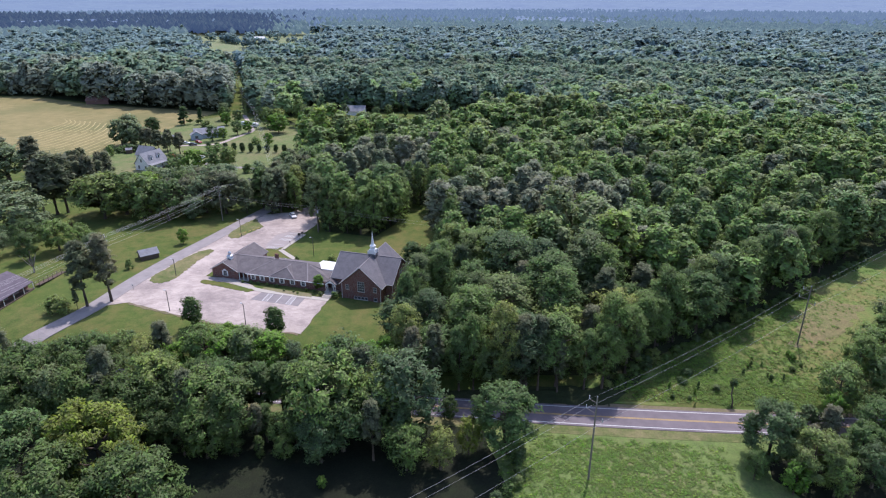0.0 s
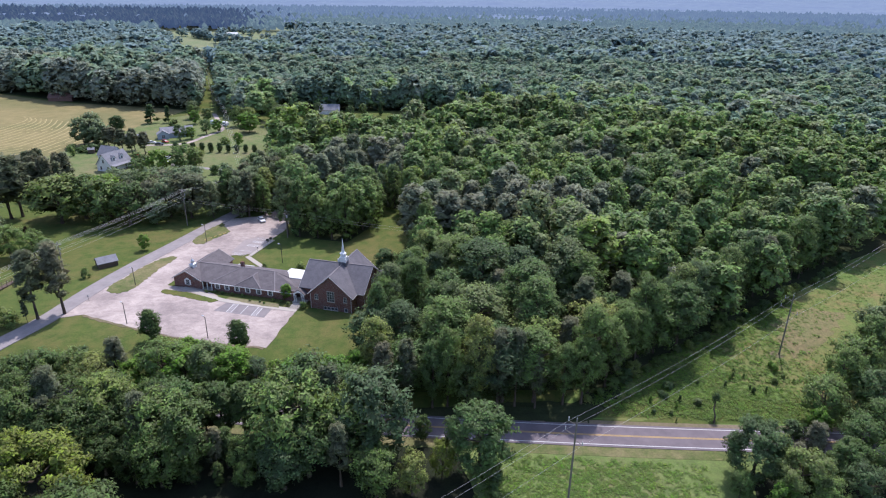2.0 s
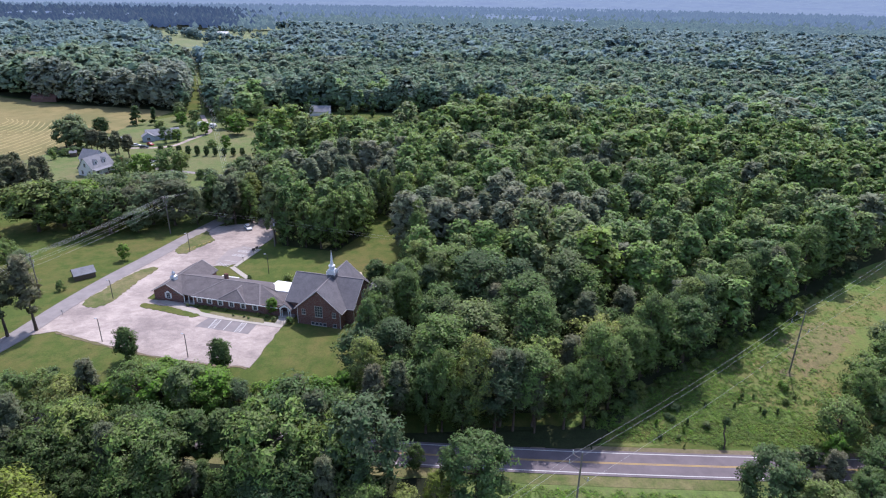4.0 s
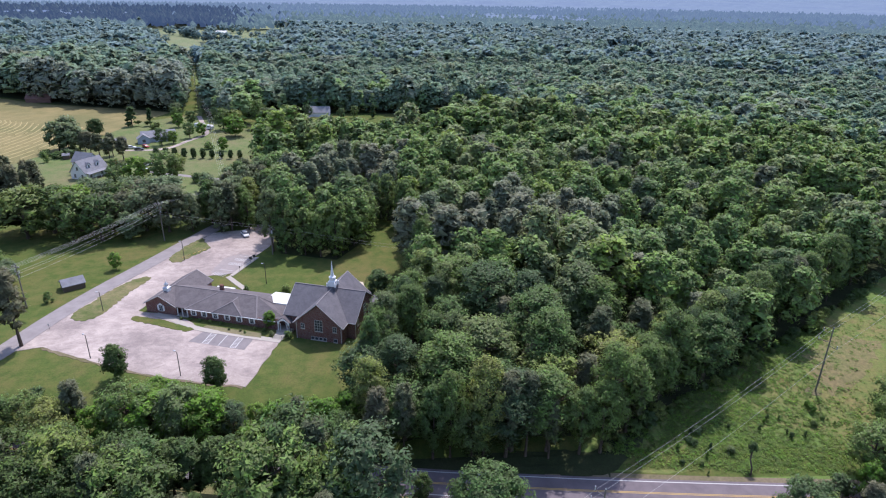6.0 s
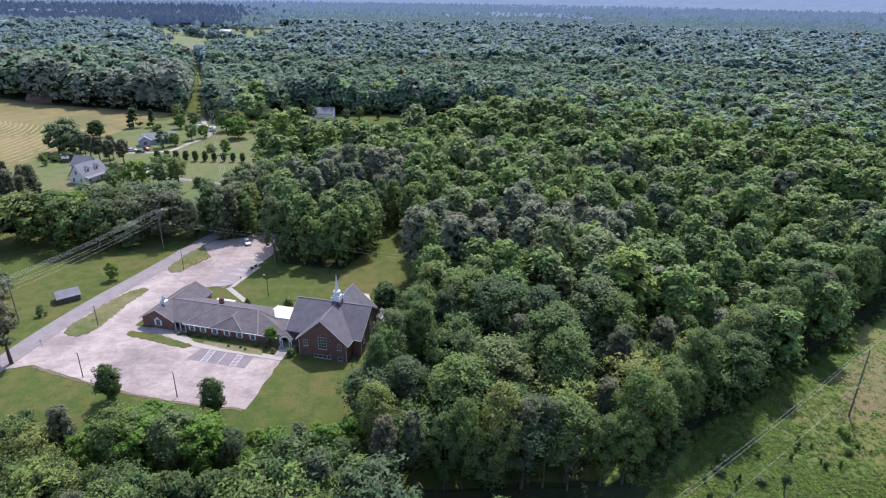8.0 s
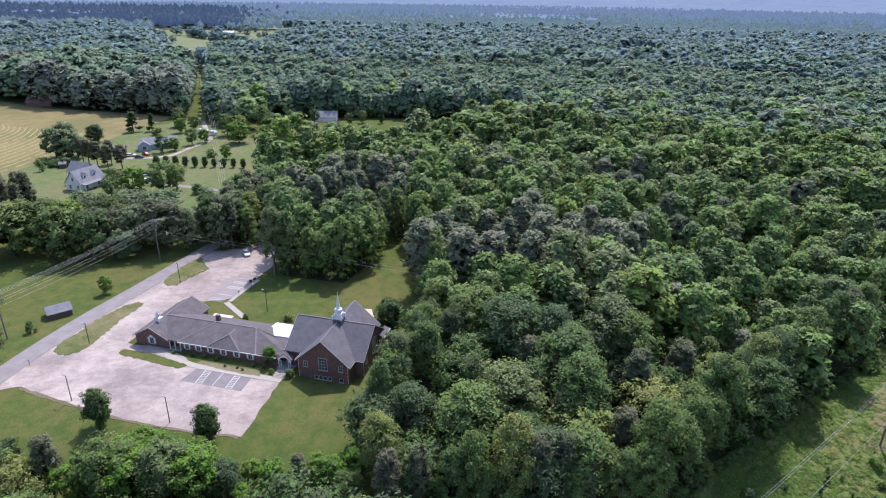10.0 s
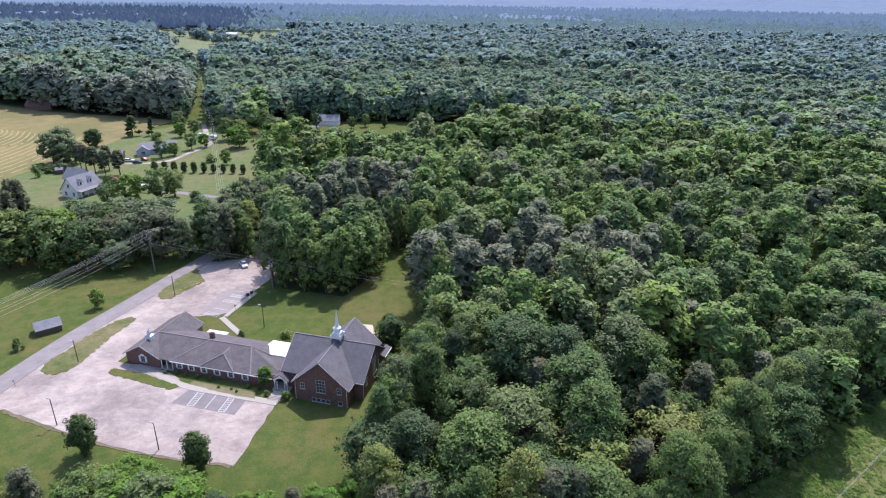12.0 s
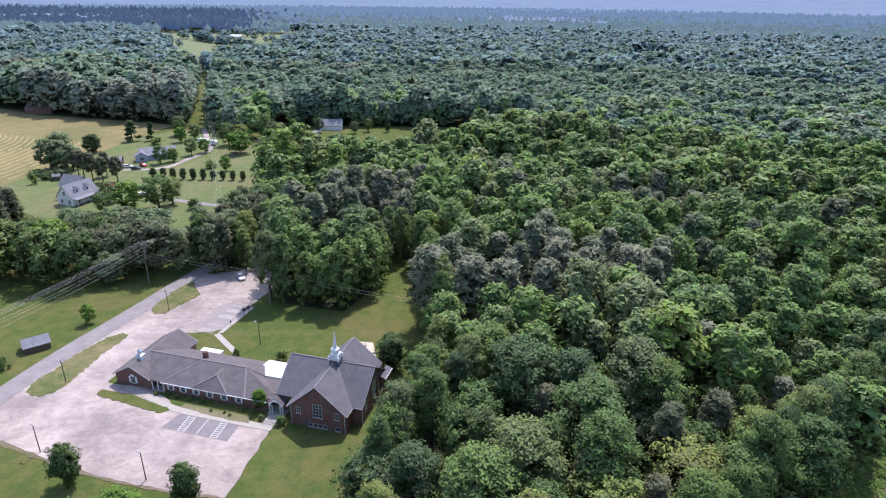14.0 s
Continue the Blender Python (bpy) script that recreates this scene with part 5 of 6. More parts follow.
# ---- poles, wires and lamps ----
def utility_pole(x, y, h, turn, arms, label, cross=False, kind_name="utility_pole"):
    """A wooden pole; arms: (side, height below the top, reach). Returns the wire points."""
    z = land(x, y)
    foot = empty(kind_name, pose(x, y, z, 0, 0, turn), label, "utility pole")
    part("pole", tube([(0, 0, -0.5), (0, 0, h * 0.5), (0, 0, h)], [0.19, 0.16, 0.12], 8), M_POLE, foot)
    part("cap", tube([(0, 0, h), (0, 0, h + 0.22)], [0.10, 0.05], 6), M_CERAMIC, foot, "pale cap on the pole top")
    ends = []
    base = pose(x, y, z, 0, 0, turn)
    if cross:
        part("crossarm", box(-1.3, 1.3, -0.16, -0.05, h - 0.75, h - 0.6, 0.01), M_POLE, foot)
        for u in (-1.15, -0.4, 0.4, 1.15):
            part("insulator", turned([(0.05, h - 0.6), (0.09, h - 0.5), (0.05, h - 0.42), (0.08, h - 0.35)], 6, u, -0.1), M_CERAMIC, foot, "small grey insulator")
            ends.append(base @ Vector((u, -0.1, h - 0.34)))
    for side, down, reach in arms:
        part("arm", tube([(0, 0, h - down + 0.15), (side * reach, 0, h - down)], [0.06, 0.05], 6), M_POLE, foot, "short wooden bracket arm")
        part("insulator", turned([(0.06, h - down), (0.1, h - down + 0.25), (0.06, h - down + 0.5), (0.09, h - down + 0.75)], 6, side * reach, 0), M_CERAMIC, foot, "grey post insulator")
        ends.append(base @ Vector((side * reach, 0, h - down)))
    return ends


def cable(a, b, sag, r=0.014, label="thin aluminium overhead power wire"):
    pts = []
    for i in range(17):
        t = i / 16
        p = a.lerp(b, t)
        pts.append((p.x, p.y, p.z - sag * 4 * t * (1 - t)))
    ob = part("power_wire", tube(pts, [r] * 17, 4, False), M_WIRE)
    return tagged(ob, label, "power line", "overhead wires")


LINE_ARMS = ((-1, 1.4, 1.7), (-1, 3.6, 2.2), (1, 4.4, 1.6))
LAB = "tall weathered wooden power pole with bracket arms"
turn = -54.0
p_a = utility_pole(-34.5, 47.5, 18.0, turn, LINE_ARMS, LAB)
p_b = utility_pole(26.9, 90.0, 18.3, turn, LINE_ARMS, LAB)
p_c = utility_pole(87.3, 132.4, 15.8, turn, LINE_ARMS, LAB)
p_d = utility_pole(148.0, 175.0, 15.8, turn, LINE_ARMS, LAB)
for s0, s1 in ((p_a, p_b), (p_b, p_c), (p_c, p_d)):
    for a, b in zip(s0, s1):
        cable(a, b, 1.1, 0.014)
LAB2 = "brown wooden power pole with crossarm and insulators"
q_0 = utility_pole(-118.0, 126.0, 13.0, -20, ((-1, 2.3, 0.7), (1, 2.3, 0.7), (1, 3.6, 0.35)), LAB2, True)
LOW = ((-1, 2.3, 0.7), (1, 2.3, 0.7), (1, 3.6, 0.35))
q_1 = utility_pole(-101.0, 172.3, 12.5, -21, LOW, LAB2, True)
q_2 = utility_pole(-82.7, 219.5, 13.6, -15, LOW, LAB2, True)
q_3 = utility_pole(-68.0, 243.5, 13.0, 5, (), LAB2, True)
q_4 = utility_pole(-117.0, 388.0, 13.0, 20, (), LAB2, True)
q_5 = utility_pole(-149.0, 468.0, 13.0, 20, (), LAB2, True)
q_6 = utility_pole(-190.0, 590.0, 13.0, 20, (), LAB2, True)
for s0, s1 in ((q_0, q_1), (q_1, q_2), (q_2, q_3), (q_3, q_4), (q_4, q_5), (q_5, q_6)):
    for a, b in zip(s0, s1):
        cable(a, b, 0.7, 0.017)
utility_pole(-44.6, 207.4, 9.8, 20, ((-1, 0.4, 0.3), (1, 0.9, 0.3)), "brown wooden service pole beside the car park")
for dz in (0.0, 0.9):
    cable(Vector((-44.6, 207.4, 9.6 - dz)), Vector((4.0, 191.0, 8.6 - dz)), 0.5)
    cable(Vector((-82.7, 219.5, 10.2 - dz)), Vector((-44.6, 207.4, 9.6 - dz)), 0.4)
tagged(part("transformer", turned([(0.22, 7.2), (0.25, 7.3), (0.25, 8.1), (0.2, 8.25)], 10, -44.2, 207.2), M_CERAMIC), "grey drum transformer fixed to the pole", "transformer")


def lamp_post(x, y, h, turn, label):
    z = land(x, y)
    foot = empty("street_lamp", pose(x, y, z, 0, 0, turn), label, "street lamp", "car park lamps")
    part("post", tube([(0, 0, -0.3), (0, 0, h)], [0.11, 0.08], 8), M_DARKMETAL, foot)
    part("arm", tube([(0, 0, h - 0.15), (0.55, 0, h + 0.05)], [0.04, 0.04], 6), M_DARKMETAL, foot)
    part("lamp_head", box(0.4, 1.0, -0.16, 0.16, h - 0.02, h + 0.14, 0.04), M_STEEL, foot, "flat pale lamp head")
    return foot


lamp_post(-73.3, 147.6, 6.1, 150, "brown lamp post at the car park edge")
lamp_post(-50.8, 140.4, 6.1, 150, "brown lamp post at the car park edge")
lamp_post(-42.0, 185.9, 6.3, 170, "slender lamp post standing on the lawn")
lamp_post(-80.5, 170.0, 5.6, 170, "brown lamp post on the grass island")
lamp_post(-70.7, 203.0, 6.3, 170, "brown lamp post on the grass island")


def sign_post(x, y, h, turn, mat, label, w=0.6, ph=0.6):
    foot = empty("sign_post", pose(x, y, land(x, y), 0, 0, turn), label, "sign")
    part("post", tube([(0, 0, -0.2), (0, 0, h)], [0.04, 0.04], 6), M_DARKMETAL, foot)
    part("sign_board", box(-w / 2, w / 2, -0.07, -0.045, h - ph, h, 0.005), mat, foot)


sign_post(-49.6, 199.8, 2.6, 30, M_DARKMETAL, "dark sign board on a post by the bays", 0.9, 0.8)
sign_post(-48.9, 201.2, 2.6, 30, M_DARKMETAL, "dark sign board on a post by the bays", 0.9, 0.8)
sign_post(-51.8, 195.0, 1.6, 30, M_DARKMETAL, "small post sign at the path end", 0.3, 0.45)
sign_post(-89.0, 160.5, 1.8, -10, M_STEEL, "small pale road sign at the junction", 0.5, 0.5)
mk = empty("culvert_marker", pose(-56.8, 131.0, land(-56.8, 131)), "small white marker post in the shrubs", "marker post")
part("post", tube([(0, 0, -0.2), (0, 0, 1.2)], [0.08, 0.06], 6), M_WHITE, mk)


# ---- vehicles ----
M_CARWHITE = simple("white_car_paint", (0.75, 0.75, 0.75), 0.3, 0.5, vary=0.03)
M_CARRED = simple("red_car_paint", (0.40, 0.035, 0.03), 0.3, 0.5, vary=0.05)
M_CARDARK = simple("dark_car_paint", (0.05, 0.055, 0.07), 0.3, 0.5, vary=0.05)
M_TYRE = simple("tyre_rubber", (0.02, 0.02, 0.02), 0.9, 0.1)


def parked_car(x, y, turn, paint, label, long=4.6):
    foot = empty("car", pose(x, y, land(x, y) + 0.09, 0, 0, turn), label, "car", "parked cars")
    L = long / 2
    bm = prism([(-L, 0.35), (-L, 0.85), (-L + 0.9, 0.95), (L - 1.4, 0.98), (L - 0.1, 0.8), (L, 0.4)], "y", -0.88, 0.88)
    bmesh.ops.bevel(bm, geom=bm.edges[:], offset=0.06, segments=1, affect="EDGES")
    part("body", bm, paint, foot)
    bm = prism([(-L + 0.35, 0.95), (-L + 0.9, 1.45), (0.35, 1.48), (L - 1.25, 0.97)], "y", -0.76, 0.76)
    bmesh.ops.bevel(bm, geom=bm.edges[:], offset=0.06, segments=1, affect="EDGES")
    cab = part("cabin", bm, M_GLASS, foot, "dark glass cabin")
    part("roof_panel", box(-L + 0.85, 0.35, -0.68, 0.68, 1.47, 1.51, 0.015), paint, cab)
    for wx in (-L + 0.85, L - 0.85):
        for wy in (-0.8, 0.8):
            ty = part("wheel", tube([(wx, wy - 0.1, 0.32), (wx, wy + 0.1, 0.32)], [0.32, 0.32], 12), M_TYRE, foot)
            part("rim", tube([(wx, wy - 0.11, 0.32), (wx, wy + 0.11, 0.32)], [0.18, 0.18], 8), M_STEEL, ty)
    return foot


parked_car(-57.2, 223.6, -60, M_CARWHITE, "white car parked in tree shade at the lot end")
parked_car(-146.5, 349.0, 10, M_CARWHITE, "white car parked beside the blue house", 5.2)
parked_car(-139.9, 351.5, -35, M_CARRED, "red car parked beside the blue house")
parked_car(-140.8, 345.5, 5, M_CARDARK, "dark car parked beside the blue house")
parked_car(-140.5, 317.6, 15, M_CARRED, "red car parked behind the white house")
parked_car(-135.0, 312.8, 15, M_CARWHITE, "white car parked behind the white house", 5.0)
parked_car(-125.0, 315.0, 70, M_CARWHITE, "white car parked under yard trees")
parked_car(-121.3, 305.0, 70, M_CARWHITE, "white car parked under yard trees")
for x, y, tr, ln in ((-127.5, 402.0, -25, 7.0), (-120.5, 398.0, -25, 4.5)):
    foot = empty("camper_trailer", pose(x, y, 0, 0, 0, tr), "white camper trailer parked by the lane", "trailer")
    bm = prism([(-ln / 2, 0.5), (-ln / 2, 2.5), (-ln / 2 + 0.5, 2.75), (ln / 2 - 0.6, 2.75), (ln / 2, 1.9), (ln / 2, 0.6)], "y", -1.15, 1.15)
    bmesh.ops.bevel(bm, geom=bm.edges[:], offset=0.12, segments=1, affect="EDGES")
    part("body", bm, M_CARWHITE, foot)
    part("window", box(-0.9, 0.9, -1.18, -1.14, 1.5, 2.1), M_GLASS, foot, "dark side window")
    for wy in (-1.05, 1.05):
        part("wheel", tube([(0, wy - 0.1, 0.35), (0, wy + 0.1, 0.35)], [0.35, 0.35], 12), M_TYRE, foot)


# ---- houses and sheds ----
def gable_house(name, m, w, d, eave, ridge, wall_mat, roof_mat, label, category="house", wins=(), porch=0.0, ov_=0.4):
    """A gabled house: ridge along its own x; w long, d deep; front towards -y."""
    foot = empty(name, m, label, category)
    hw, hd = w / 2, d / 2
    for sx in (-1, 1):
        lo_, hi_ = sorted((sx * hw, sx * (hw - 0.25)))
        part("wall", prism([(-hd, -0.3), (hd, -0.3), (hd, eave), (0, ridge - 0.2), (-hd, eave)], "x", lo_, hi_), wall_mat, foot)
    for sy in (-1, 1):
        lo_, hi_ = sorted((sy * hd, sy * (hd - 0.25)))
        part("wall", box(-hw + 0.25, hw - 0.25, lo_, hi_, -0.3, eave), wall_mat, foot)
    k = (ridge - eave) / hd
    zo = eave - k * ov_
    part("roof", slab([(-hw - ov_, 0, ridge), (-hw - ov_, -hd - ov_, zo), (hw + ov_, -hd - ov_, zo), (hw + ov_, 0, ridge)], 0.15), roof_mat, foot)
    part("roof", slab([(hw + ov_, 0, ridge), (hw + ov_, hd + ov_, zo), (-hw - ov_, hd + ov_, zo), (-hw - ov_, 0, ridge)], 0.15), roof_mat, foot)
    for axis, at, c, z0, ww, hh, face in wins:
        window(foot, axis, at, c, z0, ww, hh, face)
    if porch:
        part("porch_roof", slab([(-hw, -hd - 0.02, eave - 0.1), (-hw, -hd - porch, eave - 0.5), (hw, -hd - porch, eave - 0.5), (hw, -hd - 0.02, eave - 0.1)], 0.15), roof_mat, foot)
        part("porch_floor", box(-hw, hw, -hd - porch, -hd, -0.2, 0.3), M_BROWN, foot)
        for i in range(5):
            u = -hw + 0.15 + (w - 0.3) * i / 4
            part("porch_post", box(u - 0.08, u + 0.08, -hd - porch + 0.1, -hd - porch + 0.26, 0.3, eave - 0.62), M_WHITE, foot)
    return foot


# white cape house: front slope with dormers towards the lane, taller block behind
hm = pose(-143.0, 297.5, 0, 0, 0, 70)
cape = gable_house("white_house", hm, 12.5, 8.2, 3.4, 8.2, M_SIDING, M_GREYROOF, "white sided house with grey roof and dormers",
                   wins=(("y", -6.25, -2.2, 0.9, 0.9, 1.4, -1), ("y", -6.25, 1.8, 0.9, 0.9, 1.4, -1), ("y", -6.25, 0.0, 4.2, 0.9, 1.3, -1), ("x", -4.1, -3.5, 0.8, 1.0, 1.5, -1), ("x", -4.1, 2.5, 0.8, 1.0, 1.5, -1)), porch=2.2)
for c in (-2.6, 2.2):
    dm = part("dormer", prism([(c - 0.85, 4.2), (c + 0.85, 4.2), (c + 0.85, 6.0), (c, 6.9), (c - 0.85, 6.0)], "y", -2.9, -0.6), M_SIDING, cape, "small white gabled dormer")
    part("dormer_roof", prism([(c - 1.05, 5.9), (c, 7.05), (c + 1.05, 5.9), (c + 1.05, 5.78), (c, 6.9), (c - 1.05, 5.78)], "y", -3.1, -0.4), M_GREYROOF, dm)
    part("pane", box(c - 0.4, c + 0.4, -2.93, -2.9, 4.7, 5.9), M_GLASS, dm, "dark dormer window")
rear = gable_house("white_house_block", hm @ pose(3.4, 4.8, 0, 0, 0, 90), 9.0, 6.6, 6.0, 9.6, M_SIDING, M_GREYROOF, "taller white sided block joined behind house",
                   wins=(("y", -4.5, 0, 5.2, 0.9, 1.4, -1), ("y", -4.5, -1.6, 1.0, 0.9, 1.4, -1), ("y", -4.5, 1.6, 1.0, 0.9, 1.4, -1), ("x", 3.3, 1.5, 3.3, 0.9, 1.3, 1), ("x", 3.3, -2.0, 3.3, 0.9, 1.3, 1)))
gable_house("blue_house", pose(-139.5, 369.0, 0, 0, 0, 25), 17.0, 9.0, 3.0, 5.6, M_BLUESIDING, M_GREYROOF, "pale blue ranch house with grey shingle roof",
            wins=(("x", -4.5, 3.0, 0.9, 1.2, 1.3, -1), ("x", -4.5, 6.2, 0.9, 1.0, 1.3, -1)))
gable_house("blue_house_wing", pose(-144.8, 361.9, 0, 0, 0, 115), 5.0, 6.0, 3.0, 5.0, M_BLUESIDING, M_GREYROOF, "pale blue gabled front wing with white porch", wins=(("y", -2.5, 0, 0.9, 1.6, 1.4, -1),))
gable_house("grey_shed", pose(-156.5, 353.0, 0, 0, 0, 15), 11.0, 7.0, 2.8, 4.4, M_BROWN, M_GREYROOF, "long low shed with grey roof behind pines", "shed")
gable_house("wood_house", pose(-61.5, 443.0, 0, 0, 0, 0), 13.0, 8.0, 3.2, 6.4, M_SIDING, M_GREYROOF, "white house with grey roof among tall trees")
gable_house("red_barn", pose(-268.0, 491.5, 0, 0, 0, 3), 17.0, 9.0, 3.0, 6.0, M_REDROOF, M_REDROOF, "weathered red-brown barn at the wood edge", "barn")
gable_house("garden_shed", pose(-95.2, 184.6, 0, 0, 0, 38), 5.4, 4.4, 1.8, 3.1, M_BROWN, M_GREYROOF, "small dark shed under a dull grey shingle roof", "shed", ov_=0.25)
gable_house("garden_shed", pose(-168.0, 327.0, 0, 0, 0, 20), 3.0, 2.6, 2.2, 3.0, M_BROWN, M_GREYROOF, "small dark wooden garden shed", "shed", ov_=0.2)
# brick ranch house with a ramp, near the side road
ranch = gable_house("ranch_house", pose(-126.0, 154.5, 0, 0, 0, 84), 15.0, 11.0, 2.9, 5.2, M_BRICK, M_PURPLEROOF, "low brick ranch house with grey roof and white trim",
                    wins=(("x", -5.5, -4.5, 0.9, 1.2, 1.3, -1), ("x", -5.5, -1.0, 0.9, 1.2, 1.3, -1), ("x", -5.5, 3.0, 0.9, 1.2, 1.3, -1)), porch=2.0)
ramp = empty("access_ramp", pose(-117.8, 162.5, 0, 0, 0, 82), "wooden access ramp with handrails", "ramp")
part("deck", slab([(0, -0.8, 0.7), (11, -0.8, 0.1), (11, 0.8, 0.1), (0, 0.8, 0.7)], 0.12), M_BROWN, ramp)
for sy in (-0.8, 0.8):
    part("handrail", tube([(0, sy, 1.6), (11, sy, 1.0)], [0.05, 0.05], 5), M_BROWN, ramp)
    for i in range(7):
        part("post", box(i * 1.8 - 0.05, i * 1.8 + 0.05, sy - 0.05, sy + 0.05, -0.1, 1.58 - 0.1 * i), M_BROWN, ramp)
# distant farm buildings
gable_house("farm_building", pose(-341.0, 1214.0, 0, 0, 0, 8), 19.0, 9.0, 4.0, 7.0, M_SIDING, M_MEMBRANE, "long white-roofed farm building in a field", "farm building")
gable_house("farm_house", pose(-378.0, 1180.0, 0, 0, 0, 40), 14.0, 9.0, 5.0, 9.0, M_SIDING, M_GREYROOF, "far white farmhouse among trees", "house")
gable_house("farm_house", pose(-250.0, 1240.0, 0, 0, 0, 10), 18.0, 9.0, 4.0, 7.0, M_SIDING, M_GREYROOF, "far white farmhouse among trees", "house")

gable_house("farm_house", pose(-393.0, 1216.0, 0, 0, 0, 70), 13.0, 9.0, 5.0, 8.5, M_SIDING, M_GREYROOF, "far white farmhouse among trees", "house")
gable_house("farm_house", pose(-203.0, 1192.0, 0, 0, 0, -10), 15.0, 9.0, 4.0, 7.5, M_SIDING, M_GREYROOF, "far pale house at the field edge", "house")

# ---- yard surfaces ----
path_strip("driveway", [(-125, 308), (-117, 303.5), (-106.2, 299.4), (-92, 294.5), (-78.7, 289.9), (-58, 284)], 1.5, M_SIDE, 0.06, "pale gravel driveway across the grass", "driveway")
path_strip("lane", [(-148, 345), (-136, 346), (-127.4, 351.4), (-123.6, 366.6), (-119, 384), (-124, 400), (-140, 440)], 1.4, M_GRAVEL, 0.06, "pale gravel lane past the houses", "lane")
path_strip("corridor_track", [(-140, 440), (-152, 478), (-172, 545), (-194, 608), (-238, 720), (-290, 865), (-372, 1079)], 2.0, M_MEADOW, 0.06, "grassy track under the power line", "track")
PATIO = [(-18.4, 187.2), (-14.4, 186.6), (-13.2, 179.6), (-13.8, 176.0), (-16.4, 176.6), (-17.0, 181.5)]
lay("patio", PATIO, M_TARP, 0.08, "cream paved patio behind the church", "patio", 1.5, 0.2)
bench = part("curved_wall", merged(tube([(-15.6, 180.2, 0.0), (-14.6, 181.4, 0.0), (-13.2, 182.0, 0.0)], [0.35, 0.35, 0.35], 6)), M_BROWN)
tagged(bench, "low dark curved garden wall on the patio", "garden wall")
tagged(part("planter", turned([(0.5, 0.05), (0.7, 0.6), (0.75, 0.9), (0.6, 0.9)], 10, -16.6, 184.6), M_CONCRETE), "round stone planter on the patio", "planter")

# ---- windrows of cut hay ----
def windrows():
    vs, fs = [], []
    rng = random.Random(12)
    for r in range(16):
        cx, cy = -186.0 - 4.4 * r, 308.0 + 3.6 * r
        bend = [(cx - 120, cy + 44), (cx - 60, cy + 22), (cx - 16, cy + 6), (cx - 5, cy + 5), (cx, cy + 16), (cx + 1.5, cy + 50), (cx - 6, cy + 92 - 2 * r)]
        line = [(x, y + rng.uniform(-0.25, 0.25)) for x, y in smooth_path(bend, 3.0) if inside(x, y, FIELD) and inside(x + 3, y + 2, FIELD)]
        for i in range(len(line) - 1):
            if rng.random() < 0.06:
                continue
            (x0, y0), (x1, y1) = line[i], line[i + 1]
            gone = math.hypot(x1 - x0, y1 - y0)
            if gone > 8:
                continue
            w, h = rng.uniform(0.3, 0.6), rng.uniform(0.12, 0.26)
            ax, ay = -(y1 - y0) / gone * w, (x1 - x0) / gone * w
            o = len(vs)
            vs += [(x0 - ax, y0 - ay, 0.05), (x0, y0, h), (x0 + ax, y0 + ay, 0.05), (x1 - ax, y1 - ay, 0.05), (x1, y1, h), (x1 + ax, y1 + ay, 0.05)]
            fs += [(o, o + 3, o + 4, o + 1), (o + 1, o + 4, o + 5, o + 2), (o, o + 1, o + 2), (o + 3, o + 5, o + 4)]
    return vs, fs


M_STRAW = simple("dry_straw", (0.34, 0.285, 0.135), 0.95, 0.1, vary=0.3, scale=0.8)
tagged(part("windrows", windrows(), M_STRAW), "pale rows of cut hay drying in the field", "hay rows", kind="stuff")

# ---- belts of trees on both sides of the main road ----
G_BELT = "roadside belt trees"
for x, y, k, h, w in ((-56.0, 131.0, "young", 3.6, 1.5), (-52.8, 133.2, "young", 3.8, 1.5), (-49.8, 132.5, "young", 3.4, 1.5), (-57.5, 127.5, "young", 4.6, 1.3), (-52.5, 127.5, "young", 5.0, 1.3), (-48.0, 127.5, "young", 5.2, 1.3), (-43.8, 128.0, "young", 5.2, 1.3), (-39.8, 126.5, "young", 5.4, 1.3),
                      (-75.5, 125, "broad", 7.5, 1.1), (-67.5, 127.0, "young", 4.2, 1.2), (-65, 124.5, "pine", 10.5, 1.2), (-60, 123, "young", 7.2, 1.2), (-55, 123.5, "broad", 9.2, 1.15), (-50, 123, "young", 7.6, 1.25), (-45, 123, "broad", 9.0, 1.1),
                      (-40, 122.5, "young", 7.8, 1.2), (-35, 125.5, "broad", 9.6, 1.15), (-31, 122.5, "young", 7.8, 1.1), (-27.5, 125.5, "young", 9.0, 1.1), (-22.5, 126, "pine", 10.5, 1.15), (-17.5, 126.5, "young", 8.5, 1.2), (-13.5, 129, "young", 8.0, 1.1), (-36.5, 128.5, "young", 5.5, 1.3), (-20.0, 129.5, "young", 6.0, 1.2), (-31.5, 128.5, "young", 5.5, 1.2),
                      (-14, 123, "broad", 9.5, 1.1), (-68, 121, "broad", 8.5, 1.1), (-80, 123, "broad", 8.5, 1.1), (-85, 125, "young", 6.0, 1.2), (-90, 122, "broad", 6.5, 1.1), (-95, 122, "young", 5.0, 1.2)):
    plant(k, x, y - (2.0 if x > -38 else 0.0), h * (1.2 if x < -57 else (0.78 if x > -38 else 1.34)), w * 1.1, group=G_BELT)
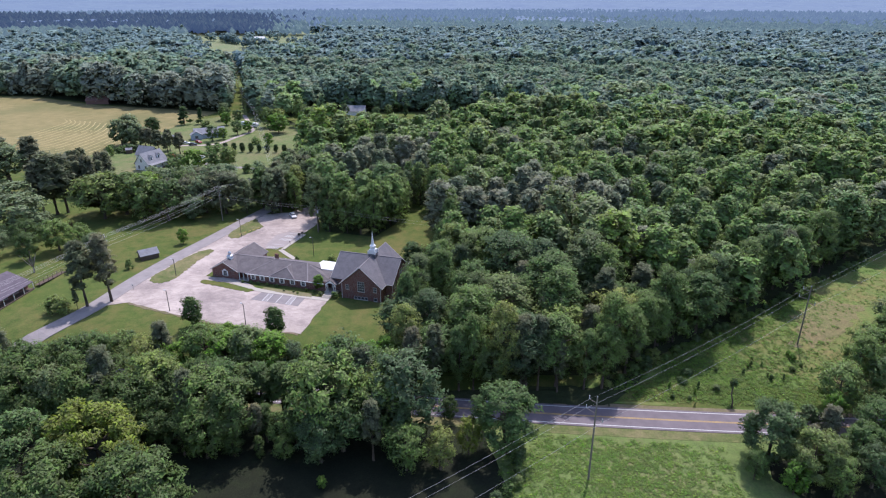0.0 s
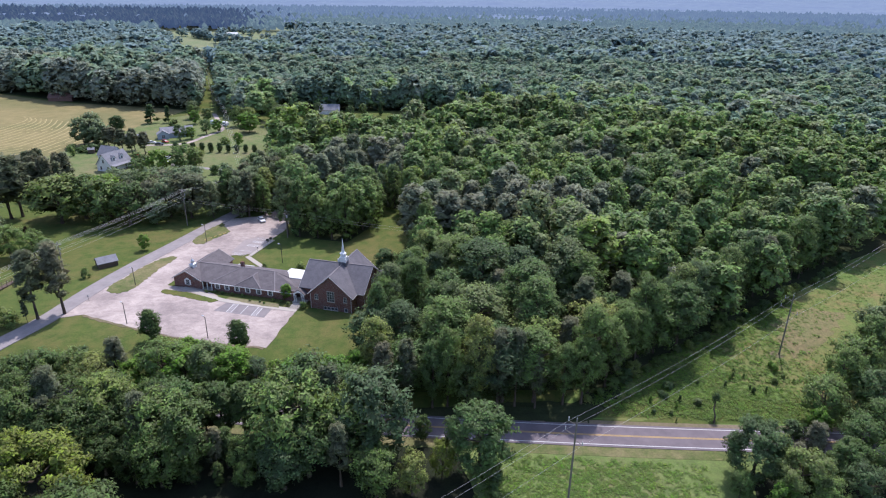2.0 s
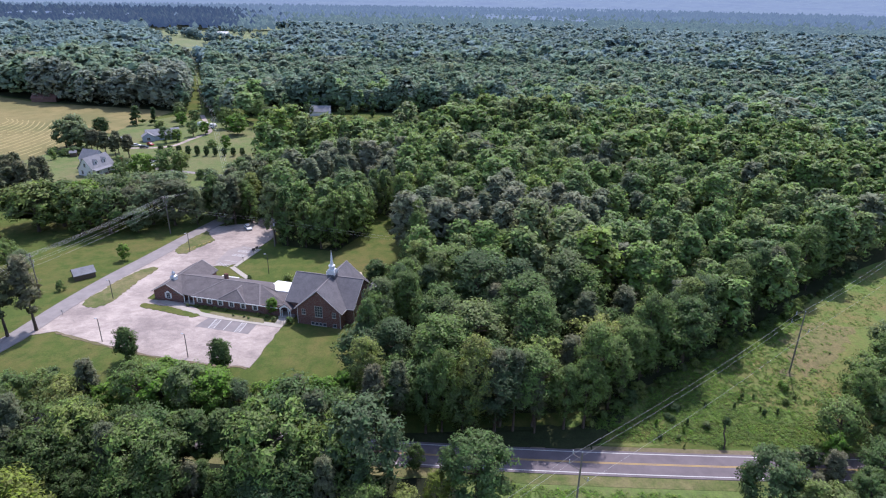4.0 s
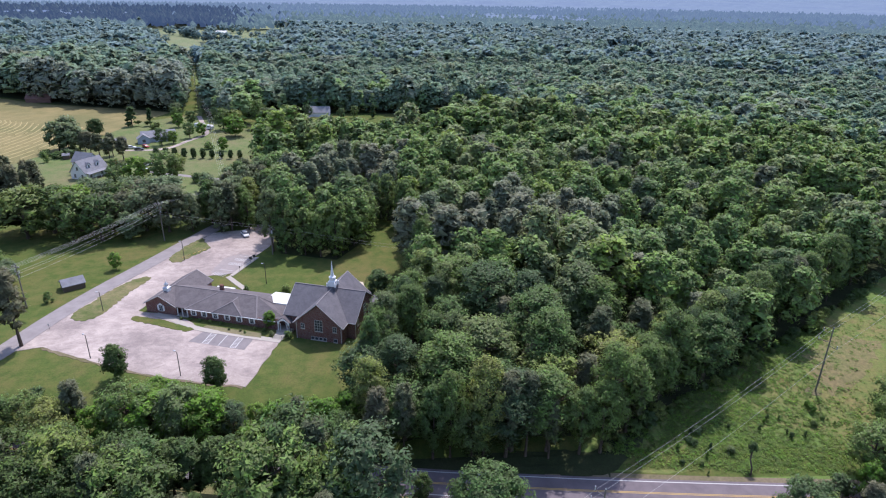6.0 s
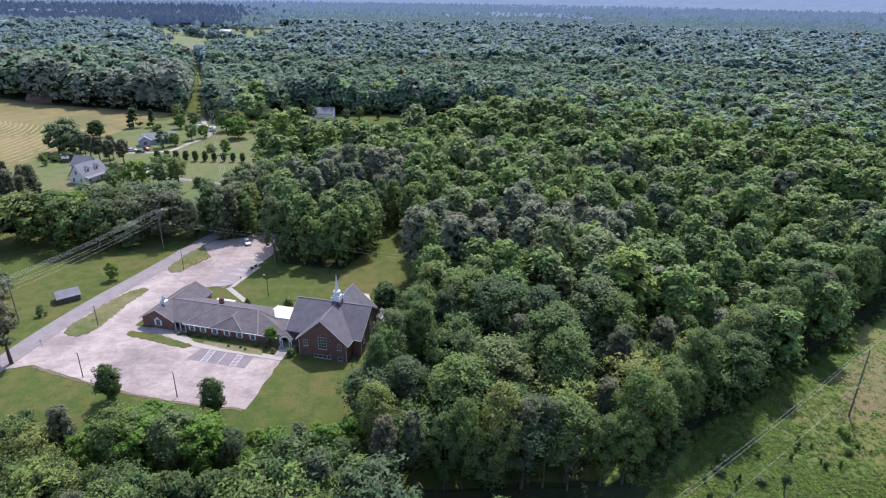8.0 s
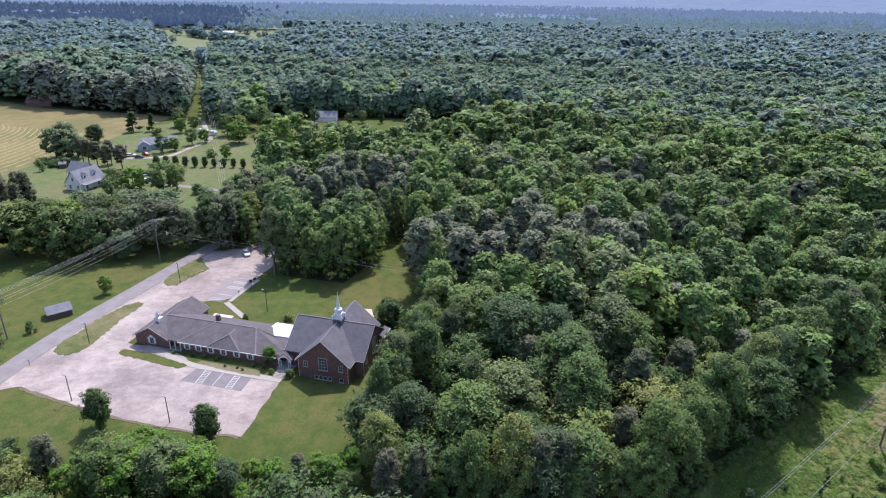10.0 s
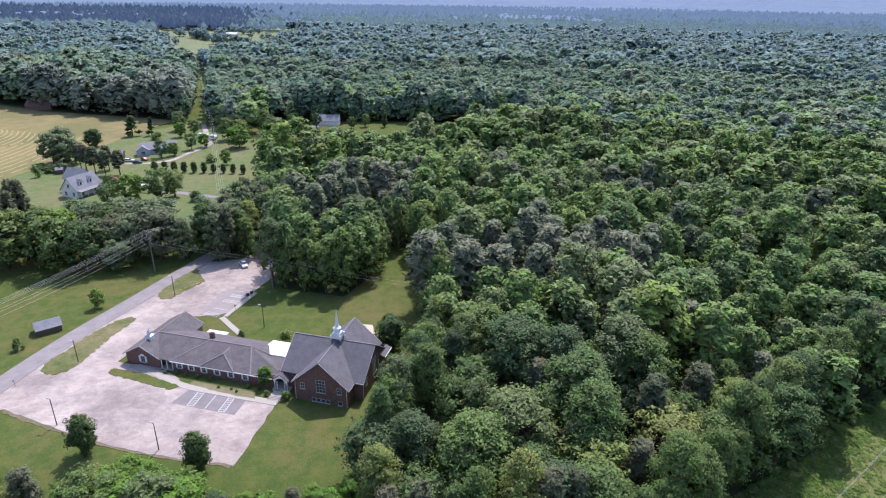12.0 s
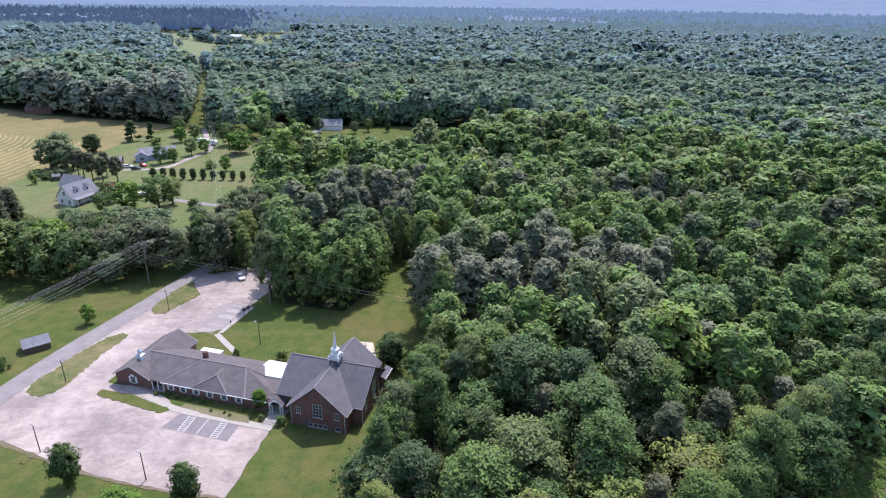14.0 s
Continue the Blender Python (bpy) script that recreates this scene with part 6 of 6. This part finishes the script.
# camera side of the road
near_rng = random.Random(8)
for row, (off, lo_h, hi_h) in enumerate(((7.6, 10.0, 13.5), (12.0, 10.5, 14.5), (16.5, 10.0, 14.5), (20.0, 7.5, 10.5))):
    x = -112 + row * 2.0
    while x < (-8, -6, -4, 0)[row]:
        px = x + near_rng.uniform(-1, 1)
        py = road_y(px) - off + near_rng.uniform(-1.3, 1.3)
        k = near_rng.choice(("broad", "broad", "broad", "pine" if row < 3 else "broad", "column"))
        gap = -41 < px < -24
        if near_rng.random() < 0.93 and not (gap and row < 2):
            plant(k, px, py, 1.1 * near_rng.uniform(lo_h, hi_h) * (1.15 if k == "pine" else 1.0) * (1.3 if px > -40 and row < 2 else 1.0) * (0.62 if gap else 1.0), near_rng.uniform(1.0, 1.25), group="near belt trees", mat=near_rng.choice((M_OAK, M_OAK, M_OAK, M_LEAF)) if k != "pine" and px < -30 else None)
        x += near_rng.uniform(4.6, 6.2)
for x, y, h in ((-41, 107.6, 13), (-37.5, 106.6, 14), (-33.5, 107.4, 13.5), (-30, 106.4, 14.5), (-26.5, 107.2, 13.5), (-35, 100, 9), (-29, 99, 8.5)):
    plant("pine", x, y, h, 1.5, "slender roadside tree with bare stem and leafy crown", "near belt trees", M_OAK)
for x, y in along([(15, 103), (14.5, 96), (13, 88), (8, 83)], 2.4):
    plant("shrub", x + near_rng.uniform(-1, 1), y, near_rng.uniform(1.2, 2.6), 1.3, group="near belt trees")
plant("great", 12.0, 97.5, 15.2, 1.2, "tall full-crowned willowy green tree by the road", "near belt trees", M_LEAF)
plant("broad", 5.0, 96.5, 8.5, 0.9, group="near belt trees", mat=M_GOLD)
plant("young", 1.5, 106.5, 6.0, 0.9, group="near belt trees", mat=M_OAK)
plant("broad", -0.5, 92.5, 9.0, 0.95, group="near belt trees")
for x, y, h, mt in ((-60, 86, 19, M_GOLD), (-48.5, 76, 18.5, M_OAK), (-61, 74.5, 19, M_OAK), (-73, 85, 18, M_LEAF), (-54, 66, 16, M_OAK)):
    plant("great", x, y, h, 1.2, mat=mt, label="large spreading bright green broadleaf tree")
for x, y, h in ((-22, 88, 2.6),):
    plant("young", x, y, h, 1.1)
# low growth where the forest meets the meadow
for x, y in along([(38, 117.6), (45.5, 122.5), (71.5, 138.5), (99.5, 156), (137, 183)], 3.6):
    k = near_rng.choice(("shrub", "shrub", "young"))
    plant(k, x + near_rng.uniform(-1, 1), y + near_rng.uniform(-0.6, 0.8), near_rng.uniform(1.2, 2.6) if k == "shrub" else near_rng.uniform(3.0, 5.0), 1.25, group="wood edge growth", mat=M_LEAF)
# clump by the road under the power line
for x, y, k, h, w in ((62, 94.5, "great", 12.8, 1.25), (67, 89, "great", 11.5, 1.2), (57.5, 90, "broad", 6.5, 0.9), (70, 95, "pine", 8, 1.3), (74.5, 97.5, "pine", 10.5, 1.3), (79, 94, "great", 9, 1.2), (71.5, 91, "broad", 8.5, 1.1), (70, 86, "broad", 8.5, 1.1), (63, 86.5, "young", 7, 1.0), (85, 100, "broad", 10, 1.2),
                      (84, 110, "broad", 12, 1.2), (91, 116, "tall", 14.5, 1.2), (97, 121, "broad", 13, 1.2), (103, 126, "tall", 15, 1.2), (95, 110, "broad", 13, 1.1), (104, 116, "tall", 15, 1.2), (92, 103, "broad", 11, 1.1), (110, 132, "broad", 13, 1.2), (116, 136, "tall", 15, 1.2), (124, 142, "broad", 13, 1.2),
                      (80, 105, "young", 8, 0.9), (78, 88, "broad", 9, 1.1), (87, 92, "broad", 11, 1.1), (112, 122, "tall", 15, 1.2), (122, 132, "tall", 15, 1.2), (132, 150, "tall", 15, 1.2), (76, 106, "shrub", 4.0, 1.3), (72, 103, "shrub", 3.6, 1.3)):
    plant(k, x, y, h, w, group="clump by the road")
# lot trees and yard
plant("egg", -63.8, 139.8, 8.2, 0.95, "bushy dark green tree beside the car park", mat=M_OAK)
plant("egg", -41.7, 135.6, 8.0, 0.95, "bushy dark green tree beside the car park", mat=M_OAK)
plant("pine", -96.8, 150.3, 19, 1.25)
plant("pine", -91.6, 153.2, 20, 1.15)
plant("pine", -98.5, 148.6, 6, 0.9)
plant("shrub", -103, 146.8, 4.6, 1.5, "large rounded clipped green bush")
plant("shrub", -77.7, 133.5, 2.7, 1.6)
plant("shrub", -97.2, 175.4, 3.0, 0.9)
plant("young", -88.5, 196.5, 5.5, 1.0)
plant("broad", -104.5, 128.9, 4.5, 0.8)
for x, y, h in ((-180, 344, 13), (-174, 342, 13), (-177, 349, 15), (-170, 345, 11)):
    plant("young", x, y, h * 1.12, 1.15, "tall pale grey-green leafy tree by the field", "yard trees", M_SILVER)
plant("shrub", -174.5, 320.5, 5.0, 0.7)
bare = empty("bare_tree", pose(-124.8, 172.4, 0), "leafless pale multi-stemmed tree on the lawn", "bare tree")
bare_rng = random.Random(3)
limbs = [tube([(0, 0, -0.3), (0.05, 0.1, 1.0), (0.1, 0.15, 1.9)], [0.28, 0.24, 0.20], 7)]
for i in range(9):
    a, r = i * 0.7, bare_rng.uniform(1.2, 2.8)
    limbs.append(tube([(0.1, 0.15, 1.7), (math.cos(a) * r * 0.45, math.sin(a) * r * 0.45, 3.6), (math.cos(a) * r, math.sin(a) * r, bare_rng.uniform(5.4, 7.2))], [0.13, 0.09, 0.03], 5))
part("trunk", merged(*limbs), M_POLE, bare)
# church planting
plant("egg", -35.6, 160.4, 4.8, 1.0, "small round-headed green tree by the entrance", mat=M_FRESH)
plant("shrub", -35.0, 178.2, 3.4, 1.0)
plant("shrub", -46.4, 180.9, 1.9, 1.0)
plant("egg", -9.6, 175.5, 8.5, 1.35, "dense dark green evergreen tree behind the church")
plant("shrub", -30.3, 155.6, 1.9, 1.3)
plant("shrub", -34.6, 156.9, 1.3, 1.0)
for i, (u, v) in enumerate(((-32.0, 0.4), (-29.5, 0.9), (-27.0, 0.8), (-24.2, 0.9), (-21.0, 0.8), (-11.5, 0.7), (-9.0, 0.7), (-17.5, -1.2), (-14.5, -1.0), (-13.0, -1.5))):
    p = CH @ Vector((u, v, 0))
    plant("shrub", p.x, p.y, 0.9 if v > 0 else 0.7, 1.1, "low clipped foundation shrub", "foundation shrubs")
# trees and groves west of the side road
for x, y, k, h, w, mt in ((-149, 207, "broad", 13, 1.5, M_OAK), (-156, 216, "broad", 12, 1.2, M_OAK), (-140, 203, "broad", 8, 1.1, M_OAK), (-149, 227, "pine", 18, 1.35, None), (-146, 229, "pine", 17, 1.2, None), (-152, 224, "pine", 15, 1.2, None), (-186, 274, "pine", 15, 1.4, None), (-194, 269, "broad", 13, 1.2, M_OAK), (-202, 262, "broad", 13, 1.3, M_OAK), (-200, 276, "pine", 14, 1.4, None),
                          (-128, 222, "broad", 13, 1.35, M_OAK), (-122, 227, "broad", 12, 1.2, M_OAK), (-133, 229, "broad", 11, 1.1, M_OAK), (-112, 220, "broad", 12.5, 1.0, M_LEAF), (-114, 229, "broad", 12, 1.0, M_FRESH), (-103, 220, "broad", 11.5, 1.05, M_OAK), (-106, 228, "broad", 10, 1.0, M_OAK), (-99, 229, "broad", 10.5, 1.0, M_PINE), (-121, 252, "broad", 9, 1.1, M_OAK), (-112, 244, "broad", 10, 1.1, M_OAK),
                          (-105, 252, "broad", 9.5, 1.2, M_OAK), (-97, 243, "broad", 10.5, 1.1, M_PINE), (-88, 238, "broad", 12.5, 1.25, M_OAK), (-84, 228, "broad", 12.5, 1.2, M_OAK), (-92, 229, "broad", 11, 1.0, M_OAK), (-104, 238, "broad", 10.5, 1.1, M_OAK), (-127, 240, "broad", 9.5, 1.1, M_OAK), (-116, 236, "broad", 10, 1.0, M_OAK), (-94, 221, "young", 7, 1.2, M_OAK),
                          (-138, 192, "broad", 9, 1.15, M_OAK), (-127, 190, "broad", 9.5, 1.2, M_LEAF), (-119, 189, "broad", 8.5, 1.1, M_LEAF), (-132, 182, "broad", 8.5, 1.0, M_OAK), (-113, 186, "broad", 7, 1.0, M_OAK), (-144, 184, "broad", 9, 1.1, M_OAK)):
    plant(k, x, y, h * (1.35 if y > 215 else 1.12), w * 1.2, group="grove trees", mat=tree_rng.choice((M_OAK, M_LEAF, M_SILVER, M_SILVER, M_PINE)) if mt is M_OAK else mt)
for x, y in scatter([(-163, 262), (-168, 256), (-155, 249), (-145, 247), (-140, 254), (-143, 262), (-152, 268), (-168, 268)], 5.2, 0, 500, wr):
    plant("pine", x, y, tree_rng.uniform(14, 17.5), tree_rng.uniform(1.05, 1.3), "tall grey-green pine standing in a close grove", "pine grove trees")
for x, y in ((-132, 211), (-136, 213)):
    plant("shrub", x, y, 2.0, 0.8, "small reddish brown shrub on the lawn", "", M_RUST)
# pines where the car park ends
for x, y in scatter([(-74, 230), (-61, 229), (-50, 242), (-54, 266), (-70, 266)], 5.5, 0, 400, wr):
    k = tree_rng.choice(("pine", "column", "column", "tall"))
    plant(k, x, y, tree_rng.uniform(14, 18), 1.3, group="trees at the car park end", mat=None if k == "pine" else tree_rng.choice((M_LEAF, M_SILVER, M_SILVER)))
for x, y, k, h in ((-66.0, 227, "column", 16), (-63.0, 229, "pine", 17), (-59.5, 233.5, "column", 15), (-64.5, 234, "tall", 17), (-62, 239, "column", 17), (-57.3, 229.8, "column", 14), (-76, 228, "column", 14), (-78, 233, "broad", 12)):
    plant(k, x, y, h, 1.25, group="trees at the car park end", mat=None if k == "pine" else tree_rng.choice((M_LEAF, M_SILVER, M_SILVER)))
# house yards
for x, y, k, h, w in ((-177.7, 379, "egg", 9, 1.1), (-169, 406, "cone", 11, 1.3), (-159, 408, "cone", 10, 0.8), (-133.6, 357, "broad", 8.5, 0.85), (-129, 361, "young", 6.5, 0.9), (-124.4, 374, "broad", 8.5, 0.75), (-119.5, 380, "young", 7, 0.9), (-112, 397, "broad", 12, 0.85), (-104, 395, "broad", 11.5, 0.85), (-100.7, 379, "young", 11, 1.25),
                      (-147.6, 422, "broad", 11, 0.75), (-152, 398, "shrub", 4, 1.2), (-141, 404, "young", 8, 0.9), (-97.7, 344, "young", 7, 0.75), (-106.6, 349, "shrub", 3.6, 1.1), (-93.2, 288, "shrub", 4, 1.0), (-146, 324, "pine", 11, 1.1), (-158, 331, "pine", 12, 1.1), (-152, 327, "pine", 12, 1.1), (-140, 325, "pine", 11, 1.2), (-163, 336, "pine", 11, 1.1), (-149, 334, "pine", 11, 1.1),
                      (-134, 302, "broad", 6.5, 0.8), (-128, 296, "broad", 6.5, 0.8), (-118, 286, "young", 11, 1.0), (-107.5, 289, "broad", 12.5, 1.05), (-103.5, 293, "broad", 10.5, 0.8), (-126, 283, "broad", 8, 0.9), (-181, 333, "shrub", 3, 1.5), (-168, 331, "shrub", 3.5, 1.5), (-173, 329, "shrub", 3.2, 1.5), (-85, 395, "broad", 13, 1.0), (-92, 402, "tall", 16, 1.0), (-76, 352, "young", 12, 1.0), (-147, 420, "broad", 9, 0.9), (-136, 412, "broad", 8, 0.9)):
    plant(k, x, y, h * 1.05, w * 1.4, group="yard trees")
for x, y, k, h, w in ((-68, 433, "broad", 9, 1.1), (-46, 430, "broad", 7.5, 1.1), (-78, 408, "column", 13, 1.2), (-38, 436, "broad", 8, 1.0), (-88, 392, "young", 11, 1.2), (-26, 436, "cone", 9, 1.2)):
    plant(k, x, y, h, w, group="trees by the wood house")
for i in range(10):
    plant("egg", -126.4 + i * 4.57, 330.6 - i * 0.25, 5.0 if i < 6 else 4.4, 0.95, "dark clipped evergreen in a row", "hedge row evergreens")


# ---- rough growth in the meadows ----
def weeds(name, area, n, hi, mat, seed, label, centre=None):
    rng = np.random.default_rng(seed)
    xs_, ys_ = [p[0] for p in area], [p[1] for p in area]
    form = [leaves("shrub", 300 + v, 24, 0.40) for v in range(4)]
    blocks, tints = [], []
    while len(blocks) < n:
        x, y = rng.uniform(min(xs_), max(xs_)), rng.uniform(min(ys_), max(ys_))
        if not inside(x, y, area) or noise.noise((x * 0.11, y * 0.11, seed)) < -0.75:
            continue
        if centre and rng.random() > math.exp(-((x - centre[0]) ** 2 + (y - centre[1]) ** 2) / centre[2] ** 2):
            continue
        s = rng.uniform(0.10, 0.34) * hi
        a = rng.uniform(0, 6.28)
        q, v = turned_leaves(form[int(rng.integers(4))], a, s * 2.3, s * 0.42, x, y, land(x, y))
        blocks.append((q, v * 0.5 + np.array([0.0, 0.0, 0.75])))
        tints.append(np.full(len(blocks[-1][1]), rng.uniform(0.3, 1.0)))
    ob = new(name, leaf_mesh(name, leaf_stack(blocks), mat, np.concatenate(tints)))
    return tagged(ob, label, "undergrowth", kind="stuff")


M_WEED = leaf_material("weed_leaves", [(0.0, (0.150, 0.250, 0.060)), (0.6, (0.190, 0.310, 0.068)), (1.0, (0.250, 0.330, 0.080))], True)
weeds("weeds", [(13, 103), (22, 102), (55, 98.5), (54, 78), (30, 74), (8, 80)], 3000, 0.9, M_WEED, 21, "lush green vines and weeds covering the bank", (32, 89, 21.0))
weeds("weeds", [(40, 114), (62, 112), (80, 111), (104, 122), (120, 140), (118, 160), (101, 153), (73, 136), (50, 121)], 2600, 1.0, M_WEED, 22, "tall green weeds in the rough meadow", (62, 119, 24.0))
weeds("weeds", [(36, 117), (45, 124), (71, 140), (99, 157.5), (109, 157), (82, 139), (58, 123), (43, 115.5)], 1100, 1.1, M_WEED, 24, "tall green weeds along the forest edge")
weeds("weeds", [(70, 134), (90, 136), (120, 152), (150, 180), (138, 181), (101, 153)], 900, 0.6, M_WEED, 23, "scattered green weeds in the rough meadow")
bush_rng = random.Random(5)
for i in range(26):
    x = bush_rng.uniform(50, 86)
    y = 113.5 + (x - 50) * 0.32 + bush_rng.uniform(-3.5, 6.5)
    k = bush_rng.choice(("cone", "shrub", "cone", "young"))
    plant(k, x, y, bush_rng.uniform(0.8, 1.5) if k == "shrub" else bush_rng.uniform(0.9, 1.7), bush_rng.uniform(1.1, 1.8), "small bushy sapling standing in rough meadow", "meadow saplings", bush_rng.choice((M_CEDAR, M_OAK, M_LEAF, M_FRESH)))
snag = empty("dead_tree", pose(62.4, 111.0, land(62.4, 111)), "leaning dead tree trunk with ivy on top", "dead tree")
part("trunk", merged(tube([(0, 0, -0.3), (0.1, 0.3, 1.6), (-0.1, 1.0, 3.0), (0.5, 2.0, 4.6), (1.2, 2.6, 5.6)], [0.2, 0.17, 0.15, 0.12, 0.06], 6), tube([(0.5, 2.0, 4.6), (-0.4, 2.4, 5.4)], [0.08, 0.03], 5)), M_BARK, snag)
ivy = new("crown", leaf_mesh("ivy", turned_leaves(leaves("shrub", 77, 420, 0.3), 0.0, 0.75, 0.75, 0.8, 2.3, 3.8), M_CEDAR))
ivy.parent = snag
# Tree shade under the belt and the clump, painted as near-black ground
lay("belt_floor", [(x, road_y(x) - 6.0) for x in np.arange(-112, 14, 6.0)] + [(12, 86), (-30, 80), (-112, 92)], M_BELT_SHADE, 0.05, "leaf litter under roadside trees, blackened for tree shade", "forest floor", 3, 0.8)
lay("belt_floor", [(61, 90), (63, 95), (70, 98.5), (84, 102), (98, 115), (122, 137), (136, 145), (130, 120), (105, 100), (84, 84), (66, 84)], M_BELT_SHADE, 0.05, "leaf litter under roadside trees, blackened for tree shade", "forest floor", 2, 1.2)
